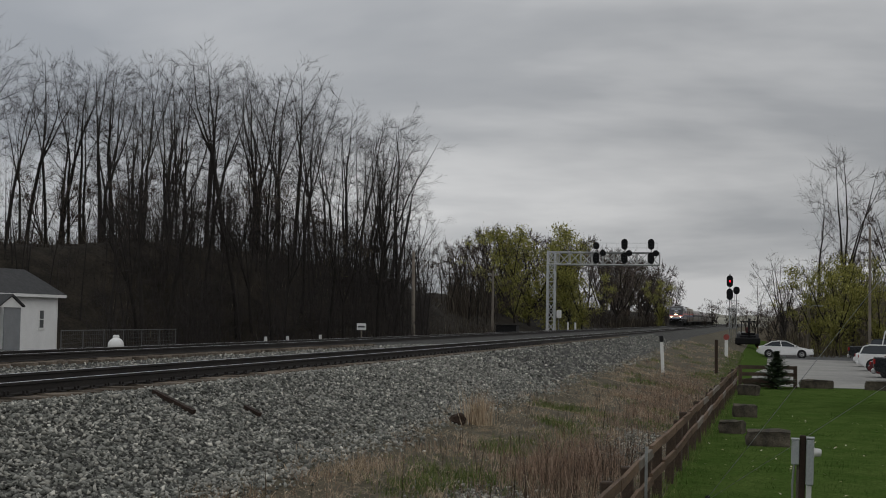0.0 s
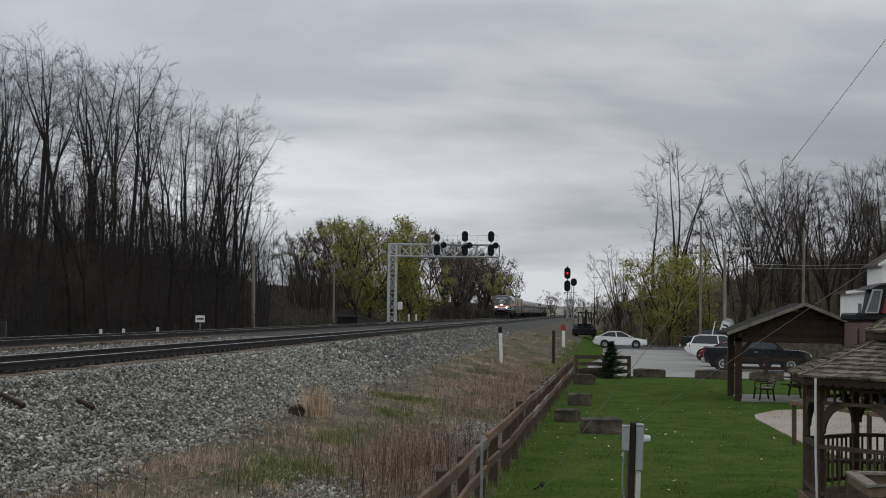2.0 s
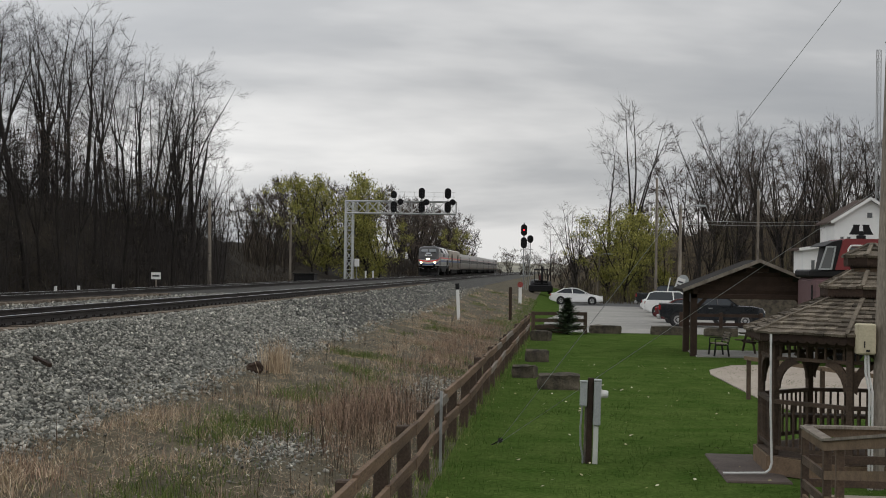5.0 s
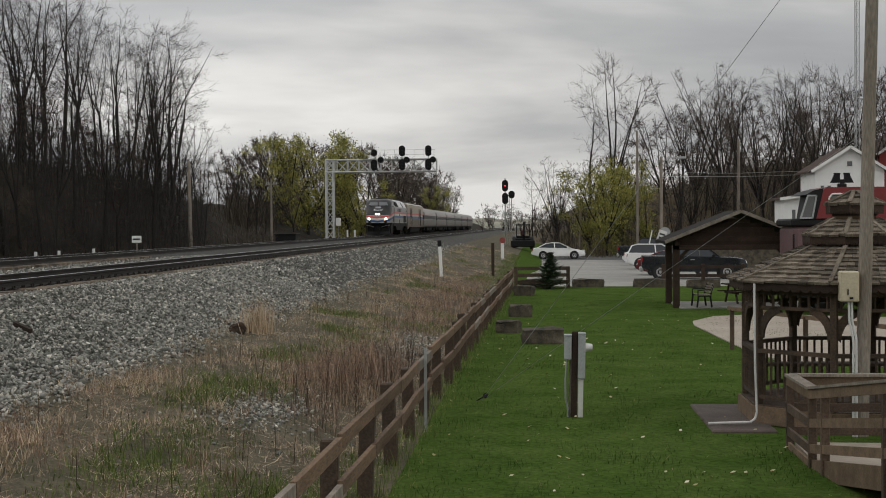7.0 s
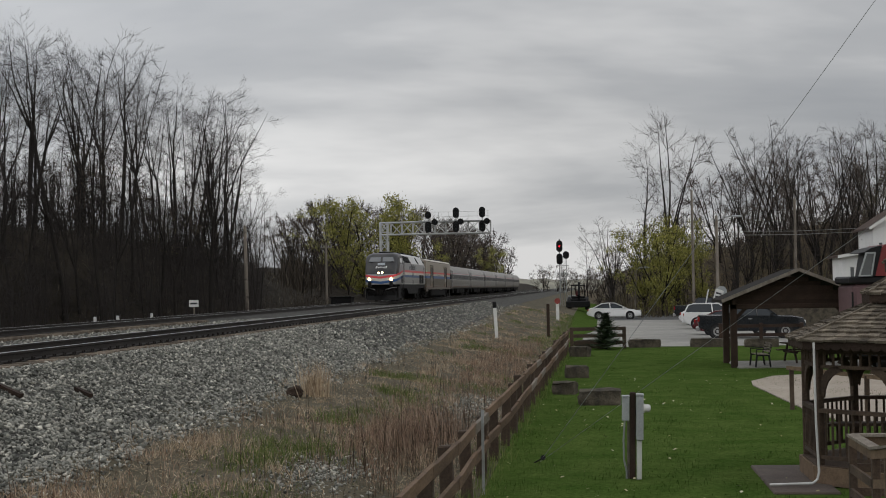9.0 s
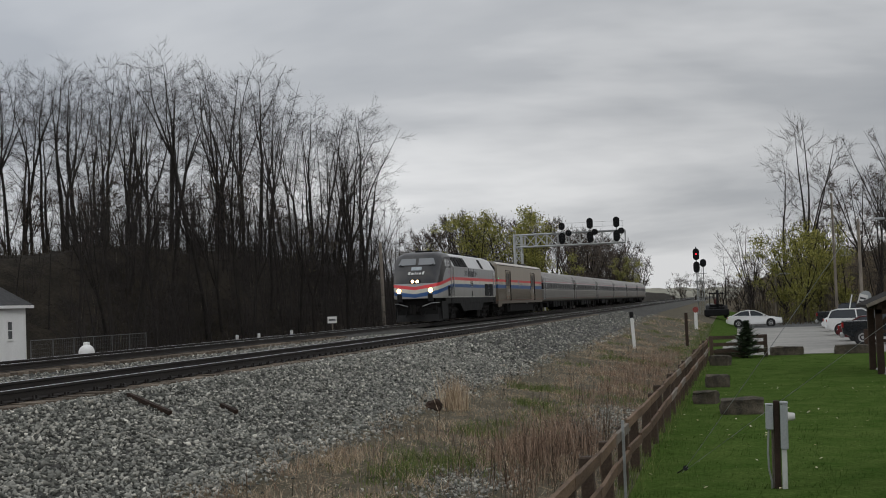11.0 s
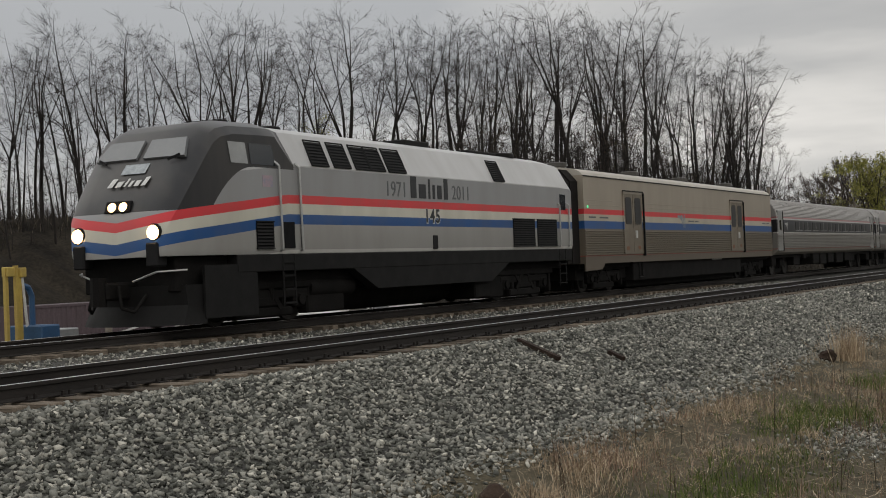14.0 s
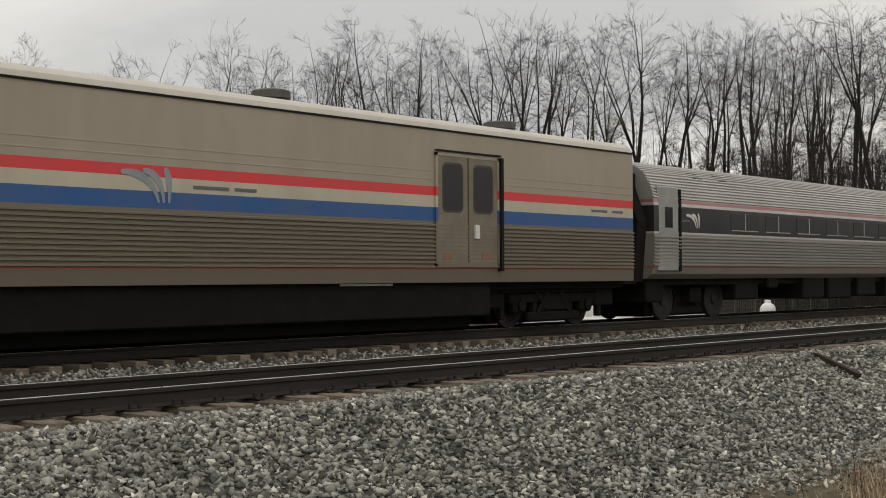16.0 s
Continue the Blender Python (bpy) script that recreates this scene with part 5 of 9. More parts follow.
    for a in axles:
        for s in (-1, 1):
            arch = Geo().lathe([(0, 0), (rw + 0.075, 0), (rw + 0.075, 0.012), (0, 0.012)], 20, pose(a, s * (W / 2 - 0.006), rw, -90 * s))
            part("wheel_arch", arch, M_BLACK, v)
            t = Geo().lathe([(rw * 0.62, -0.11), (rw * 0.95, -0.11), (rw, -0.07), (rw, 0.07), (rw * 0.95, 0.11), (rw * 0.62, 0.11)], 20, pose(a, s * (W / 2 - 0.10), rw, 90))
            w = part("wheel", t, M_RUBBER, v, smooth=40)
            part("rim", Geo().lathe([(0, 0.02), (rw * 0.2, 0.02), (rw * 0.25, 0), (rw * 0.6, 0.015), (rw * 0.64, -0.02), (0, -0.02)], 14, pose(a, s * (W / 2 + 0.004), rw, -90 * s)), M_RIM, w, "bright alloy rim")
    x0, x1 = body[2][0], max(p[0] for p in body)
    for s in (-1, 1):
        tail = (x0 - 0.02, x0 + 0.16)
        zl = (1.0, 1.22) if kind == "pickup" else ((0.86, 1.06) if kind == "suv" else (0.74, 0.92))
        if kind == "pickup":
            zl = (0.95, 1.22)
        part("tail_light", Geo().cbox(*tail, *sorted((s * (W / 2 - 0.32), s * (W / 2 + 0.006 - 0.03))), *zl, 0.02), M_TAIL, v, "red tail light")
        part("head_light", Geo().cbox(x1 - 0.30, x1 - 0.02, *sorted((s * (W / 2 - 0.45), s * (W / 2 - 0.06))), zl[0] - 0.14, zl[0] + 0.04, 0.03), M_HEAD, v, "clear headlight")
        part("mirror", Geo().cbox(cab[-1][0] - 0.42, cab[-1][0] - 0.26, *sorted((s * (W / 2 - 0.06), s * (W / 2 + 0.16))), zb + 0.02, zb + 0.18, 0.03), paint if kind != "pickup" else M_BLACK, v)
        part("door_handle", Geo().box(-0.2, 0.02, *sorted((s * (W / 2 - 0.012), s * (W / 2 + 0.012))), zb - 0.16, zb - 0.12), M_RIM if kind == "pickup" else paint, v)
    part("bumper", Geo().cbox(x0 - 0.12, x0 + 0.12, -W / 2 + 0.08, W / 2 - 0.08, 0.42, 0.66, 0.05), M_RIM if kind == "pickup" else paint, v)
    part("licence_plate", Geo().box(x0 - 0.13, x0 - 0.12, -0.15, 0.15, 0.50, 0.62) if kind == "pickup" else Geo().box(x0 - 0.055, x0 - 0.045, -0.15, 0.15, 0.60, 0.72), M_WHITE, v)
    if kind == "pickup":
        part("cargo_bed", Geo().box(-2.80, -1.05, -0.86, 0.86, 1.262, 1.268), M_BLACK, v)
        part("bed_rail", Geo().box(-2.86, -0.95, W / 2 - 0.13, W / 2 - 0.05, 1.25, 1.29).box(-2.86, -0.95, -W / 2 + 0.05, -W / 2 + 0.13, 1.25, 1.29), paint, v)
    return v


def car_paint(name, color, rough=0.28):
    return material(name, color, rough, second=tuple(c * 0.85 for c in color), scale=1.2, amount=0.5, fine=0.02)


M_RIM = material("alloy", (0.48, 0.48, 0.48), 0.3, 0.8, scale=5, fine=0.05)
M_TAIL = material("tail_lens", (0.30, 0.012, 0.012), 0.2, scale=6, fine=0.05)
M_HEAD = material("head_lens", (0.62, 0.62, 0.62), 0.15, scale=6, fine=0.05)
M_CAR_WHITE = car_paint("white_car_paint", (0.72, 0.72, 0.71))
M_CAR_BLACK = car_paint("black_car_paint", (0.012, 0.014, 0.017), 0.2)
M_CAR_RED = car_paint("maroon_car_paint", (0.085, 0.012, 0.014))
M_CAR_ORANGE = car_paint("orange_truck_paint", (0.62, 0.085, 0.02))

vehicle("pickup_truck", "white pickup truck parked before the yard office", M_CAR_WHITE, pose(-36.6, 52.0, -2.08, 0, 0, -132), "work_pickup")
truck = thing("orange_truck", "orange-red work truck beside the yard office", "truck", pose(-45.6, 59.5, -2.32, 0, 0, -72))
part("cab", Geo().cbox(-1.1, 1.1, -1.05, 1.05, 0.7, 1.46, 0.08), M_CAR_ORANGE, truck)
part("windshield", Geo().add([(1.08, -0.95, 1.46), (1.08, 0.95, 1.46), (0.86, 0.90, 2.14), (0.86, -0.90, 2.14)], [(0, 1, 2, 3)]), M_PANE_DULL, truck, "grey reflecting windshield")
for s in (-1, 1):
    part("side_window", Geo().add([(-0.75, s * 1.02, 1.46), (1.02, s * 1.02, 1.46), (0.80, s * 0.96, 2.14), (-0.75, s * 0.96, 2.14)], [(0, 1, 2, 3)]), M_GLASS, truck)
    part("pillar", Geo().beam((1.08, s * 1.0, 1.44), (0.84, s * 0.94, 2.18), 0.09, 0.09), M_CAR_ORANGE, truck)
    part("pillar", Geo().beam((-0.95, s * 0.98, 1.44), (-0.95, s * 0.93, 2.18), 0.3, 0.09), M_BLACK, truck)
    part("mirror", Geo().cbox(1.0, 1.1, s * 1.2 - 0.1, s * 1.2 + 0.1, 1.5, 1.95, 0.02), M_BLACK, truck)
part("roof", Geo().cbox(-1.1, 0.92, -1.0, 1.0, 2.14, 2.34, 0.07), M_CAR_ORANGE, truck)
part("hood", Geo().cbox(1.0, 2.2, -0.95, 0.95, 0.6, 1.35, 0.12), M_CAR_ORANGE, truck)
part("flatbed", Geo().cbox(-4.2, -1.15, -1.1, 1.1, 0.75, 0.95, 0.04), M_BLACK, truck)
for a in (-3.0, 1.4):
    for s in (-1, 1):
        part("wheel", Geo().lathe([(0, -0.13), (0.42, -0.13), (0.46, -0.08), (0.46, 0.08), (0.42, 0.13), (0, 0.13)], 16, pose(a, s * 0.95, 0.46, 90)), M_RUBBER, truck, smooth=40)


def shipping_container(m):
    c = thing("shipping_container", "faded mauve shipping container with white lettering bars", "container", m)
    prof = []
    for k in range(40):
        y = k * 0.3
        prof += [(0.0, y), (0.0, y + 0.11), (-0.035, y + 0.15), (-0.035, y + 0.26)]
    g = Geo()
    g.loft([[(x, y, z) for x, y in prof] for z in (0.16, 2.45)], closed=False, caps=False)
    g.box(-2.4, -0.04, 0.0, 12.0, 0.15, 2.5)
    part("wall", g, M_CONTAINER, c)
    part("top_rail", Geo().box(-2.44, 0.02, -0.02, 12.02, 2.45, 2.56), M_CONTAINER, c)
    part("bottom_rail", Geo().box(-2.44, 0.02, -0.02, 12.02, 0.0, 0.17), M_CONTAINER, c)
    for y in (0, 11.85):
        part("corner_post", Geo().box(-0.15, 0.03, y, y + 0.15, 0.0, 2.58), M_CONTAINER, c)
    for y0, y1, z0, z1 in ((4.2, 5.0, 0.55, 0.85), (5.1, 5.6, 0.55, 0.85), (5.7, 6.5, 0.55, 0.85), (7.2, 8.3, 0.55, 0.85), (9.8, 11.4, 2.05, 2.15), (9.8, 10.4, 1.78, 1.88)):
        part("letter_bar", Geo().box(0.004, 0.012, y0, y1, z0, z1), M_DECAL_PALE, c)
    part("letter_bar", Geo().add([(0.008, 4.8, 0.95), (0.008, 7.3, 1.35), (0.008, 7.3, 1.45), (0.008, 4.8, 1.05)], [(0, 1, 2, 3)]), M_DECAL_PALE, c)


shipping_container(pose(-43.0, 43.2, -2.45))


def utility_pole(name, label, x, y, z0, z1, r=0.14, lean=(0, 0), mat=None, arms=(), group=""):
    p = thing(name, label, "utility pole", pose(x, y, 0), group)
    part("shaft", Geo().tube((0, 0, z0 - 0.2), (lean[0], lean[1], z1), r, r * 0.78, 10), mat or M_GREYWOOD, p, smooth=40)
    for k, (dz, half, along_y) in enumerate(arms):
        f = (z1 - dz - z0) / (z1 - z0)
        c = Vector((lean[0] * f, lean[1] * f, z1 - dz))
        d = Vector((0, half, 0)) if along_y else Vector((half, 0, 0))
        arm = part("crossarm", Geo().beam(c - d, c + d, 0.10, 0.12), M_GREYWOOD, p)
        for u in (-0.9, -0.4, 0.4, 0.9):
            part("insulator", Geo().lathe([(0.0, 0), (0.05, 0), (0.045, 0.1), (0.02, 0.16), (0, 0.16)], 8, Matrix.Translation(c + d * u + Vector((0, 0, 0.06)))), M_STEEL, arm)
    return p


pole = utility_pole("utility_pole", "leaning grey wooden utility pole beside the container", -32.6, 36.5, -2.0, 4.3, 0.13, (-0.25, -0.55))
part("lamp_head", Geo().cbox(-0.55, 0.05, -0.75, -0.5, 3.0, 3.16, 0.05), M_STEEL, pole)
part("bracket", Geo().box(-0.5, 0.3, -0.55, -0.50, 3.9, 3.98).cbox(0.05, 0.25, -0.62, -0.42, 3.2, 3.7, 0.04), M_STEEL, pole)
utility_pole("utility_pole", "grey wooden utility pole behind the yard office", -43.2, 58.9, -1.7, 5.6, 0.10, (-0.25, 0.1), arms=((0.8, 0.5, True),))
utility_pole("utility_pole", "thin grey wooden pole at the edge of the wood", -25.6, 99.5, -1.0, 6.0, 0.15, (-0.15, 0.2))
utility_pole("utility_pole", "thin grey wooden pole past the wood", -28.5, 145, -0.5, 6.2, 0.13, arms=((0.5, 0.6, False),))
post = thing("marker_post", "white post with a stay beside the yard road", "post", pose(-33.4, 41.0, -2.0))
part("post", Geo().cbox(-0.07, 0.07, -0.07, 0.07, 0, 2.4, 0.01), M_WHITE, post)
part("stay", Geo().tube((0, 0.05, 1.7), (0.1, 0.9, 0), 0.03, n=6), M_WHITE, post)

# a yellow and blue track machine standing in the yard
tm = thing("track_machine", "yellow and blue track maintenance machine in the yard", "machine", pose(-27.2, 26.8, -1.35))
for dy, zt in ((-0.42, 2.85), (-0.05, 2.92), (0.06, 2.85)):
    part("mast", Geo().box(-0.05, 0.05, dy - 0.05, dy + 0.05, 0.3, zt), M_YELLOWSTEEL, tm)
part("mast_head", Geo().cbox(-0.12, 0.12, -0.45, -0.2, 2.62, 2.88, 0.02), M_YELLOWSTEEL, tm)
part("mast_head", Geo().cbox(-0.12, 0.12, 0.02, 0.24, 2.60, 2.86, 0.02), M_YELLOWSTEEL, tm)
part("hose", Geo().path([(0.05, 0.12, 2.6), (0.05, 0.22, 1.6), (0.05, 0.30, 0.9), (0.05, 0.2, 0.7)], 0.04, 6), M_DECAL_PALE, tm)
part("engine_box", Geo().cbox(-0.6, 0.6, 0.22, 0.92, 0.2, 1.30, 0.04), M_BLUESTEEL, tm)
part("exhaust_arm", Geo().path([(0, 0.5, 1.3), (0, 0.5, 2.1), (0, 0.38, 2.32), (0, 0.2, 2.38)], 0.08, 8), M_BLUESTEEL, tm)
part("chassis", Geo().cbox(-0.7, 0.7, -1.3, 1.0, 0.05, 0.25, 0.03), M_YELLOWSTEEL, tm)
part("deck_box", Geo().cbox(-0.6, 0.6, -1.2, -0.8, 0.25, 0.6, 0.05), M_YELLOWSTEEL, tm)
part("drum", Geo().tube((0, -0.5, 0.32), (0, -0.5, 0.9), 0.3, n=12), M_BLACK, tm)
mb = thing("material_stack", "pale crates and boards stacked in the yard", "stack", pose(-29.5, 30.4, -1.9))
part("crate", Geo().cbox(-0.5, 0.5, -0.6, 0.6, 0, 1.6, 0.03), M_STEEL, mb)
part("board_stack", Geo().cbox(-0.5, 0.5, 1.6, 3.6, 0, 0.35, 0.03), M_DECAL_PALE, mb)

tank = thing("propane_tank", "white rounded propane tank by the far track", "tank", pose(-29.6, 59.0, -0.92))
part("shell", Geo().lathe([(0, -0.75), (0.16, -0.73), (0.3, -0.62), (0.36, -0.45), (0.36, 0.45), (0.3, 0.62), (0.16, 0.73), (0, 0.75)], 16, pose(0, 0, 0.42, 90, 0, 25)), M_WHITE, tank, smooth=50)
part("cap", Geo().cbox(-0.12, 0.12, -0.12, 0.12, 0.74, 0.90, 0.03), M_WHITE, tank)
for s in (-0.4, 0.4):
    part("foot", Geo().box(-0.2, 0.2, s - 0.06, s + 0.06, -0.3, 0.12), M_STEEL, tank)
fence_ = thing("wire_fence", "low chain-link fence at the foot of the bank", "fence", pose(-33, 60, 0))
for k in range(7):
    part("post", Geo().tube((0, k * 2.2, -2.3), (0, k * 2.2, 0.15), 0.03, n=6), M_DULLWIRE, fence_)
part("top_rail", Geo().tube((0, 0, 0.12), (0, 13.2, 0.12), 0.02, n=6), M_DULLWIRE, fence_)
wire = Geo()
for k in range(66):
    wire.tube((0, k * 0.2, -1.2), (0, k * 0.2 + 0.0, 0.12), 0.006, n=3, caps=False)
for k in range(6):
    wire.tube((0, 0, -1.1 + k * 0.2), (0, 13.2, -1.1 + k * 0.2), 0.005, n=3, caps=False)
tagged(part("mesh", wire, M_DULLWIRE, fence_), kind="stuff")


def speed_board(x, y, z, label):
    s = thing("lineside_sign", label, "sign", pose(x, y, 0))
    part("post", Geo().cbox(-0.04, 0.04, -0.03, 0.03, z - 1.9, z + 0.1, 0.005), M_GREYWOOD, s)
    part("board", Geo().cbox(-0.30, 0.30, -0.05, -0.03, z - 0.10, z + 0.32, 0.005), M_WHITE, s)
    part("letter_bar", Geo().box(-0.22, 0.22, -0.056, -0.05, z + 0.06, z + 0.16), M_DECAL, s)


speed_board(-24.6, 82.5, 0.28, "small white lineside board on a post")
for x, y in ((-24.0, 72.5), (-23.6, 66.0), (-23.8, 63.4)):
    s = thing("switch_stand", "small pale switch stand beside the far track", "switch stand", pose(x, y, -1.0))
    part("stand", Geo().cbox(-0.14, 0.14, -0.1, 0.1, 0, 0.22, 0.03).cbox(-0.06, 0.06, -0.05, 0.05, 0.2, 0.5, 0.02), M_BLACK, s)
    part("mast", Geo().tube((0, 0, 0.45), (0, 0, 1.0), 0.022, n=6), M_BLACK, s)
    part("target", Geo().cbox(-0.07, 0.07, -0.02, 0.02, 0.72, 0.98, 0.01), M_DECAL_PALE, s)
    part("lever", Geo().tube((0.05, 0, 0.15), (0.30, 0, 0.55), 0.02, n=5), M_DECAL_PALE, s)


# ---- signals ----
def signal_head(parent, x, y, z, h=1.25, lit=None):
    """A dark oval target with a stack of hooded lenses, facing the camera's side of the line."""
    oval, rad = [], min(0.37, h / 2)
    for k in range(20):
        a = 2 * math.pi * k / 20
        oval.append((rad * math.cos(a), (h / 2 - rad) * (1 if math.sin(a) >= 0 else -1) + rad * math.sin(a)))
    head = part("signal_head", Geo().loft([[(x + u, y + d, z + v) for u, v in oval] for d in (0.03, -0.03)]), M_BLACK, parent)
    part("housing", Geo().cbox(x - 0.17, x + 0.17, y + 0.03, y + 0.28, z - h / 2 + 0.15, z + h / 2 - 0.15, 0.03), M_BLACK, head)
    for k in range(3 if h > 1 else 1):
        zc = z + (0.33 * (1 - k) if h > 1 else 0)
        hood = Geo()
        pts = [(math.cos(a), math.sin(a)) for a in np.linspace(-0.3, math.pi + 0.3, 10)]
        hood.loft([[(x + 0.12 * c, y - 0.03 - d, zc + 0.12 * s) for c, s in pts] for d in (0, 0.26)], closed=False, caps=False)
        part("hood", hood, M_BLACK, head)
        lens = M_LAMP_RED if lit == k else M_GLASS
        part("lens", Geo().lathe([(0, 0.02), (0.09, 0.01), (0.10, 0), (0, 0)], 12, pose(x, y - 0.035, zc, 90)), lens, head, "lit red lens" if lit == k else "")
    return head


def truss(g, corners, a, b, step, r=0.045, rb=0.03):
    """A lattice between two ends: four chords with bracing on each side."""
    a, b = Vector(a), Vector(b)
    n = max(2, round((b - a).length / step))
    for c in corners:
        g.tube(a + Vector(c), b + Vector(c), r, n=5)
    for i in range(len(corners)):
        c0, c1 = Vector(corners[i]), Vector(corners[(i + 1) % len(corners)])
        for k in range(n):
            p, q = a.lerp(b, k / n), a.lerp(b, (k + 1) / n)
            g.tube(p + (c0 if k % 2 else c1), q + (c1 if k % 2 else c0), rb, n=4, caps=False)
            g.tube(q + c0, q + c1, rb, n=4, caps=False)


def signal_bridge():
    s = thing("signal_bridge", "grey lattice cantilever signal bridge over both tracks", "signal bridge", pose(-24.1, 158, 0))
    g = Geo()
    truss(g, [(-0.42, -0.5, 0), (0.42, -0.5, 0), (0.42, 0.5, 0), (-0.42, 0.5, 0)], (0, 0, -0.3), (0, 0, 8.9), 1.1, 0.10, 0.06)
    part("mast", g, M_ALU, s)
    g = Geo()
    truss(g, [(0, -0.5, 0), (0, 0.5, 0), (0, 0.5, 1.4), (0, -0.5, 1.4)], (-0.5, 0, 7.45), (12.5, 0, 7.45), 1.35, 0.095, 0.06)
    part("beam", g, M_ALU, s)
    g = Geo()
    for k in range(8):
        g.tube((4.2 + k * 1.15, -0.55, 8.85), (4.2 + k * 1.15, -0.55, 9.95), 0.02, n=4)
    for z in (9.4, 9.95):
        g.tube((4.2, -0.55, z), (12.4, -0.55, z), 0.02, n=4)
    part("handrail", g, M_ALU, s)
    part("walkway", Geo().box(4.0, 12.5, -0.6, 0.6, 8.86, 8.92), M_STEEL, s)
    part("base", Geo().cbox(-0.8, 0.8, -0.9, 0.9, -1.2, -0.25, 0.05), M_CONCRETE, s)
    for x, up in ((5.3, 9.6), (8.55, 9.80), (11.6, 9.80)):
        part("signal_mast", Geo().tube((x, -0.75, 7.2), (x, -0.75, up + 0.3), 0.05, n=6), M_STEEL, s)
        signal_head(s, x, -0.85, up, 1.25 if x > 6 else 0.85)
        signal_head(s, x + (0.75 if x < 6 else 0.52), -0.72, 8.78, 0.72)
        signal_head(s, x, -0.85, 8.2, 1.3)
    part("equipment_box", Geo().cbox(0.7, 1.2, -0.4, 0.2, 1.2, 2.1, 0.03), M_WHITE, s)
    part("handhold", Geo().box(0.9, 0.95, -0.1, -0.05, -0.8, 1.2), M_STEEL, s)


signal_bridge()


def signal_mast():
    s = thing("signal_mast", "steel signal mast showing a red light", "signal", pose(-3.72, 160, 0))
    part("mast", Geo().tube((0, 0, -1.5), (0, 0, 6.6), 0.07, n=8), M_STEEL, s)
    part("mast", Geo().tube((0.75, 0, -1.5), (0.75, 0, 4.9), 0.05, n=8), M_STEEL, s)
    signal_head(s, 0, -0.2, 5.75, 1.35, 1)
    signal_head(s, 0, -0.2, 4.25, 1.3)
    signal_head(s, 0.75, -0.2, 4.7, 0.9)
    for z in (0.4, 2.6, 3.5):
        part("platform", Geo().box(-0.4, 1.1, -0.4, 0.4, z - 0.03, z + 0.03), M_STEEL, s)
    g = Geo()
    for x in (0.2, 0.5):
        g.tube((x, 0.2, -1.5), (x, 0.2, 4.4), 0.025, n=5)
    for k in range(18):
        g.tube((0.2, 0.2, -1.2 + k * 0.3), (0.5, 0.2, -1.2 + k * 0.3), 0.015, n=4)
    part("ladder", g, M_STEEL, s)
    part("relay_case", Geo().cbox(0.9, 1.7, -0.3, 0.3, -1.6, 0.0, 0.03), M_STEEL, s)


signal_mast()

hut = thing("relay_hut", "small dark square bin beside the signal bridge", "hut", pose(-25.7, 139, -1.0))
part("body", Geo().cbox(-1.05, 1.05, -1, 1, 0.0, 1.3, 0.03), M_BLACK, hut)
part("lid", Geo().cbox(-1.15, 1.15, -1.1, 1.1, 1.3, 1.42, 0.03), M_SILL, hut)
for x, y in ((-22.1, 158), (-21.3, 158.5)):
    p = thing("marker_post", "short white post beside the far track", "post", pose(x, y, -1.0))
    part("post", Geo().cbox(-0.09, 0.09, -0.09, 0.09, 0, 1.7, 0.02), M_WHITE, p)

# ---- the park ----
M_SHAKE = material("cedar_shake", (0.205, 0.175, 0.136), 0.92, second=(0.066, 0.054, 0.042), scale=5, amount=0.95, bump=0.6, stretch=(1, 1, 0.3), fine=0.35, spec=0.15, per_object=0.45)
M_BLOCK = material("dark_stone_block", (0.034, 0.030, 0.025), 0.92, second=(0.135, 0.115, 0.086), scale=3, amount=0.9, bump=0.8, bump_scale=18, fine=0.35, spec=0.15)
M_DARKWOOD = material("dark_boards", (0.050, 0.032, 0.023), 0.85, second=(0.032, 0.022, 0.017), scale=3, amount=0.9, bump=0.3, fine=0.3, spec=0.2, per_object=0.25)
M_TAN = material("tan_trim_board", (0.175, 0.122, 0.080), 0.82, second=(0.088, 0.062, 0.043), scale=4, amount=0.8, fine=0.2, spec=0.2, per_object=0.15)
M_METERGREY = material("meter_box_grey", (0.32, 0.34, 0.34), 0.5, second=(0.26, 0.275, 0.275), scale=3, amount=0.6)
M_CREAMBOX = material("cream_box", (0.46, 0.41, 0.29), 0.6, second=(0.38, 0.33, 0.23), scale=3, amount=0.6)
M_PVC = material("white_conduit", (0.60, 0.60, 0.58), 0.5, scale=4, fine=0.05)


M_FENCE = material("split_rail_timber", (0.155, 0.102, 0.066), 0.88, second=(0.085, 0.058, 0.040), scale=4, amount=0.9, bump=0.5, stretch=(1, 0.2, 1), fine=0.3, spec=0.2, per_object=0.25)
M_TANPATH = material("tan_concrete", (0.34, 0.29, 0.235), 0.9, second=(0.27, 0.23, 0.185), scale=0.8, amount=0.8, fine=0.15)


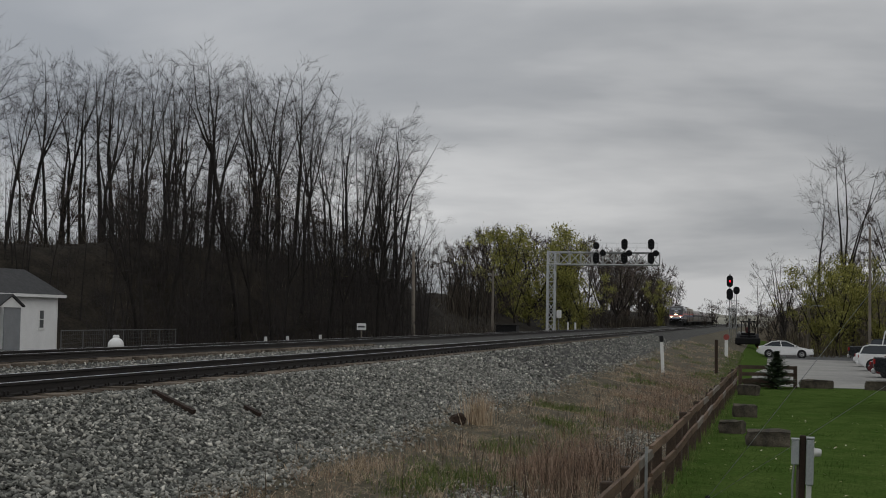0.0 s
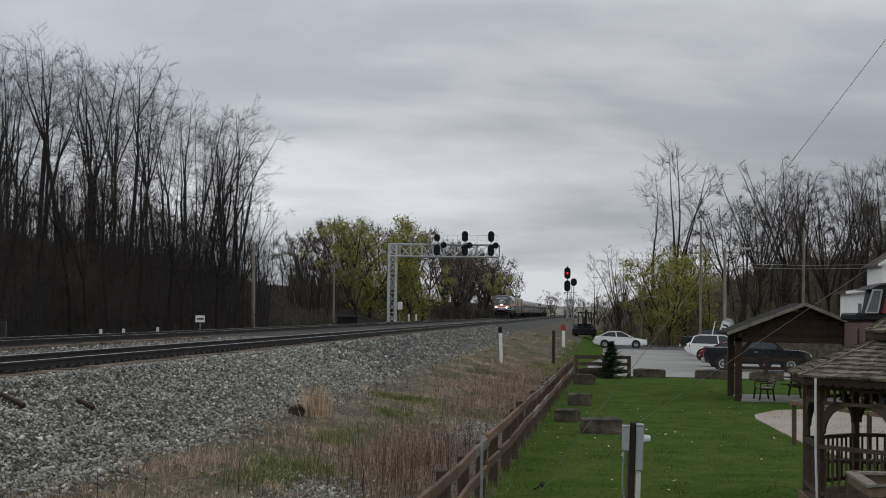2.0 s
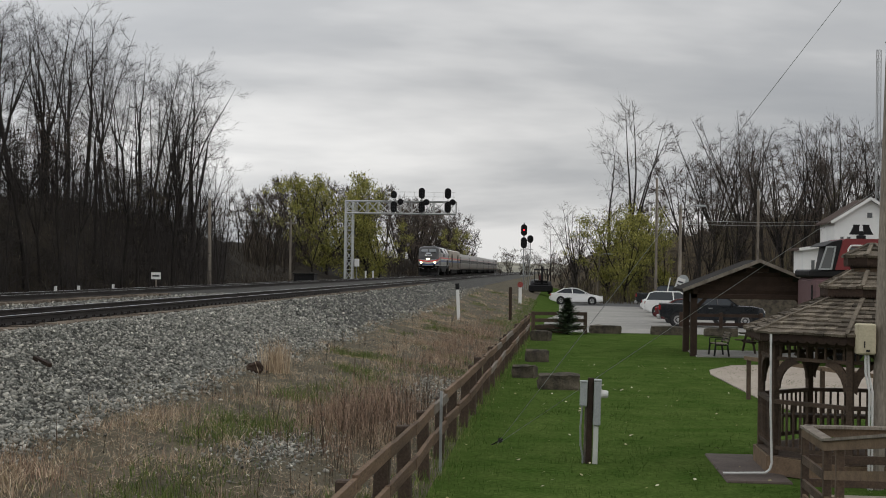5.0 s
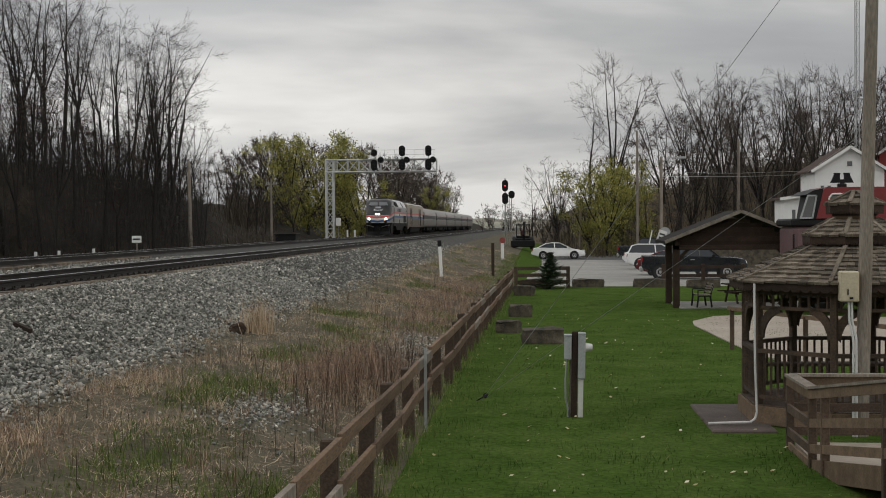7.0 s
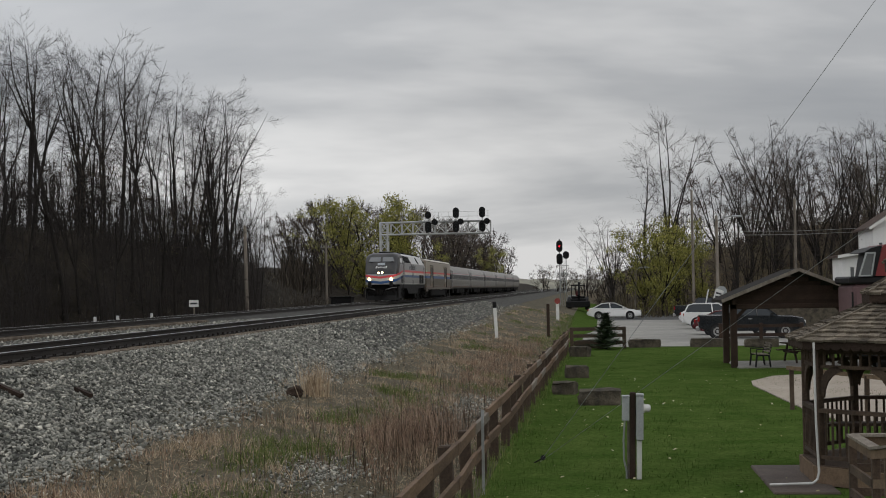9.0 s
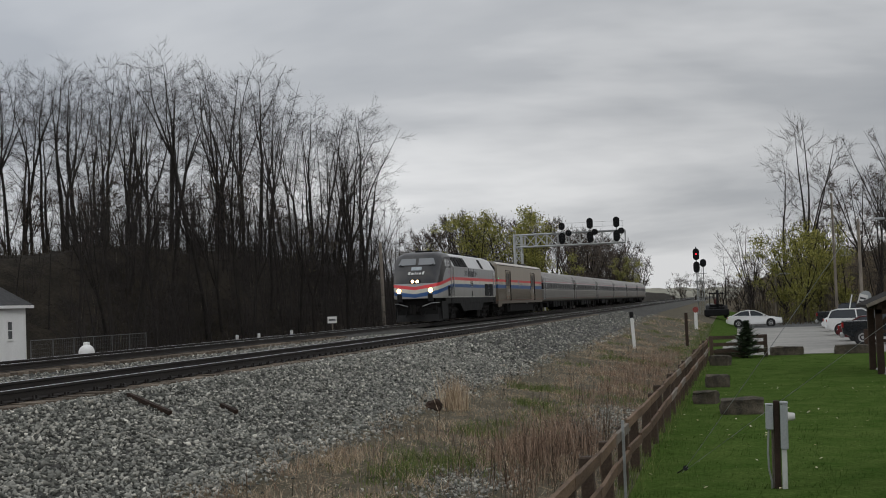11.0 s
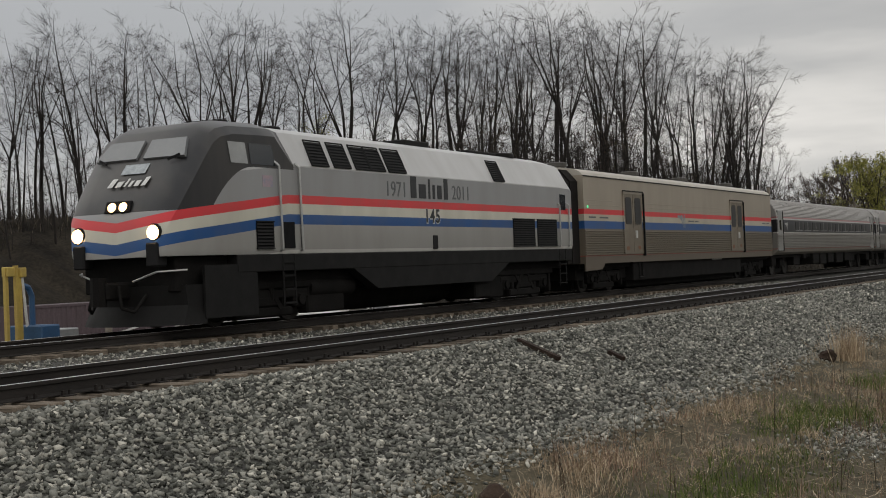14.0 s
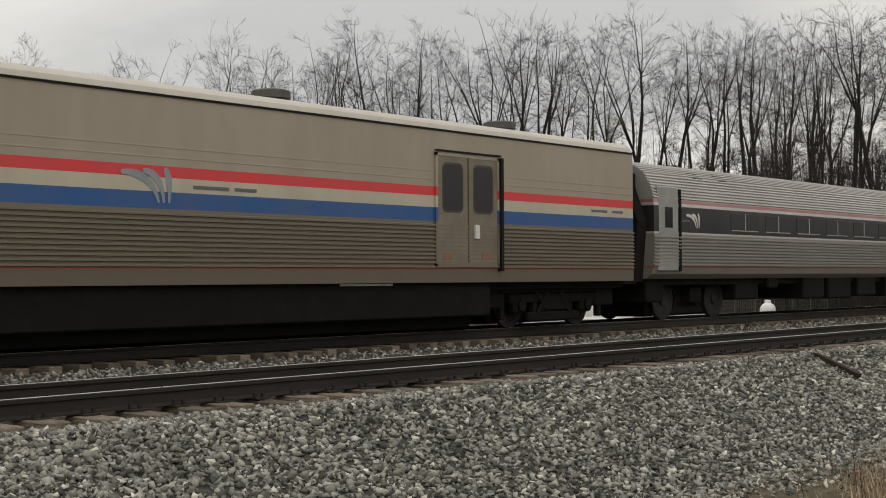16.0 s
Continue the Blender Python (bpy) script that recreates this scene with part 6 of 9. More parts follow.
def rail_fence():
    f = thing("rail_fence", "brown split-rail wooden fence along the lawn", "fence")
    r = random.Random(51)
    ys = [8.2 + 2.28 * k for k in range(25)]

    def at(y):
        return -1.90 + 0.0148 * (y - 8.2) + 0.05 * noise.noise((y * 0.2, 0, 0))

    for y in ys:
        top = -0.98 + r.uniform(-0.05, 0.05)
        part("post", Geo().cbox(-0.085, 0.085, -0.07, 0.07, -0.25, 2.0 + top, 0.018), M_WOOD, f, at=pose(at(y) - 0.12, y, -2.0, r.uniform(-2, 2), r.uniform(-2.5, 2.5), r.uniform(-12, 12)))
    for ya, yb in zip(ys, ys[1:]):
        for z in (-0.97, -1.40):
            za, zb = z + r.uniform(-0.03, 0.03), z + r.uniform(-0.03, 0.03)
            part("rail", Geo().beam((at(ya), ya - 0.12, za), (at(yb), yb + 0.12, zb), 0.055, 0.135), M_FENCE if r.random() < 0.75 else M_GREYWOOD, f)
    part("steel_stake", Geo().box(-0.02, 0.02, -0.02, 0.02, -0.2, 1.25), M_STEEL, f, at=pose(-1.66, 20.2, -2.0))


rail_fence()
cf = thing("rail_fence", "short brown wooden fence beside a small conifer", "fence")
for x in (-1.05, 0.3, 1.5):
    part("post", Geo().cbox(x - 0.09, x + 0.09, 66.9, 67.07, -2.1, -0.95, 0.02), M_WOOD, cf)
for z in (-1.05, -1.38, -1.72):
    part("rail", Geo().beam((-1.1, 66.95, z), (1.55, 66.95, z + 0.01), 0.06, 0.17), M_WOOD, cf)


def block(label, x, y, w, h, d, turn, seed):
    bm = bmesh.new()
    bmesh.ops.create_cube(bm, size=1)
    bmesh.ops.subdivide_edges(bm, edges=bm.edges[:], cuts=3, use_grid_fill=True)
    for v in bm.verts:
        n = noise.noise_vector((v.co.x * 2.5 + seed, v.co.y * 2.5, v.co.z * 2.5))
        k = 1 - 0.06 * (abs(v.co.x) + abs(v.co.y) + abs(v.co.z) > 1.2)
        v.co = Vector((v.co.x * w * k, v.co.y * d * k, (v.co.z + 0.5) * h * k)) + n * 0.075
    me = bpy.data.meshes.new("stone_block")
    bm.to_mesh(me)
    bm.free()
    me.materials.append(M_BLOCK)
    me.shade_smooth()
    me.set_sharp_from_angle(angle=radians(40))
    tagged(new("stone_block", me), label, "stone block", "stone blocks round the lawn").matrix_basis = pose(x, y, -2.06, 0, 0, turn)


for k, (x, y, w, h, d, turn) in enumerate(((0.13, 35.4, 1.04, 0.46, 0.6, 4), (-0.84, 39.0, 0.66, 0.42, 0.5, -12), (-0.57, 45.9, 0.75, 0.46, 0.5, 8), (-0.58, 59.6, 0.85, 0.5, 0.5, -20), (2.5, 67.6, 1.55, 0.46, 0.5, 2), (5.7, 67.3, 2.0, 0.46, 0.5, -2), (-0.1, 67.6, 1.6, 0.45, 0.5, 0), (8.0, 66.6, 1.6, 0.46, 0.5, 2))):
    block("dark weathered stone block lying on the lawn" if k < 4 else "dark stone block edging the car park", x, y, w, h, d, turn, k * 7.3)


def conifer(x, y, h):
    t = thing("conifer", "small dark green conifer by the car park fence", "conifer", pose(x, y, -2.0))
    r = random.Random(61)
    part("trunk", Geo().tube((0, 0, 0), (0, 0, h), 0.05, 0.01, 6), M_BARK, t)
    g = Geo()
    for k in range(430):
        u = r.random() ** 0.8
        z = 0.08 + u * h * 0.95
        ln = 1.0 * (1.02 - u) * r.uniform(0.4, 1.25)
        a = r.uniform(0, 2 * math.pi)
        d = Vector((math.cos(a), math.sin(a), r.uniform(-0.25, 0.35)))
        p, q = Vector((0, 0, z)), Vector((0, 0, z)) + d * ln
        s = Vector((-math.sin(a), math.cos(a), 0)) * 0.12
        for m in range(4):
            c = p.lerp(q, 0.25 + 0.25 * m)
            g.add([c - s * (1.2 - 0.2 * m), c + d * 0.22, c + s * (1.2 - 0.2 * m), c - d * 0.05 + Vector((0, 0, -0.05))], [(0, 1, 2), (0, 2, 3)])
    part("needles", g, M_NEEDLE, t)


M_NEEDLE = island_material("dark_needle", [(0.0, (0.030, 0.050, 0.030)), (1.0, (0.115, 0.155, 0.092))], 0.8, 0.2)
conifer(0.62, 65.9, 1.75)


def meter_post():
    m = thing("meter_post", "leaning wooden post with grey electric meter boxes on the lawn", "meter post", pose(0.575, 21.8, -2.0, 0, 1.2))
    part("post", Geo().cbox(-0.055, 0.040, -0.06, 0.06, -0.2, 1.37, 0.012), M_DARKWOOD, m)
    part("meter_box", Geo().cbox(-0.175, -0.060, -0.10, 0.08, 0.92, 1.30, 0.015), M_METERGREY, m)
    part("box_lid", Geo().cbox(-0.180, -0.056, -0.105, 0.085, 1.30, 1.32, 0.004), M_METERGREY, m)
    part("meter_box", Geo().cbox(0.045, 0.160, -0.11, 0.08, 0.62, 1.32, 0.015), M_METERGREY, m)
    part("box_lid", Geo().cbox(0.040, 0.165, -0.115, 0.085, 1.32, 1.35, 0.006), M_METERGREY, m)
    part("meter", Geo().lathe([(0, 0.11), (0.045, 0.11), (0.06, 0.09), (0.065, 0.02), (0.08, 0.0), (0, 0)], 14, pose(0.16, -0.02, 1.12, 0, 90)), M_PVC, m, "round pale electric meter", smooth=40)
    part("conduit", Geo().cbox(0.055, 0.135, -0.07, 0.03, -0.1, 0.62, 0.01), M_PVC, m)
    part("conduit", Geo().path([(-0.13, 0, 0.92), (-0.15, 0, 0.6), (-0.14, 0, 0.3), (-0.10, 0, 0.12), (-0.10, 0, -0.1)], 0.016, 6), M_STEEL, m)
    part("stake", Geo().box(-0.09, -0.055, 0.06, 0.10, -0.1, 0.9), M_GREYWOOD, m)


meter_post()


def gazebo():
    gz = thing("gazebo", "brown octagonal wooden gazebo with tiered cedar shake roof", "gazebo", pose(4.97, 21.85, -2.0))
    ap, n = 1.66, 8
    R = ap / math.cos(math.pi / n)
    corner = [Vector((R * math.cos(math.pi / n + k * math.pi / 4), R * math.sin(math.pi / n + k * math.pi / 4), 0)) for k in range(n)]

    def oct_ring(radius, z):
        return [Vector((radius * math.cos(math.pi / n + k * math.pi / 4), radius * math.sin(math.pi / n + k * math.pi / 4), z)) for k in range(n)]

    part("floor", Geo().loft([oct_ring(R * 1.0, 0.24), oct_ring(R * 1.0, 0.30)]), M_WOOD, gz)
    for k in range(n):
        a, b = corner[k], corner[(k + 1) % n]
        part("skirt_board", Geo().beam(a * 1.02 + Vector((0, 0, 0.15)), b * 1.02 + Vector((0, 0, 0.15)), 0.04, 0.27), M_TAN, gz)
        part("post", Geo().cbox(-0.052, 0.052, -0.052, 0.052, 0.3, 2.1, 0.012), M_WOOD, gz, at=Matrix.Translation(a * 0.96) @ pose(0, 0, 0, 0, 0, 22.5 + 45 * k))
        part("header", Geo().beam(a * 0.97 + Vector((0, 0, 2.06)), b * 0.97 + Vector((0, 0, 2.06)), 0.06, 0.16), M_WOOD, gz)
        part("frieze_rail", Geo().beam(a * 0.96 + Vector((0, 0, 1.78)), b * 0.96 + Vector((0, 0, 1.78)), 0.04, 0.05), M_WOOD, gz)
        for u in (0.08, 0.2, 0.32, 0.44, 0.56, 0.68, 0.8, 0.92):
            p = a.lerp(b, u) * 0.96
            part("frieze_spindle", Geo().tube((p.x, p.y, 1.80), (p.x, p.y, 2.0), 0.022, n=6), M_WOOD, gz)
        for s, c, d in ((1, a, b), (1, b, a)):
            e = (d - c).normalized()
            p = c * 0.96
            # a sawn bracket that curves from the post up to the frieze
            curve = [p + e * (0.05 + 0.36 * (1 - math.cos(q))) + Vector((0, 0, 1.36 + 0.40 * math.sin(q))) for q in (0.0, 0.3, 0.6, 0.9, 1.2, 1.5)]
            side_ = Vector((-e.y, e.x, 0)) * 0.02
            part("bracket", Geo().loft([[c + side_ + f2, c - side_ + f2, c - side_ - f2, c + side_ - f2] for c, f2 in ((c, (e * 0.045 + Vector((0, 0, -0.045)))) for c in curve)]), M_WOOD, gz)
        if k != 6:
            part("handrail", Geo().beam(a * 0.97 + Vector((0, 0, 1.12)), b * 0.97 + Vector((0, 0, 1.12)), 0.09, 0.06), M_WOOD, gz)
            part("foot_rail", Geo().beam(a * 0.97 + Vector((0, 0, 0.42)), b * 0.97 + Vector((0, 0, 0.42)), 0.05, 0.06), M_WOOD, gz)
            for i in range(1, 11):
                p = a.lerp(b, i / 11) * 0.97
                ob = new("baluster", BALUSTER_MESH)
                ob.parent = gz
                ob.matrix_basis = Matrix.Translation(p)

    # two tiers of shakes, each course a row of single shakes
    def tier(r0, z0, r1, z1, courses, name):
        under = Geo().loft([oct_ring(r0 * 0.985, z0 - 0.02), oct_ring(r1 * 0.98, z1 - 0.03)])
        part(name, under, M_DARKWOOD, gz)
        rr = random.Random(int(z0 * 100))
        for k in range(n):
            for c in range(courses):
                f0, f1 = c / courses, min(1.0, (c + 1.16) / courses)
                ra, rb = r0 + (r1 - r0) * f0, r0 + (r1 - r0) * f1
                za, zb = z0 + (z1 - z0) * f0, z0 + (z1 - z0) * f1
                A = oct_ring(ra, za)
                B = oct_ring(rb, zb)
                a0, a1, b0, b1 = A[k], A[(k + 1) % n], B[k], B[(k + 1) % n]
                cuts = [0.0]
                width = (a1 - a0).length
                while cuts[-1] < 1:
                    cuts.append(min(1.0, cuts[-1] + rr.uniform(0.12, 0.24) / max(width, 0.2)))
                if len(cuts) > 2 and cuts[-1] - cuts[-2] < 0.05:
                    cuts.pop(-2)
                nrm = (a1 - a0).cross(b0 - a0).normalized()
                for u, v in zip(cuts, cuts[1:]):
                    g2 = 0.004 / max(width, 0.2)
                    t0 = rr.uniform(0.026, 0.052)
                    dz = rr.uniform(-0.018, 0.022)
                    q = [a0.lerp(a1, u + g2), a0.lerp(a1, v - g2), b0.lerp(b1, v - g2), b0.lerp(b1, u + g2)]
                    down = (a0 - b0).normalized() * (0.012 + dz)
                    q[0], q[1] = q[0] + down, q[1] + down
                    o = [q[0] + nrm * t0, q[1] + nrm * t0, q[2] + nrm * 0.006, q[3] + nrm * 0.006]
                    part("shake", Geo().add(q + o, [(4, 5, 6, 7), (0, 1, 5, 4), (1, 2, 6, 5), (3, 0, 4, 7)]), M_SHAKE, gz)
            part("hip_cap", Geo().beam(oct_ring(r0, z0 + 0.035)[k], oct_ring(r1, z1 + 0.03)[k], 0.06, 0.035), M_SHAKE, gz)
        # scalloped fascia board under the eave
        E = oct_ring(r0 * 0.985, z0 - 0.06)
        for k in range(n):
            a, b = E[k], E[(k + 1) % n]
            m = 9
            cols = [(u, -0.03 if i % 4 in (0,) else -0.065) for i, u in ((4 * k2 + c2, (k2 + (0, 0.25, 0.5, 0.75)[c2]) / m) for k2 in range(m) for c2 in range(4))] + [(1.0, -0.03)]
            top = [a.lerp(b, u) + Vector((0, 0, 0.07)) for u, _ in cols]
            low = [a.lerp(b, u) + Vector((0, 0, dz)) for u, dz in cols]
            back = (a + b).normalized() * -0.02
            fas = Geo().loft([[p, q, q + back, p + back] for p, q in zip(top, low)])
            part("fascia", fas, M_DARKWOOD, gz)

    tier(2.02, 2.17, 0.72, 2.70, 9, "roof")
    part("cupola", Geo().loft([oct_ring(0.60, 2.60), oct_ring(0.60, 2.88)]), M_TAN, gz)
    tier(0.82, 2.86, 0.36, 3.11, 4, "upper_roof")
    part("cupola", Geo().loft([oct_ring(0.33, 3.05), oct_ring(0.33, 3.34)]), M_TAN, gz)
    for k in range(n):
        a = oct_ring(0.335, 3.22)[k]
        part("louvre", Geo().beam(a, oct_ring(0.335, 3.22)[(k + 1) % n], 0.03, 0.10), M_DARKWOOD, gz)
    tier(0.45, 3.34, 0.05, 3.53, 2, "cap_roof")
    part("downpipe", Geo().path([(-1.72, -1.06, 2.16), (-1.72, -1.10, 1.0), (-1.70, -1.13, 0.24), (-1.73, -1.14, 0.14), (-1.80, -1.15, 0.09), (-2.42, -1.15, 0.07)], 0.018, 8), M_PVC, gz)
    part("bench_seat", Geo().cbox(-1.2, 1.2, 1.0, 1.35, 0.70, 0.75, 0.01), M_WOOD, gz)


BALUSTER_MESH = Geo().box(-0.016, 0.016, -0.016, 0.016, 0.44, 1.10).mesh("baluster", M_WOOD)
gazebo()
tagged(part("patio", Geo().cbox(2.55, 3.5, 20.2, 23.2, -2.1, -1.965, 0.02), material("brown_pavers", (0.085, 0.062, 0.050), 0.9, second=(0.055, 0.042, 0.035), scale=2, amount=0.8, bump=0.3, fine=0.2)), "brown paver slab beside the gazebo", "patio", kind="structure")
tagged(part("path", Geo().add([(4.85, 43.2, -1.975), (4.7, 41.5, -1.975), (5.0, 33.4, -1.975), (5.4, 30.5, -1.975), (10, 28, -1.975), (13, 44, -1.975), (7.5, 46.5, -1.975), (5.8, 45.5, -1.975),
                                (4.85, 43.2, -2.2), (4.7, 41.5, -2.2), (5.0, 33.4, -2.2), (5.4, 30.5, -2.2), (10, 28, -2.2), (13, 44, -2.2), (7.5, 46.5, -2.2), (5.8, 45.5, -2.2)],
                               [(0, 1, 2, 3, 4, 5, 6, 7)] + [(i, i + 8, (i + 1) % 8 + 8, (i + 1) % 8) for i in range(8)]), M_TANPATH), "pale tan concrete path behind the gazebo", "path", kind="structure")
hr = thing("handrail", "brown wooden handrail beside the tan path", "handrail")
for x, y, h in ((4.72, 33.6, 0.98), (5.9, 30.6, 1.0), (7.0, 27.8, 1.0)):
    part("post", Geo().cbox(x - 0.05, x + 0.05, y - 0.05, y + 0.05, -2.05, -2.0 + h, 0.01), M_WOOD, hr)
part("rail", Geo().beam((4.65, 33.75, -1.0), (7.1, 27.6, -1.03), 0.07, 0.09), M_TAN, hr)


def ramp():
    r = thing("boardwalk", "wooden ramp with plank railing before the gazebo", "boardwalk")
    a, b, c, d = Vector((3.42, 18.85, -2.0)), Vector((3.42, 17.35, -2.0)), Vector((3.87, 12.0, -1.22)), Vector((6.4, 18.8, -2.0))
    side = Vector((1.45, 0, 0))
    top = 0.95
    low, up = Vector((0, 0, -0.02)), Vector((0, 0, 0.10))
    # a level landing, then a deck that climbs
    part("landing", Geo().loft([[p + z for p in (a + Vector((0.05, -0.1, 0)), b, b + side * 2, d + Vector((0, -0.15, 0)))] for z in (low - up, up)]), M_TANPATH, r, "pale concrete walkway surface")
    part("deck", Geo().loft([[p + z for p in (b, c, c + side, b + side)] for z in (low + up * 0.4, up)]), M_TANPATH, r, "pale concrete walkway surface")
    for k in (0, 1):
        part("fascia", Geo().beam(b + side * k + Vector((0, 0, -0.03)), c + side * k + Vector((0, 0, -0.03)), 0.05, 0.26), M_TAN, r)
    part("fascia", Geo().beam(a + Vector((-0.02, 0, -0.02)), b + Vector((-0.02, 0, -0.02)), 0.04, 0.22), M_TAN, r)
    for p, q in ((a, b), (b, c), (a, d)):
        for z in (0.56, 0.24):
            part("rail", Geo().beam(p + Vector((-0.03, 0, z)), q + Vector((-0.03, 0, z)), 0.04, 0.11), M_TAN if p is b else M_WOOD, r)
        part("cap_rail", Geo().beam(p + Vector((0, 0, top + 0.05)), q + Vector((0, 0, top + 0.05)), 0.15, 0.035), M_GREYWOOD, r)
        part("top_rail", Geo().beam(p + Vector((-0.03, 0, top - 0.03)), q + Vector((-0.03, 0, top - 0.03)), 0.045, 0.11), M_TAN, r)
    for p in (a, b, b.lerp(c, 0.10), b.lerp(c, 0.51), b.lerp(c, 0.95), a.lerp(d, 0.45), a.lerp(d, 0.95)):
        part("post", Geo().cbox(p.x - 0.05, p.x + 0.05, p.y - 0.05, p.y + 0.05, -2.1, p.z + top - 0.02, 0.01), M_WOOD, r)


ramp()

big = utility_pole("utility_pole", "tall grey wooden utility pole with a cream meter box", 4.63, 20.0, -2.0, 7.6, 0.105, (0.26, 0.0))
part("meter_cabinet", Geo().cbox(-0.31, -0.05, -0.16, 0.06, -0.07, 0.37, 0.02), M_CREAMBOX, big, "cream metal cabinet")
part("cabinet_latch", Geo().box(-0.22, -0.205, -0.17, -0.16, 0.03, 0.12).box(-0.19, -0.14, -0.17, -0.16, -0.03, 0.0), M_BLACK, big)
part("conduit", Geo().path([(-0.19, -0.1, 0.0), (-0.18, -0.1, -0.35), (-0.13, -0.12, -0.6), (-0.13, -0.12, -2.0)], 0.017, 6), M_PVC, big)
part("conduit", Geo().path([(-0.15, -0.1, 0.0), (-0.14, -0.1, -0.35), (-0.09, -0.13, -0.6), (-0.09, -0.13, -2.0)], 0.017, 6), M_PVC, big)
part("step_bolt", Geo().tube((0.05, -0.12, 4.4), (0.05, -0.22, 4.4), 0.012, n=5).tube((0.1, -0.1, 5.0), (0.22, -0.1, 5.0), 0.012, n=5), M_STEEL, big)


def guy_wire(label, a, b, r=0.008):
    w = tagged(part("guy_wire", Geo().tube(a, b, r, n=4), M_STEEL), label, "wire")
    return w


guy_wire("thin steel guy wire anchored in the lawn", (-0.97, 23.8, -1.98), (4.80, 20.0, 6.0), 0.0055)
guy_wire("thin steel guy wire anchored in the lawn", (-0.97, 23.8, -1.98), (4.76, 20.0, 2.4), 0.004)
anchor = thing("guy_anchor", "black guy wire anchor on the lawn", "anchor", pose(-0.97, 23.8, -2.0))
part("rod", Geo().tube((-0.25, 0.15, -0.1), (0.06, -0.04, 0.10), 0.012, n=6), M_BLACK, anchor)
part("eye", Geo().lathe([(0.02, -0.012), (0.045, -0.012), (0.045, 0.012), (0.02, 0.012)], 10, pose(0.06, -0.04, 0.10, 60)), M_BLACK, anchor)


M_DARKROOF = material("dark_felt_roof", (0.026, 0.023, 0.021), 0.95, second=(0.016, 0.015, 0.014), scale=3, amount=0.7, fine=0.25, spec=0.1)


def shelter():
    s = thing("picnic_shelter", "dark brown timber picnic shelter with gable roof", "shelter", pose(7.35, 50.4, -2.0))
    hw, ze, za, dep = 2.68, 2.42, 3.46, 3.3
    tagged_floor = part("slab", Geo().cbox(-2.2, 3.2, -0.5, dep, -0.1, 0.06, 0.02), M_CONCRETE, s)
    for sx in (-1, 1):
        for y in (0.0, dep - 0.4):
            part("post", Geo().cbox(sx * 2.28 - 0.12, sx * 2.28 + 0.12, y - 0.12, y + 0.12, -0.1, 2.42, 0.02), M_DARKWOOD, s)
            part("brace", Geo().beam((sx * 2.22, y, 1.75), (sx * 1.70, y, 2.3), 0.09, 0.12), M_DARKWOOD, s)
        e = sx * (hw + 0.05)
        roof = Geo().add([(0, -0.55, za), (e, -0.55, ze - 0.06), (e, dep + 0.4, ze - 0.06), (0, dep + 0.4, za), (0, -0.55, za + 0.10), (e, -0.55, ze + 0.04), (e, dep + 0.4, ze + 0.04), (0, dep + 0.4, za + 0.10)],
                         [(0, 1, 2, 3), (7, 6, 5, 4), (0, 4, 5, 1), (1, 5, 6, 2), (2, 6, 7, 3)])
        part("roof", roof, M_DARKROOF, s)
        part("barge_board", Geo().beam((0, -0.57, za + 0.06), (e, -0.57, ze - 0.0), 0.04, 0.12), M_GREYWOOD, s)
        part("wall_plate", Geo().beam((sx * 2.28, -0.4, 2.40), (sx * 2.28, dep, 2.40), 0.14, 0.2), M_DARKWOOD, s)
    # boarded gables
    for y in (0.0, dep - 0.4):
        for k in range(7):
            z0, z1 = 2.28 + k * 0.165, 2.28 + (k + 1) * 0.165 - 0.008
            half = min(2.28, (za - 0.04 - z1) / (za - ze) * hw)
            if half < 0.1:
                break
            part("gable_board", Geo().box(-half, half, y - 0.06, y - 0.02 + 0.004 * (k % 2), z0, z1), M_DARKWOOD, s)
    part("tie_beam", Geo().cbox(-2.4, 2.4, -0.12, 0.06, 2.12, 2.30, 0.02), M_DARKWOOD, s)


shelter()
bench = thing("park_bench", "park bench with black iron frame and pale wooden slats", "bench", pose(5.95, 50.2, -1.94, 0, 0, -86))
for x in (-0.55, 0.55):
    part("iron_end", Geo().path([(x, -0.25, 0), (x, -0.20, 0.42), (x, 0.22, 0.42), (x, 0.28, 0)], 0.036, 6).path([(x, 0.22, 0.42), (x, 0.34, 0.85)], 0.036, 6).path([(x, -0.22, 0.42), (x, -0.22, 0.62), (x, 0.25, 0.64)], 0.022, 6), M_BLACK, bench)
for k in range(5):
    part("slat", Geo().cbox(-0.6, 0.6, -0.20 + k * 0.09, -0.13 + k * 0.09, 0.43, 0.46, 0.005), M_GREYWOOD, bench)
for k in range(4):
    part("slat", Geo().cbox(-0.6, 0.6, 0.22 + k * 0.03, 0.25 + k * 0.03, 0.52 + k * 0.09, 0.59 + k * 0.09, 0.005), M_GREYWOOD, bench)
table = thing("picnic_table", "dark wooden picnic table under the shelter", "picnic table", pose(8.0, 52.6, -1.94, 0, 0, 10))
part("tabletop", Geo().cbox(-0.95, 0.95, -0.38, 0.38, 0.70, 0.75, 0.01), M_DARKWOOD, table)
for s in (-1, 1):
    part("seat", Geo().cbox(-0.95, 0.95, s * 0.72 - 0.13, s * 0.72 + 0.13, 0.42, 0.46, 0.01), M_DARKWOOD, table)
    part("leg", Geo().beam((s * 0.65, -0.3, 0.72), (s * 0.65, -0.75, 0.0), 0.05, 0.1).beam((s * 0.65, 0.3, 0.72), (s * 0.65, 0.75, 0.0), 0.05, 0.1).beam((s * 0.65, -0.8, 0.40), (s * 0.65, 0.8, 0.40), 0.05, 0.1), M_DARKWOOD, table)

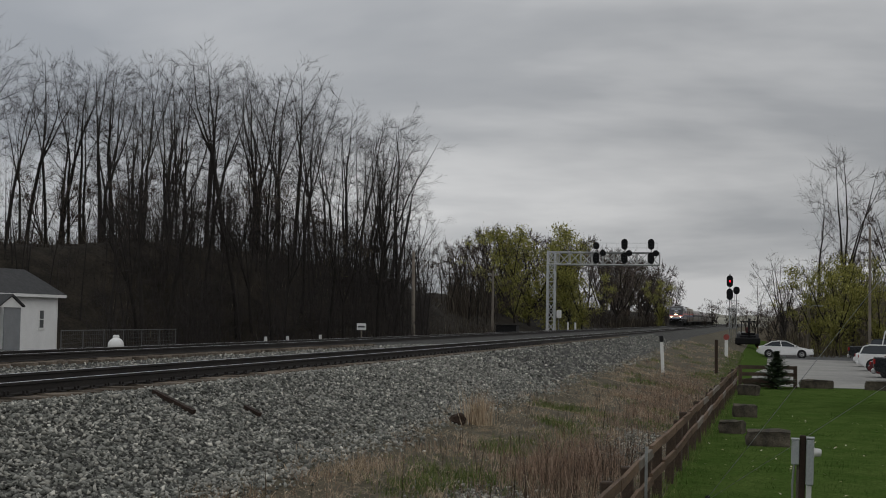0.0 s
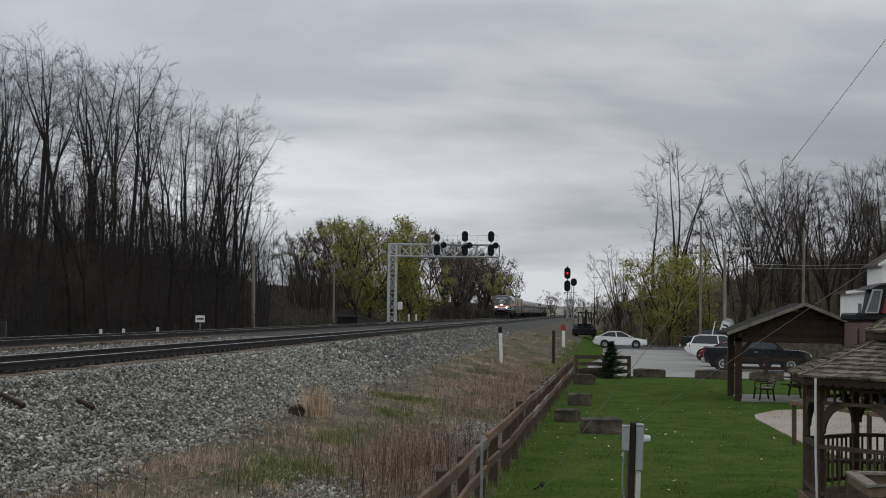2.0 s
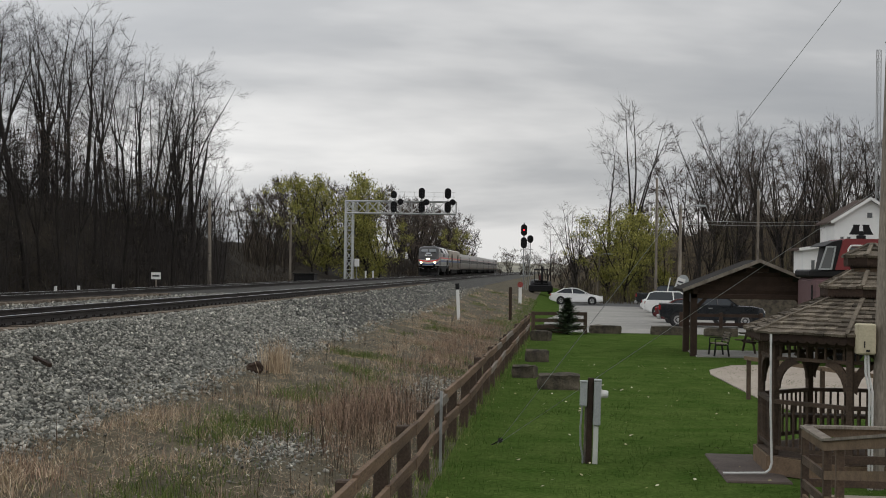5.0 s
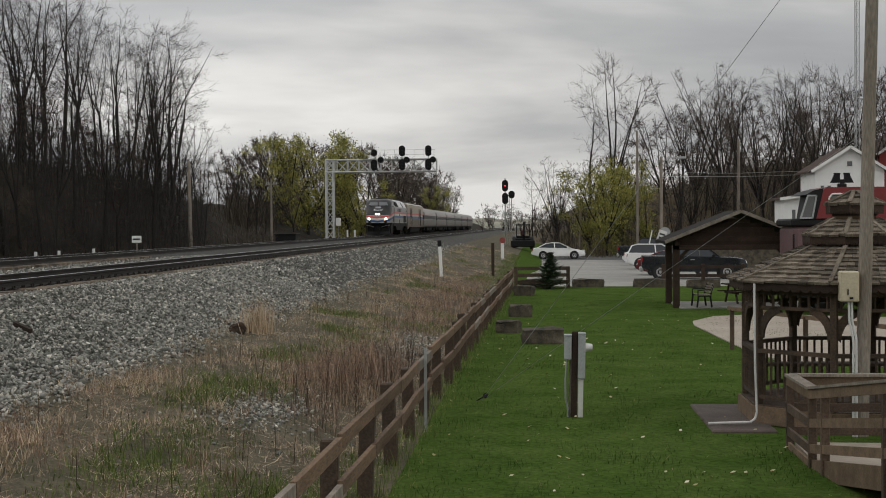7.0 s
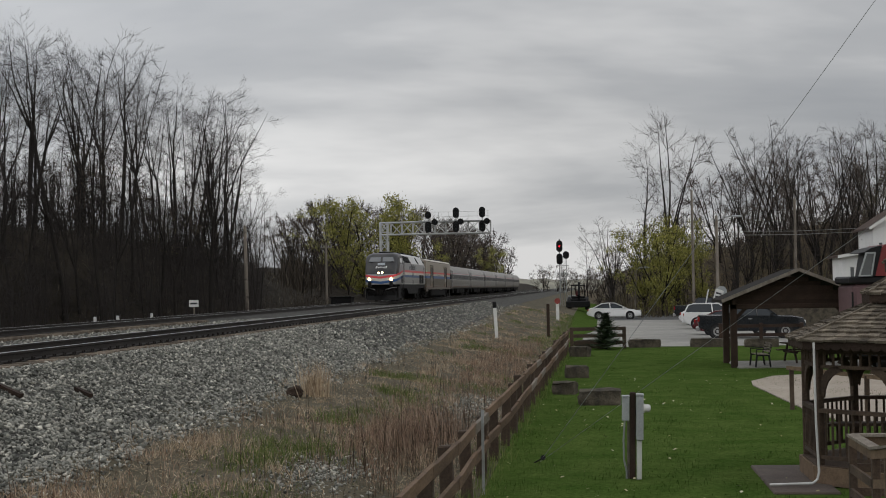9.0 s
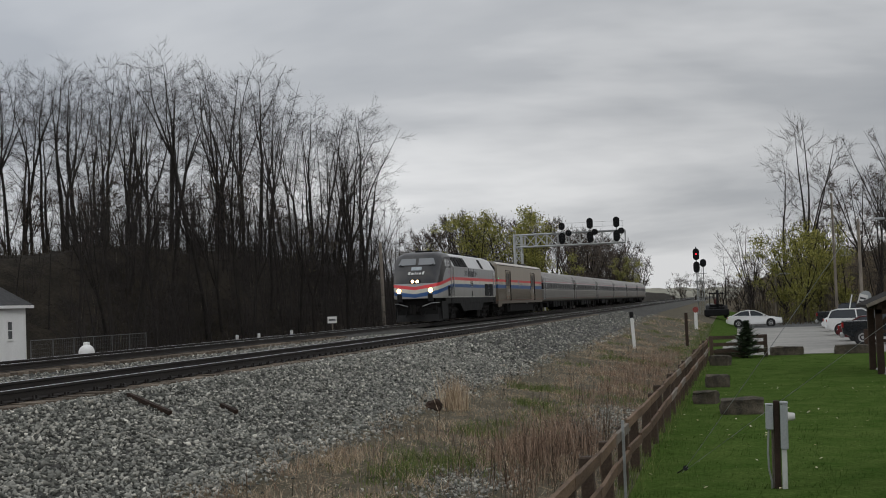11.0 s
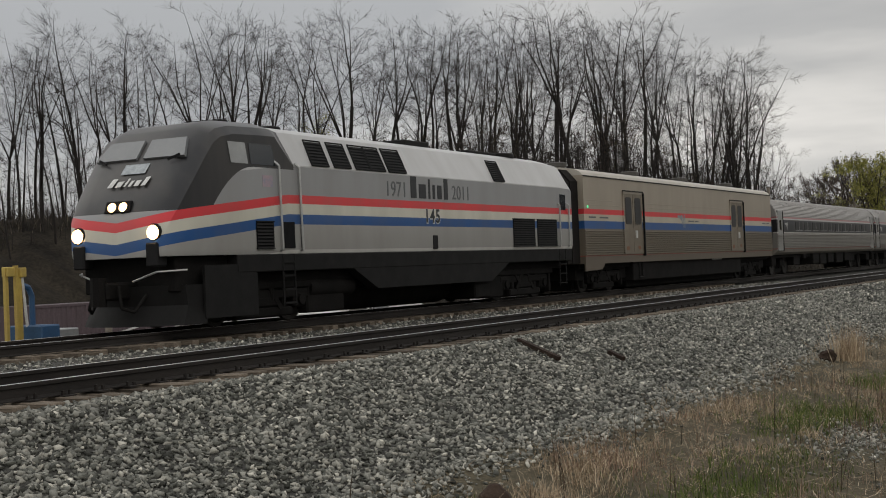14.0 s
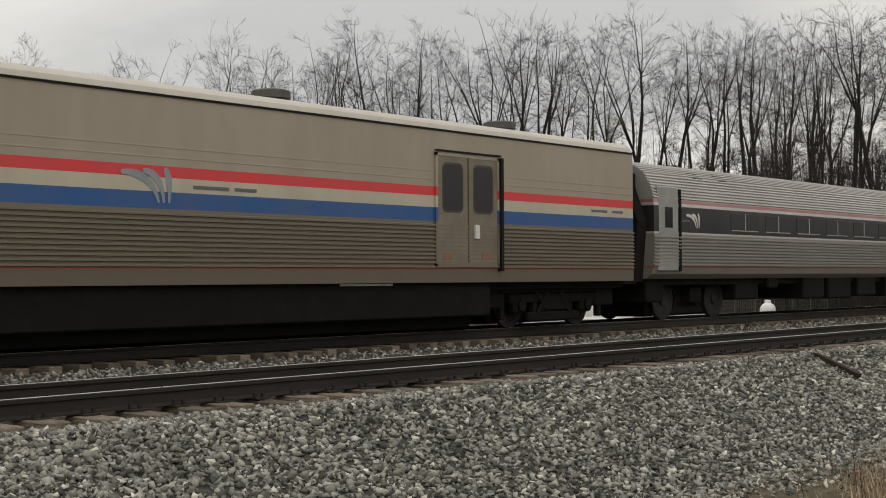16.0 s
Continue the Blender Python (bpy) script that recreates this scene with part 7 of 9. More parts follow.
# ---- car park ----
vehicle("pickup_truck", "black crew-cab pickup truck parked behind the shelter", M_CAR_BLACK, pose(8.75, 77.4, -1.985, 0, 0, -4), "pickup", "cars in the car park")
vehicle("car", "low maroon car parked beyond a black pickup", M_CAR_RED, pose(8.45, 83.0, -1.985, 0, 0, -5), "sedan", "cars in the car park")
vehicle("car", "white sport utility car in the car park", M_CAR_WHITE, pose(8.5, 94.5, -1.985, 0, 0, -6), "suv", "cars in the car park")
vehicle("car", "white car at the far end of the row", M_CAR_WHITE, pose(8.9, 103.5, -1.985, 0, 0, -4), "sedan", "cars in the car park")
vehicle("pickup_truck", "dark pickup truck at the far end of the row", M_CAR_BLACK, pose(9.6, 114, -1.985, 0, 0, -4), "pickup", "cars in the car park")
vehicle("car", "white saloon car on the road behind the lawn", M_CAR_WHITE, pose(1.95, 125.2, -1.985, 0, 0, 0), "sedan")

lf = thing("rail_fence", "low wooden rail fence behind the stone blocks", "fence")
for x in (6.4, 8.4, 10.4):
    part("post", Geo().cbox(x - 0.09, x + 0.09, 69.9, 70.08, -2.1, -0.95, 0.02), M_DARKWOOD, lf)
for z in (-1.1, -1.55):
    part("rail", Geo().beam((6.3, 70, z), (10.5, 70, z), 0.07, 0.16), M_DARKWOOD, lf)


def street_lamp(x, y, top, label, arm=1.3):
    s = thing("street_lamp", label, "street lamp", pose(x, y, 0))
    part("pole", Geo().tube((0, 0, -2.2), (0, 0, top), 0.15, 0.11, 10), M_GREYWOOD, s, smooth=40)
    part("arm", Geo().path([(0, 0, top - 0.4), (arm * 0.5, -0.1, top - 0.05), (arm, -0.15, top - 0.05)], 0.035, 6), M_STEEL, s)
    part("lamp_head", Geo().cbox(arm - 0.1, arm + 0.6, -0.3, 0.0, top - 0.14, top + 0.02, 0.05), M_METERGREY, s)
    return s


lamp = street_lamp(9.65, 107, 6.3, "street lamp on a grey wooden pole by the car park")
part("round_sign", Geo().lathe([(0, 0.01), (0.42, 0.01), (0.42, -0.01), (0, -0.01)], 20, pose(0.25, -0.16, 0.45, 90)), M_METERGREY, lamp, "back of a round sign")
utility_pole("utility_pole", "tall grey wooden utility pole behind the car park", 8.9, 122, -2.0, 9.4, 0.13)
street_lamp(4.4, 140, 2.9, "small lamp on a thin pole beyond the road", 0.9)
utility_pole("utility_pole", "grey utility pole before the wooded hill", 17.2, 118, -1.0, 8.2, 0.13)
for z, x0 in ((5.1, 9.65), (4.8, 9.65)):
    guy_wire("thin overhead cable along the road", (x0, 107, z), (17.2, 118, z + 0.3), 0.02)
    guy_wire("thin overhead cable along the road", (17.2, 118, z + 0.3), (36, 120, z + 0.8), 0.02)
for k, (x, y) in enumerate(((8.05, 102), (8.5, 101))):
    s = thing("road_sign", "white rectangular road sign leaning on a post", "sign", pose(x - 0.1, y, -2.0, 0, 12 + 6 * k, 0))
    part("post", Geo().box(-0.04, 0.04, -0.04, 0.04, 0, 2.7), M_STEEL if k else M_WHITE, s)
    if k:
        part("board", Geo().cbox(-0.3, 0.3, -0.08, -0.05, 1.9, 2.75, 0.01), M_DECAL_PALE, s)
        part("letter_bar", Geo().box(-0.2, 0.2, -0.09, -0.08, 2.4, 2.52).box(-0.2, 0.2, -0.09, -0.08, 2.15, 2.25), M_DECAL, s)

mp = thing("mile_post", "white lineside marker post with a dark cap", "post", pose(-4.92, 70, -1.62))
part("post", Geo().cbox(-0.08, 0.08, -0.05, 0.05, 0, 1.68, 0.01), M_WHITE, mp, at=pose(0, 0, 0, 0, -3.0))
part("cap", Geo().cbox(-0.10, 0.10, -0.06, 0.06, 1.62, 1.95, 0.02), M_BLACK, mp, at=pose(0, 0, 0, 0, -3.0))
st = thing("sign_post", "thin dark sign post seen edge-on", "post", pose(-2.6, 80, -1.95))
part("post", Geo().box(-0.09, 0.09, -0.04, 0.04, 0, 2.0), M_DARKWOOD, st)
ps = thing("lineside_sign", "white post with a round red-edged board", "sign", pose(-2.65, 104, -1.8))
part("post", Geo().cbox(-0.12, 0.12, -0.05, 0.05, 0, 1.7, 0.01), M_WHITE, ps)
part("board", Geo().lathe([(0, 0.01), (0.22, 0.01), (0.22, -0.01), (0, -0.01)], 16, pose(0, -0.07, 1.75, 90)), material("faded_red_board", (0.28, 0.05, 0.04), 0.5), ps)


def backhoe():
    b = thing("backhoe", "dark backhoe loader parked beside the line", "backhoe", pose(-1.55, 150, -1.55))
    part("chassis", Geo().cbox(-0.9, 0.9, -1.6, 1.8, 0.6, 1.25, 0.08), M_BLACK, b)
    cab = part("cab", Geo().cbox(-0.75, 0.75, -0.6, 0.9, 1.25, 1.5, 0.05).box(-0.8, 0.8, -0.7, 1.0, 2.62, 2.75), M_BLACK, b)
    for x in (-0.72, 0.72):
        for y in (-0.55, 0.85):
            part("cab_post", Geo().beam((x, y, 1.4), (x * 0.96, y, 2.65), 0.07, 0.07, (0, 1, 0)), M_BLACK, cab)
    for x in (-0.95, 0.95):
        for y, rr in ((-1.0, 0.72), (1.5, 0.5)):
            part("wheel", Geo().lathe([(0, -0.2), (rr * 0.9, -0.2), (rr, -0.12), (rr, 0.12), (rr * 0.9, 0.2), (0, 0.2)], 18, pose(x, y, rr, 0, 90)), M_RUBBER, b, smooth=40)
    part("boom", Geo().beam((0.1, -1.6, 1.0), (0.15, -2.2, 3.0), 0.25, 0.3, (0, 1, 0)).beam((0.15, -2.2, 3.0), (0.1, -2.6, 1.6), 0.2, 0.25, (0, 1, 0)), M_BLACK, b)
    part("loader_bucket", Geo().cbox(-1.3, 1.3, -2.6, -2.0, 0.3, 1.0, 0.08), M_BLACK, b)
    part("seat", Geo().cbox(-0.25, 0.25, -0.1, 0.4, 1.5, 2.1, 0.08), M_CAR_RED, b)


backhoe()

# ---- the old caboose and the houses on the hill ----
M_MAUVE = material("faded_maroon_steel", (0.135, 0.075, 0.080), 0.7, second=(0.10, 0.058, 0.06), scale=1.2, amount=0.8, fine=0.12)
M_CABRED = material("red_cab_paint", (0.19, 0.020, 0.022), 0.65, second=(0.13, 0.018, 0.019), scale=1.5, amount=0.8, fine=0.12)


def old_engine():
    c = thing("retired_locomotive", "faded red retired locomotive displayed behind the gazebo", "locomotive", pose(8.75, 48, -2.0))
    part("hood", Geo().cbox(-0.14, 1.3, -1.4, 1.4, 0.7, 2.98, 0.14), M_MAUVE, c, "faded mauve lower hood")
    part("roof_band", Geo().cbox(-0.24, 1.3, -1.44, 1.44, 2.96, 3.22, 0.06), M_BLACK, c)
    lean = [(0.60, 3.22), (0.84, 4.18), (0.94, 4.27), (9.5, 4.27), (9.5, 0.7), (1.25, 0.7), (1.25, 3.22)]
    part("cab", Geo().loft([[(x, y, z) for x, z in reversed(lean)] for y in (-1.45, 1.45)]), M_CABRED, c)
    part("windshield", Geo().loft([[(x, y, z) for x, z in ((0.34, 3.98), (0.58, 3.98), (0.45, 3.22), (0.09, 3.22))] for y in (-1.47, -1.38)]), M_PANE_DULL, c)
    part("windshield_frame", Geo().beam((0.07, -1.49, 3.22), (0.32, -1.49, 4.0), 0.05, 0.06, (0, 1, 0)).beam((0.46, -1.49, 3.22), (0.60, -1.49, 4.0), 0.05, 0.05, (0, 1, 0)).beam((0.05, -1.49, 3.24), (0.48, -1.49, 3.24), 0.05, 0.05, (0, 1, 0)).beam((0.30, -1.49, 3.99), (0.62, -1.49, 3.99), 0.05, 0.05, (0, 1, 0)), M_METERGREY, c)
    part("nose_side", Geo().loft([[(x, y, z) for x, z in ((0.26, 4.02), (0.50, 4.16), (0.84, 4.24), (0.60, 3.22), (0.47, 3.22), (0.61, 4.02))] for y in (-1.44, 1.40)]), M_BLACK, c)
    part("cab_window", Geo().cbox(1.08, 1.7, -1.47, -1.44, 3.5, 3.98, 0.01), M_PANE_DULL, c)
    part("window_trim", Geo().path([(1.02, -1.48, 3.45), (1.02, -1.48, 3.92), (1.12, -1.48, 4.04), (1.75, -1.48, 4.04)], 0.03, 6), M_WHITE, c)
    g = Geo()
    for sx in (-1, 1):
        # two flared trumpets, wider at the foot
        g.loft([[(1.67 + sx * a, y, z0) for a, y in ((u0, -0.46), (u1, -0.46), (u1, -0.34), (u0, -0.34))] for u0, u1, z0 in ((0.06, 0.40, 4.44), (0.08, 0.34, 4.54), (0.07, 0.26, 4.72), (0.05, 0.27, 4.78))])
    g.cbox(1.52, 1.82, -0.5, -0.3, 4.20, 4.42, 0.03).box(1.60, 1.74, -0.44, -0.36, 4.40, 4.56)
    part("horn", g, M_BLACK, c)
    part("side_sill", Geo().cbox(0.0, 9.5, -1.5, 1.5, 0.55, 0.75, 0.03), M_BLACK, c)
    part("handle", Geo().box(-0.18, -0.12, -1.43, -1.40, 2.2, 2.7), M_BLACK, c)
    for x in (1.2, 3.4, 7.2, 9.0):
        for s in (-0.8, 0.8):
            part("wheel", Geo().lathe([(0, -0.08), (0.5, -0.08), (0.5, 0.08), (0, 0.08)], 16, pose(x, s, 0.5, 90)), M_WHEEL, c)


old_engine()
steps = thing("display_steps", "dark steel steps and railing beside the retired locomotive", "steps", pose(9.2, 45.6, -2.0))
for k in range(5):
    part("tread", Geo().box(0, 1.1, k * 0.22, k * 0.22 + 0.26, 0.2 + k * 0.2, 0.24 + k * 0.2), M_BLACK, steps)
part("rail", Geo().beam((0, 0, 1.0), (0, 1.1, 2.0), 0.05, 0.05).beam((1.1, 0, 1.0), (1.1, 1.1, 2.0), 0.05, 0.05), M_BLACK, steps)
for x in (0.0, 1.1):
    part("string", Geo().beam((x, -0.1, 0.1), (x, 1.2, 1.15), 0.05, 0.2), M_BLACK, steps)


def house(name, label, x, y, z, w, d, h, ridge, wall, roof, windows, turn=0.0):
    b = thing(name, label, "house", pose(x, y, z, 0, 0, turn))
    g = Geo().box(-w / 2, w / 2, 0, d, -2.5, h)
    g.add([(-w / 2, 0, h), (w / 2, 0, h), (0, 0, ridge), (-w / 2, d, h), (w / 2, d, h), (0, d, ridge)], [(0, 1, 2), (4, 3, 5), (0, 2, 5, 3), (1, 4, 5, 2)])
    part("wall", g, wall, b)
    for s in (-1, 1):
        e = s * (w / 2 + 0.35)
        ze = h - 0.35 * (ridge - h) / (w / 2)
        part("roof", Geo().add([(0, -0.4, ridge + 0.03), (e, -0.4, ze + 0.03), (e, d + 0.4, ze + 0.03), (0, d + 0.4, ridge + 0.03), (0, -0.4, ridge + 0.2), (e, -0.4, ze + 0.2), (e, d + 0.4, ze + 0.2), (0, d + 0.4, ridge + 0.2)],
                               [(0, 1, 2, 3), (7, 6, 5, 4), (0, 4, 5, 1), (1, 5, 6, 2), (2, 6, 7, 3)]), roof, b)
        part("barge_board", Geo().beam((0, -0.42, ridge + 0.1), (e, -0.42, ze + 0.1), 0.06, 0.22), M_WHITE, b)
    for x0, x1, z0, z1 in windows:
        win = part("window", Geo().box(x0 - 0.08, x1 + 0.08, -0.05, 0, z0 - 0.08, z1 + 0.08), M_WHITE, b)
        part("pane", Geo().box(x0, x1, -0.06, -0.05, z0, z1), M_PANE_DULL, win)
    return b


M_BROWNROOF = material("brown_shingle", (0.085, 0.060, 0.050), 0.9, second=(0.06, 0.045, 0.038), scale=2, amount=0.8, bump=0.4, bump_scale=16, fine=0.25, spec=0.2)
M_REDWALL = material("red_siding", (0.24, 0.028, 0.026), 0.7, second=(0.18, 0.024, 0.022), scale=1.5, amount=0.7, fine=0.08)
house("house", "white two-storey house with a brown gable roof on the hill", 25.15, 112, 1.2, 5.5, 6, 4.15, 5.9, M_SIDING, M_BROWNROOF, ((-0.2, 0.2, 4.45, 4.85), (-2.3, -2.05, 1.5, 2.9), (-1.75, -1.5, 1.5, 2.9)))
house("house", "small white annexe before a larger house", 20.1, 104, 0.6, 3.2, 4, 2.25, 2.5, M_SIDING, M_BROWNROOF, ((-1.0, -0.75, 0.2, 1.5), (-0.3, -0.05, 0.2, 1.5)))
house("house", "red house with white trim on the hill", 34.4, 125, 1.4, 7.4, 12, 5.9, 8.3, M_REDWALL, M_BROWNROOF, ((-2.6, -1.8, 1.0, 3.0),))
tagged(part("retaining_wall", Geo().cbox(11.5, 20.0, 96.0, 96.6, -2.2, -0.35, 0.05).cbox(20.0, 34.0, 95.0, 95.6, -2.2, 0.4, 0.05), M_BLOCK), "dark timber retaining wall at the foot of the hill", "wall", kind="structure")
ladder_mast = thing("lattice_mast", "thin grey lattice radio mast behind the houses", "mast", pose(27.61, 120, 0))
g = Geo()
truss(g, [(-0.2, 0, 0), (0.2, 0, 0), (0, 0.3, 0)], (0, 0, 1.0), (0, 0, 20.5), 0.5, 0.03, 0.016)
part("lattice", g, M_STEEL, ladder_mast)
for a, b in (((-9.97, 21.3), (-9.06, 20.9)), ((-8.95, 22.9), (-8.60, 22.7)), ((-6.95, 33.0), (-6.6, 32.8))):
    s = thing("driftwood", "dark scrap of old tie wood lying on the ballast", "wood scrap")
    part("wood", Geo().beam((*a, ground_z(*a) + 0.06), (*b, ground_z(*b) + 0.06), 0.08, 0.07), M_DARKWOOD, s)
stump = thing("tree_stump", "small dark rotten stump among the dry weeds", "stump", pose(-5.95, 11.95, ground_z(-5.95, 11.95)))
part("stump", Geo().lathe([(0.0, 0.0), (0.22, -0.1), (0.19, 0.1), (0.15, 0.2), (0.05, 0.30), (0, 0.28)], 9), M_DARKWOOD, stump)

# a lumpy dark ball that stands for a small heap of brush
bm = bmesh.new()
bmesh.ops.create_icosphere(bm, subdivisions=3, radius=0.14)
for v in bm.verts:
    n = noise.noise_vector(v.co * 9) * 0.07 + noise.noise_vector(v.co * 25) * 0.03
    v.co = Vector((v.co.x * 1.3, v.co.y, v.co.z * 0.95 + 0.09)) + n
me = bpy.data.meshes.new("wood_clod")
bm.to_mesh(me)
bm.free()
me.materials.append(M_DARKWOOD)
tagged(new("wood_clod", me), "small dark heap of brush beside a grass tuft", "rotten wood").matrix_basis = pose(-6.62, 29.8, ground_z(-6.62, 29.8))

# ---- trees ----
def sweep(geo, points, r0, r1, n):
    """A tapered limb along a bent line."""
    rings = []
    m = len(points) - 1
    for i, p in enumerate(points):
        d = (points[min(i + 1, m)] - points[max(i - 1, 0)]).normalized()
        u = d.orthogonal().normalized()
        w = d.cross(u)
        r = r0 + (r1 - r0) * i / m
        rings.append([p + r * (math.cos(2 * math.pi * k / n) * u + math.sin(2 * math.pi * k / n) * w) for k in range(n)])
    geo.loft(rings, caps=False)


def spike(geo, a, b, r):
    """A single twig that runs out to a point."""
    d = (b - a).normalized()
    u = d.orthogonal().normalized() * r
    w = d.cross(u)
    geo.add([a + u, a - 0.5 * u + 0.866 * w, a - 0.5 * u - 0.866 * w, b], [(0, 1, 3), (1, 2, 3), (2, 0, 3)])


def limb_line(r, start, direction, length, steps, lift, wander):
    p, d = start.copy(), direction.normalized()
    out = [p.copy()]
    for _ in range(steps):
        d = (d + Vector((r.gauss(0, wander), r.gauss(0, wander), r.gauss(0, wander * 0.6) + lift))).normalized()
        p = p + d * (length / steps)
        out.append(p.copy())
    return out


def along(points, u):
    f = u * (len(points) - 1)
    i = min(int(f), len(points) - 2)
    return points[i].lerp(points[i + 1], f - i), (points[i + 1] - points[i]).normalized()


def side_way(r, d, angle):
    u = d.orthogonal().normalized()
    u.rotate(Matrix.Rotation(r.uniform(0, 2 * math.pi), 3, d))
    return d * math.cos(angle) + u * math.sin(angle)


def tree_meshes(name, seed, h, radius=0.19, clear=0.34, limbs=12, spread=0.24, stems=1, sub=6, twigs=5, upright=0.10, leaf=0, leaf_mat=None, leaf_size=0.2, twig_r=0.013, haze=0.38, lite=False):
    """The trunk with its limbs, and the crown of branches and twigs."""
    r = random.Random(seed)
    trunk, crown, leaves = Geo(), Geo(), Geo()
    tips = []
    for s in range(stems):
        lean = Vector((r.gauss(0, 0.03 + 0.09 * (stems > 1)), r.gauss(0, 0.03 + 0.09 * (stems > 1)), 1))
        hh = h * (1 if s == 0 else r.uniform(0.72, 0.95))
        rr = radius * (1 if s == 0 else r.uniform(0.6, 0.85))
        apart = (0.9 if lite else 0.2) * (s > 0)
        line = limb_line(r, Vector((r.uniform(-apart, apart), r.uniform(-apart, apart), -0.4)), lean, hh + 0.4, 5 if lite else 9, 0.05, 0.06)
        sweep(trunk, line, rr * 1.15, rr * 0.10, 4 if lite else 6)
        for k in range(limbs):
            u = clear + (0.97 - clear) * ((k + r.random()) / limbs)
            p, d = along(line, u)
            length = hh * spread * r.uniform(0.5, 1.1) * (1.15 - 0.75 * (u - clear) / (1 - clear))
            way = side_way(r, d, r.uniform(0.60, 1.15))
            big = limb_line(r, p, way, length, 3 if lite else 5, upright, 0.11)
            lr = rr * (1 - u * 0.86) * r.uniform(0.24, 0.42)
            if lite:
                spike(trunk, big[0], big[-1], lr * 1.2)
            else:
                sweep(trunk, big, lr, lr * 0.25, 4)
            for j in range(sub):
                v = 0.15 + 0.85 * (j + r.random()) / sub
                q, e = along(big, v)
                bl = length * r.uniform(0.38, 0.75) * (1.15 - 0.5 * v)
                br = limb_line(r, q, side_way(r, e, r.uniform(0.35, 0.95)), bl, 2, upright * 0.9, 0.14)
                b0 = max(twig_r * 1.5, lr * (1 - 0.7 * v) * 0.5)
                if lite:
                    spike(crown, br[0], br[-1], b0)
                else:
                    sweep(crown, br, b0, twig_r, 3)
                for _ in range(twigs):
                    q2, e2 = along(br, r.uniform(0.0, 0.85))
                    way2 = (side_way(r, e2, r.uniform(0.15, 0.62)) + Vector((0, 0, upright))).normalized()
                    ln = bl * r.uniform(0.35, 0.9)
                    tip = q2 + way2 * ln
                    spike(crown, q2, tip, twig_r * 1.15)
                    if r.random() < 0.4:
                        q3 = q2.lerp(tip, r.uniform(0.3, 0.7))
                        spike(crown, q3, q3 + side_way(r, way2, r.uniform(0.3, 0.6)) * ln * r.uniform(0.3, 0.6), twig_r * 0.9)
                    tips.append((tip, q2.lerp(tip, 0.5)))
    for _ in range(leaf):
        a, b = tips[r.randrange(len(tips))]
        c = a.lerp(b, r.random()) + Vector((r.gauss(0, haze), r.gauss(0, haze), r.gauss(0, haze)))
        u = Vector((r.gauss(0, 1), r.gauss(0, 1), r.gauss(0, 1))).normalized() * leaf_size * r.uniform(0.4, 1.0)
        w = u.orthogonal().normalized() * leaf_size * r.uniform(0.15, 0.4)
        leaves.add([c - u - w * 0.2, c + w, c + u, c - w], [(0, 1, 2, 3)])
    return trunk.mesh("trunk", M_BARK, 60), crown.mesh("crown", M_TWIG), (leaves.mesh("leaves", leaf_mat) if leaf else None)


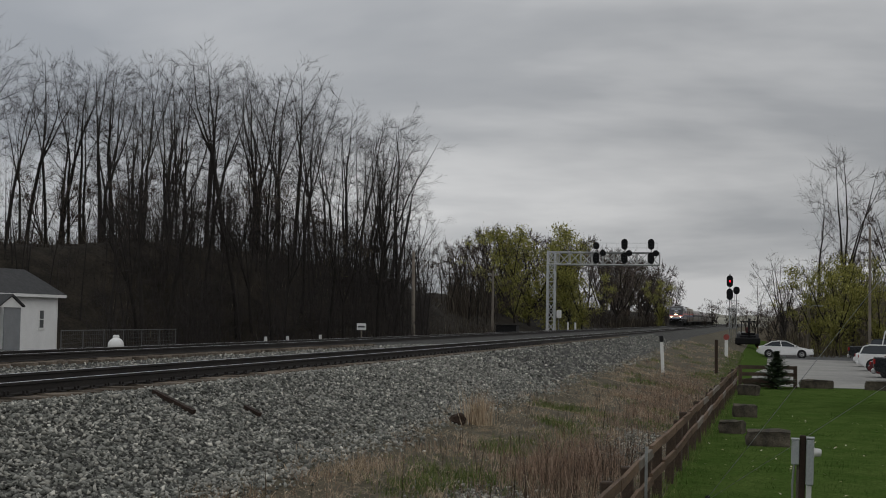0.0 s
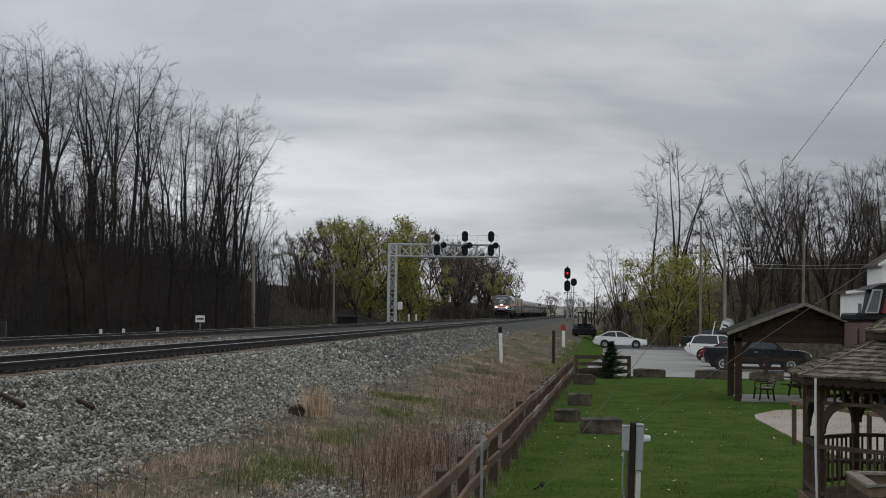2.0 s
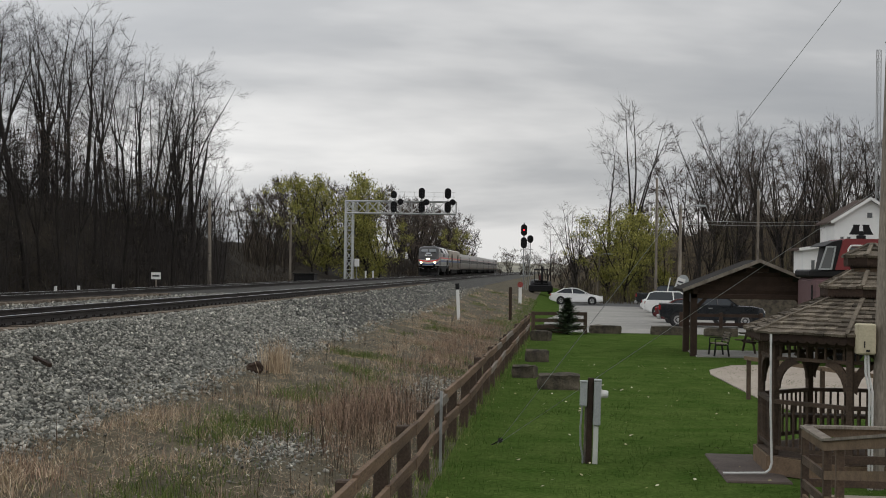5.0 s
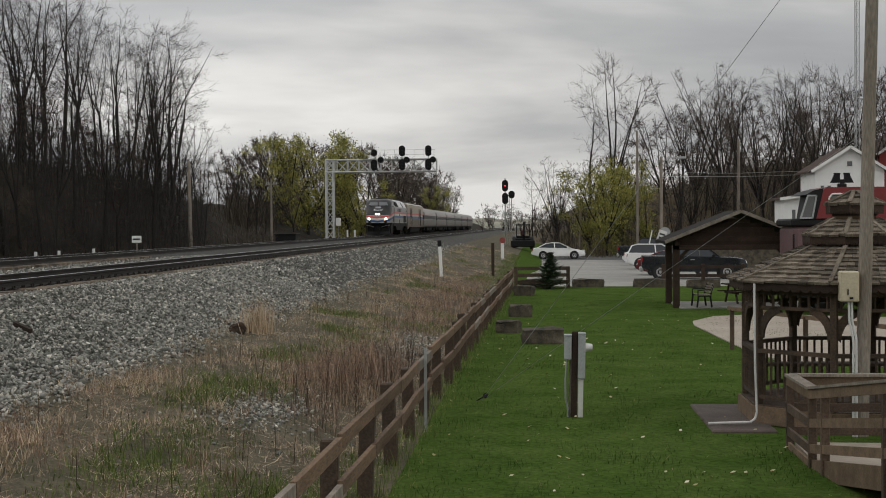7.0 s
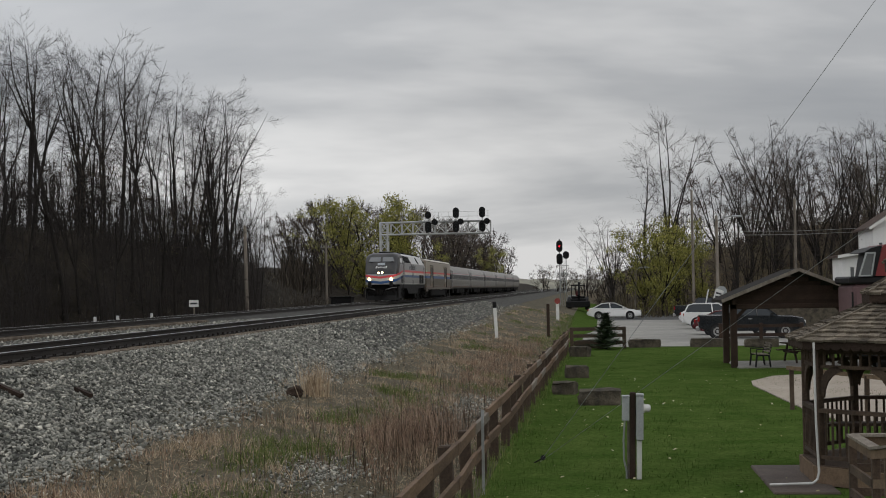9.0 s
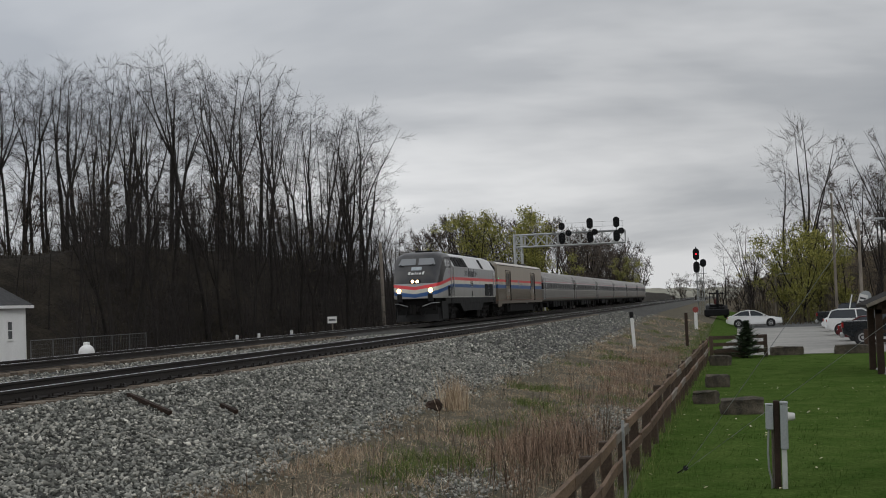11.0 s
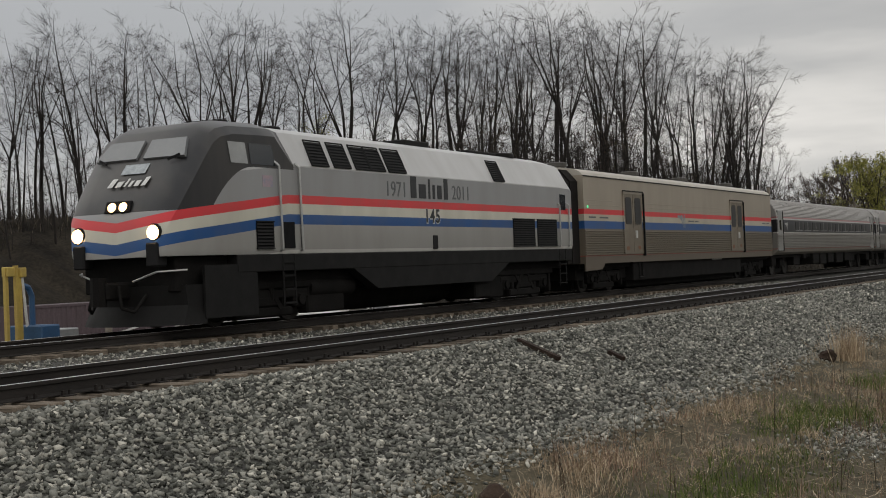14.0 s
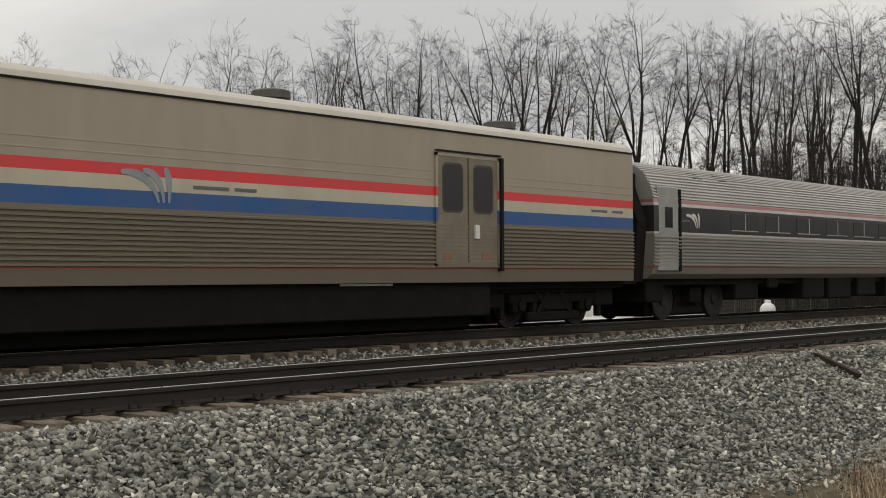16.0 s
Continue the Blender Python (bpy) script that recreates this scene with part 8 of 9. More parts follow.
def grown_tree(seed, h, radius=0.15, clear=0.45, leaders=2, splay=0.16, reach=0.19, limbs=11, subs=5, twigs=3, upright=0.06, low=4, twig_r=0.006, fuzz=1300, fuzz_length=0.80, fuzz_width=0.007,
               clumps=0, leaf=0, leaf_mat=None, leaf_size=0.2, spread=0.45, hang=0.0, twig_mat=None, bend=0.03, stout=1.0):
    """A straight stem that parts into upright leaders, each set with side limbs, branches and a haze of fine twigs; leaves grow in clumps."""
    r = random.Random(seed)
    trunk, crown, leaves = Geo(), Geo(), Geo()
    tips = []

    def limb(p, d, length, rad):
        line = limb_line(r, p, d, length, 3, upright, 0.11)
        tips.append((line[1], line[2]))
        tips.append((line[2], line[3]))
        sweep(trunk if rad > 0.03 else crown, line, rad, max(twig_r, rad * 0.3), 4 if rad > 0.03 else 3)
        for j in range(subs):
            v = 0.15 + 0.85 * (j + r.random()) / subs
            q, e = along(line, v)
            bl = length * r.uniform(0.32, 0.66) * (1.2 - 0.5 * v)
            br = limb_line(r, q, (side_way(r, e, r.uniform(0.35, 0.9)) + Vector((0, 0, upright))).normalized(), bl, 2, upright, 0.14)
            sweep(crown, br, max(twig_r * 1.3, rad * 0.46 * (1 - 0.6 * v)), twig_r * 0.8, 3)
            for _ in range(twigs):
                a, b = along(br, r.uniform(0.05, 1.0))
                tip = a + (side_way(r, b, r.uniform(0.2, 0.75)) + Vector((0, 0, upright))).normalized() * bl * r.uniform(0.35, 0.85)
                spike(crown, a, tip, twig_r)
                tips.append((a, tip))

    stem = limb_line(r, Vector((0, 0, -0.4)), Vector((r.gauss(0, 0.02), r.gauss(0, 0.02), 1)), h * clear + 0.4, 6, 0.03, 0.034)
    sweep(trunk, stem, radius * 1.2, radius * 0.85, 7)
    foot, way = stem[-1], (stem[-1] - stem[-2]).normalized()
    for k in range(leaders):
        out = way if leaders == 1 else side_way(r, way, splay * r.uniform(0.45, 1.1))
        full = (h * (1 - clear)) * (1.0 if k == 0 else r.uniform(0.78, 1.0))
        lead = limb_line(r, foot, out, full, 8, bend, 0.055 + 0.8 * (bend - 0.03))
        lr = radius * (0.85 if leaders == 1 else r.uniform(0.50, 0.68))
        sweep(trunk, lead, lr, twig_r * 1.4, 5)
        for m in range(limbs):
            u = 0.05 + 0.93 * (m + r.random()) / limbs
            p, d = along(lead, u)
            limb(p, side_way(r, d, r.uniform(0.7, 1.25)), reach * h * (0.34 + 0.72 * math.sin(math.pi * (0.14 + 0.80 * u))) * r.uniform(0.6, 1.15), max(twig_r * 1.6, stout * lr * (1 - 0.84 * u) * r.uniform(0.20, 0.34)))
    for _ in range(low):
        a, b = along(stem, r.uniform(0.35, 0.98))
        limb(a, side_way(r, b, r.uniform(0.8, 1.25)), h * reach * r.uniform(0.3, 0.65), radius * r.uniform(0.10, 0.18))
    for _ in range(fuzz):
        a, b = tips[r.randrange(len(tips))]
        c = a.lerp(b, r.uniform(0.2, 1.05))
        d = ((b - a).normalized() + Vector((r.gauss(0, 0.32), r.gauss(0, 0.32), r.gauss(0, 0.32) + 0.05))).normalized()
        w = d.orthogonal().normalized()
        w.rotate(Matrix.Rotation(r.uniform(0, 3.2), 3, d))
        crown.add([c - w * fuzz_width, c + w * fuzz_width, c + d * fuzz_length * r.uniform(0.5, 1.2)], [(0, 1, 2)])
    centres = [tips[r.randrange(len(tips))] for _ in range(clumps)]
    for k in range(leaf):
        a, b = centres[k % clumps]
        c = a.lerp(b, r.uniform(0.3, 1.0)) + Vector((r.gauss(0, spread), r.gauss(0, spread), r.gauss(0, spread * (0.6 + hang)) - hang * spread))
        u = Vector((r.gauss(0, 1), r.gauss(0, 1), r.gauss(0, 1 + 2 * hang))).normalized() * leaf_size * r.uniform(0.4, 1.0)
        w = u.orthogonal().normalized()
        w.rotate(Matrix.Rotation(r.uniform(0, 3.2), 3, u.normalized()))
        w *= leaf_size * r.uniform(0.18, 0.42)
        leaves.add([c - u, c + w, c + u * 0.9, c - w], [(0, 1, 2, 3)])
    return trunk.mesh("trunk", M_BARK, 60), crown.mesh("crown", twig_mat or M_TWIG), (leaves.mesh("leaves", leaf_mat) if leaf else None)


def tree_thing(meshes, name, label, m, group=""):
    t = thing(name, label, "tree", m, group)
    for me in meshes:
        if me:
            ob = new(me.name.split(".")[0], me)
            ob.parent = t
    return t


M_BUD = island_material("spring_leaf", [(0.0, (0.13, 0.132, 0.028)), (0.5, (0.235, 0.230, 0.048)), (1.0, (0.36, 0.34, 0.10))], 0.7, 0.2)
M_BUD_GREY = island_material("budding_twig_haze", [(0.0, (0.07, 0.06, 0.030)), (1.0, (0.13, 0.115, 0.055))], 0.8, 0.2)
M_RUSTBUD = island_material("rust_bud", [(0.0, (0.060, 0.040, 0.028)), (1.0, (0.115, 0.075, 0.050))], 0.8, 0.2)

FOREST = [grown_tree(100 + k, 17, radius=0.135 + 0.02 * (k % 3), clear=(0.44, 0.36, 0.50, 0.40, 0.52, 0.30, 0.46, 0.38, 0.50, 0.34)[k], leaders=(3, 4, 2, 1, 3, 4, 2, 1, 3, 4)[k], splay=(0.27, 0.36, 0.30, 0, 0.26, 0.36, 0.34, 0, 0.30, 0.33)[k],
                     upright=0.015, bend=0.055, stout=1.35, reach=(0.16, 0.15, 0.18, 0.22, 0.16, 0.15, 0.18, 0.23, 0.16, 0.15)[k], limbs=(9, 8, 12, 19, 9, 8, 12, 19, 9, 8)[k], low=(8, 10, 7, 10, 8, 12, 9, 9, 7, 9)[k]) for k in range(10)]
SLIM = [tree_meshes("bare_tree", 300 + k, 11, radius=0.075, clear=0.28, limbs=8, spread=0.2, sub=4, twigs=4, upright=0.09, twig_r=0.008, lite=True) for k in range(4)]
BUDDED = [grown_tree(400 + k, 12, radius=0.17, clear=0.14, leaders=6, splay=0.62, reach=0.17, limbs=6, subs=4, twigs=3, low=4, twig_r=0.012, fuzz=300, clumps=300, leaf=5400, leaf_mat=M_BUD, leaf_size=0.19, spread=0.36, hang=0.4) for k in range(3)]
PALEBUD = grown_tree(450, 10, radius=0.11, clear=0.25, leaders=4, splay=0.36, reach=0.17, limbs=7, subs=4, twigs=3, fuzz=400, clumps=200, leaf=2600, leaf_mat=M_BUD, leaf_size=0.12, spread=0.35)
HAZED = [grown_tree(500 + k, 13, radius=0.14, clear=0.25, leaders=4, splay=0.36, reach=0.15, limbs=7, subs=4, twigs=3, fuzz=800, clumps=120, leaf=500, leaf_mat=(M_RUSTBUD, M_BUD_GREY)[k], leaf_size=0.12, spread=0.3) for k in range(2)]
THICKET = [tree_meshes("young_growth", 700 + k, 5.0, radius=0.035, clear=0.06, limbs=5, spread=0.42, stems=3, sub=3, twigs=2, upright=0.05, twig_r=0.011, lite=True) for k in range(4)]
DOME = [grown_tree(800 + k, 12, radius=0.16, clear=0.12, leaders=7, splay=0.62, reach=0.16, limbs=4, subs=4, twigs=2, low=3, twig_r=0.014, fuzz=900, fuzz_length=1.0, fuzz_width=0.026, clumps=150, leaf=300, leaf_mat=(M_RUSTBUD, M_BUD_GREY, M_RUSTBUD)[k], leaf_size=0.2, twig_mat=M_HAZETWIG) for k in range(3)]
WIDE = [grown_tree(600 + k, 17, radius=0.20, clear=(0.18, 0.24, 0.14)[k], leaders=(7, 4, 8)[k], splay=(0.40, 0.24, 0.46)[k], reach=(0.11, 0.14, 0.10)[k], limbs=9, subs=5, twigs=3, low=3, twig_r=0.009, fuzz=1600, fuzz_length=1.0, fuzz_width=0.010, twig_mat=M_HAZETWIG) for k in range(3)]


def plant(meshes, az, dist, scale, label, group, name="bare_tree", turn=0.0):
    x, y = -dist * math.sin(radians(az)), dist * math.cos(radians(az))
    m = pose(x, y, ground_z(x, y) - 0.1, 0, 0, turn) @ Matrix.Scale(scale, 4)
    return tree_thing(meshes, name, label, m, group)


GROWTH = {}


def sprout(place, az, dist, scale, r, kinds=None):
    x, y = -dist * math.sin(radians(az)), dist * math.cos(radians(az))
    GROWTH.setdefault(place, []).append(((kinds or THICKET)[r.randrange(4)], pose(x, y, ground_z(x, y) - 0.1, 0, 0, r.uniform(0, 360)) @ Matrix.Scale(scale, 4)))


def close_growth():
    """Joins the young growth of each wood into one mesh."""
    for place, spots in GROWTH.items():
        co, loops, starts, n, c = [], [], [], 0, 0
        for pair, m in spots:
            for me in pair[:2]:
                v = np.empty(3 * len(me.vertices))
                me.vertices.foreach_get("co", v)
                li = np.empty(len(me.loops), np.int32)
                me.loops.foreach_get("vertex_index", li)
                ls = np.empty(len(me.polygons), np.int32)
                me.polygons.foreach_get("loop_start", ls)
                m4 = np.array(m)
                co.append(v.reshape(-1, 3) @ m4[:3, :3].T + m4[:3, 3])
                loops.append(li + n)
                starts.append(ls + c)
                n += len(me.vertices)
                c += len(li)
        co, loops, starts = np.concatenate(co), np.concatenate(loops), np.concatenate(starts)
        me = bpy.data.meshes.new("young_growth")
        me.vertices.add(n)
        me.vertices.foreach_set("co", co.reshape(-1))
        me.loops.add(c)
        me.loops.foreach_set("vertex_index", loops.astype(np.int32))
        me.polygons.add(len(starts))
        me.polygons.foreach_set("loop_start", starts.astype(np.int32))
        me.update(calc_edges=True)
        me.materials.append(M_TWIG)
        tagged(new("young_growth", me), "close bare grey-brown " + place, "young trees", kind="stuff")


def wood_left():
    r = random.Random(21)
    # three ranks along the crest of the bank
    for rank, (count, back) in enumerate(((32, 0), (22, 8), (13, 17))):
        for k in range(count):
            s = (k + r.uniform(0.1, 0.9)) / count
            az = 48.5 - 34.1 * s
            dist = 90 + 34 * s + back + r.uniform(-3, 4)
            tall = (13.2 + 2.7 * smoothstep(0.0, 0.45, s) + 0.6 * smoothstep(0.5, 0.9, s)) * (1 + 0.04 * rank)
            plant(FOREST[r.randrange(10)], az, dist, tall / 17 * r.uniform(0.80, 1.06), "tall bare deciduous tree on the wooded bank", "bare trees on the bank", turn=r.uniform(0, 360))
    # slighter growth between them and on the slope
    for k in range(46):
        s = r.random()
        sprout("saplings on the bank", 48 - 34 * s, 84 + 34 * s + r.uniform(-9, 12), r.uniform(0.55, 1.05), r, SLIM)
    # trees on the slope down to the line
    for k in range(15):
        s = (k + r.uniform(0.0, 1.0)) / 15
        plant(FOREST[r.randrange(10)], 27.4 - 12.4 * s, 82 + 24 * s + r.uniform(-7, 9), r.uniform(0.62, 0.86), "bare deciduous tree low on the wooded bank", "bare trees on the bank", turn=r.uniform(0, 360))
    for k in range(30):
        s = r.random()
        sprout("saplings on the bank", 27.4 - 14.4 * s, 76 + 26 * s + r.uniform(-6, 8), r.uniform(0.4, 0.85), r, SLIM)
    # close young growth under the tall trees, thickest where the wood ends
    for k in range(40):
        s = r.random()
        sprout("young growth on the bank", 48 - 34 * s, 92 + 34 * s + r.uniform(-5, 16), r.uniform(0.35, 0.8), r)
    for k in range(95):
        s = r.random()
        sprout("young growth on the bank", 27.6 - 13.8 * s, 78 + 26 * s + r.uniform(-5, 26), r.uniform(0.5, 1.0), r)
    for k in range(16):
        s = (k + r.uniform(0.0, 1.0)) / 16
        plant(FOREST[r.randrange(10)], 29 - 13.9 * s, 112 + 14 * s + r.uniform(-4, 14), r.uniform(0.78, 0.98), "tall bare deciduous tree on the wooded bank", "bare trees on the bank", turn=r.uniform(0, 360))
    for k in range(26):
        s = (k + r.random()) / 26
        plant((DOME[k % 3], HAZED[k % 2])[k % 2], 30 - 14.6 * s, 100 + 18 * s + r.uniform(-4, 16), r.uniform(0.45, 0.72), "grey-brown young tree filling the wood", "bare saplings on the bank", turn=r.uniform(0, 360))
    for k in range(190):
        s = r.random()
        sprout("young growth on the bank", 27.6 - 13.8 * s, 84 + 26 * s + r.uniform(-3, 30), r.uniform(0.75, 1.3), r)
    for k in range(50):
        s = r.random()
        sprout("young growth on the bank", 50 - 13 * s, 80 + 8 * s + r.uniform(0, 14), r.uniform(0.3, 0.75), r)
    for k in range(16):
        s = r.random()
        sprout("saplings on the bank", 27 - 12.2 * s, 100 + 14 * s + r.uniform(0, 16), r.uniform(0.95, 1.35), r, SLIM)
    for k in range(55):
        s = r.random()
        sprout("saplings on the bank", 50 - 22 * s, 82 + 10 * s + r.uniform(0, 9), r.uniform(0.3, 0.75), r, SLIM)
    for k in range(60):
        s = r.random()
        sprout("young growth on the bank", 50 - 22 * s, 78 + 10 * s + r.uniform(0, 12), r.uniform(0.3, 0.8), r)
    # a thinner row farther round
    for k in range(14):
        s = (k + r.uniform(0.1, 0.9)) / 14
        plant(FOREST[r.randrange(10)], 66 - 17 * s, 128 - 22 * s + r.uniform(0, 14), r.uniform(0.78, 0.98), "tall bare deciduous tree on the wooded bank", "bare trees on the bank", turn=r.uniform(0, 360))
    plant(PALEBUD, 32.6, 112, 0.78, "young tree with first pale green buds", "", "budding_tree", 40)
    plant(FOREST[1], 15.2, 118, 0.98, "tall bare tree at the end of the wood", "bare trees on the bank", turn=70)
    plant(FOREST[5], 15.9, 120, 1.0, "tall bare tree at the end of the wood", "bare trees on the bank", turn=10)


def wood_beyond():
    r = random.Random(22)
    # yellow-green trees and bare woods past the signal bridge
    for az, dist, sc, kind in ((10.5, 186, 1.08, BUDDED[0]), (9.6, 190, 1.26, BUDDED[1]), (8.7, 194, 1.30, BUDDED[2]), (7.9, 199, 1.16, BUDDED[0]), (7.4, 190, 0.78, BUDDED[1])):
        plant(kind, az, dist, sc, "round yellow-green budding tree past the signal bridge", "budding trees", "budding_tree", r.uniform(0, 360))
    plant(BUDDED[0], 4.1, 330, 1.0, "small yellow-green budding tree by the line", "budding trees", "budding_tree", 77)
    # the edge of the wood keeps about thirty metres off the line
    for k in range(58):
        s = (k + r.random()) / 58
        y = 176 + 330 * s ** 1.25
        x = -(31 + r.uniform(0, 24) * (1 - 0.5 * s))
        dist, az = math.hypot(x, y), math.degrees(math.atan2(-x, y))
        plant(DOME[r.randrange(3)], az, dist, r.uniform(0.90, 1.12) * (0.62 + 0.75 * smoothstep(0.0, 0.45, s)), "grey-brown bare tree in the distant wood", "bare trees beyond the signal bridge", turn=r.uniform(0, 360))
    for k in range(70):
        s = r.random()
        y = 165 + 300 * s ** 1.25
        x = -(28 + 20 * r.random())
        sprout("young growth beyond the signal bridge", math.degrees(math.atan2(-x, y)), math.hypot(x, y), r.uniform(0.8, 1.6), r)
    # bare young trees between the wood's end and the signal bridge
    for k in range(9):
        plant(HAZED[k % 2], 14.4 - 3.4 * k / 9, 150 + r.uniform(0, 16), r.uniform(0.42, 0.62), "small bare tree at the end of the wood", "bare saplings on the bank", turn=r.uniform(0, 360))


def wood_right():
    r = random.Random(23)
    plant(WIDE[1], -3.2, 150, 1.22, "tall bare tree with a forked crown behind the car park", "", turn=120)
    plant(FOREST[3], -2.2, 154, 1.02, "bare tree leaning beside a taller one", "", turn=200)
    for az, dist, sc, b in ((-2.2, 140, 0.72, 0), (-2.9, 136, 0.84, 1), (-3.6, 142, 0.78, 2), (-4.5, 138, 0.62, 0), (-3.2, 146, 0.88, 0)):
        plant(BUDDED[b], az, dist, sc, "yellow-green budding tree behind the car park", "budding trees", "budding_tree", r.uniform(0, 360))
    for k in range(14):
        plant(DOME[k % 3], 2.4 - 3.6 * (k + r.random()) / 14, 330 + r.uniform(0, 110), r.uniform(0.5, 0.85), "hazy grey tree on the horizon", "low trees on the horizon", turn=r.uniform(0, 360))
    plant(WIDE[0], -0.9, 158, 0.66, "small bare tree behind the car park", "", turn=10)
    plant(FOREST[6], 0.2, 172, 0.55, "small bare tree behind the car park", "", turn=80)
    for k in range(26):
        s = (k + r.uniform(0.1, 0.9)) / 26
        az = -5.4 - 11.5 * s
        dist = 132 + r.uniform(-8, 26)
        tall = 18.0 + 1.5 * math.sin(s * 4.5) - 6.0 * s
        plant((WIDE[k % 3] if k % 3 else FOREST[r.randrange(10)]), az, dist, tall / 18 * r.uniform(0.86, 1.04), "bare deciduous tree on the hill behind the park", "bare trees on the far hill", turn=r.uniform(0, 360))
    for k in range(16):
        plant(DOME[k % 3], -5.0 - 11.8 * (k + r.random()) / 16, 152 + r.uniform(0, 16), r.uniform(0.75, 1.0), "grey-brown tree deep in the hillside wood", "bare trees on the far hill", turn=r.uniform(0, 360))
    for k in range(75):
        sprout("young growth on the far hill", -0.6 - 16.4 * r.random(), 134 + r.uniform(0, 26), r.uniform(0.5, 1.2), r)
    for k in range(9):
        plant(DOME[k % 3], -0.3 - 4.5 * k / 9, 168 + r.uniform(0, 30), r.uniform(0.45, 0.62), "low grey-brown tree behind the car park", "low trees behind the car park", turn=r.uniform(0, 360))
    for k in range(22):
        if k % 3:
            sprout("young growth on the far hill", -4.2 - 13 * r.random(), 112 + r.uniform(0, 22), r.uniform(0.45, 0.8), r, SLIM)
        else:
            plant(HAZED[k % 2], -4.2 - 13 * r.random(), 112 + r.uniform(0, 22), r.uniform(0.45, 0.8), "thin bare young tree at the foot of the hill", "young trees on the far hill", turn=r.uniform(0, 360))


wood_left()
wood_beyond()
wood_right()
close_growth()


def ribbons(name, label, mat, roots, hmin, hmax, width, lean, seed, category, bend=0.35):
    """Thin upright blades or stems, each a bent strip."""
    r = np.random.default_rng(seed)
    p = np.array(roots, float)
    n = len(p)
    h = r.uniform(hmin, hmax, n) * (p[:, 3] if p.shape[1] > 3 else 1)
    a = r.uniform(0, 2 * np.pi, n)
    out = np.stack([np.cos(a), np.sin(a)], 1) * (np.abs(r.normal(0, lean, n)) * h)[:, None]
    f = r.uniform(0, 2 * np.pi, n)
    w = np.stack([np.cos(f), np.sin(f), 0 * f], 1) * (width * r.uniform(0.6, 1.3, n))[:, None]
    base = p[:, :3]
    mid = base + np.concatenate([out * bend, (h * 0.55)[:, None]], 1)
    top = base + np.concatenate([out, h[:, None]], 1)
    v = np.stack([base - w / 2, base + w / 2, mid + w * 0.38, mid - w * 0.38, top], 1).reshape(-1, 3)
    k = 5 * np.arange(n)[:, None]
    loops = np.concatenate([k + [0, 1, 2, 3], k + [3, 2, 4]], 1).reshape(-1)
    me = bpy.data.meshes.new(name)
    me.vertices.add(5 * n)
    me.vertices.foreach_set("co", v.reshape(-1))
    me.loops.add(7 * n)
    me.loops.foreach_set("vertex_index", loops.astype(np.int32))
    me.polygons.add(2 * n)
    me.polygons.foreach_set("loop_start", np.stack([7 * np.arange(n), 7 * np.arange(n) + 4], 1).reshape(-1).astype(np.int32))
    me.update(calc_edges=True)
    me.materials.append(mat)
    return tagged(new(name, me), label, category, kind="stuff")


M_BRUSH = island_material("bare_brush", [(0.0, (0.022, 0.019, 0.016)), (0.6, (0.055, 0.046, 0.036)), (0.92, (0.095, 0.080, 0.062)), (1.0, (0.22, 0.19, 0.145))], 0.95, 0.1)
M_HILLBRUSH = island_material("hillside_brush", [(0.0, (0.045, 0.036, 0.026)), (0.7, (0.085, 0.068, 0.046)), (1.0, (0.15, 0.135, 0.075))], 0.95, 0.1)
M_STRAW = island_material("dry_straw", [(0.0, (0.20, 0.140, 0.092)), (0.5, (0.42, 0.32, 0.215)), (1.0, (0.64, 0.53, 0.39))], 0.9, 0.15)
M_RUST = island_material("rusty_stalk", [(0.0, (0.085, 0.055, 0.040)), (0.5, (0.235, 0.155, 0.108)), (1.0, (0.50, 0.37, 0.28))], 0.9, 0.15)
M_GREEN = island_material("green_blade", [(0.0, (0.055, 0.090, 0.018)), (0.6, (0.105, 0.145, 0.034)), (1.0, (0.20, 0.21, 0.075))], 0.8, 0.2)
M_DARKSTALK = island_material("dark_stalk", [(0.0, (0.03, 0.022, 0.016)), (1.0, (0.09, 0.065, 0.045))], 0.9, 0.15)
M_TURF = island_material("mown_blade", [(0.0, (0.036, 0.070, 0.015)), (0.5, (0.054, 0.098, 0.021)), (0.98, (0.088, 0.130, 0.036)), (1.0, (0.24, 0.23, 0.12))], 1.0, 0.0)


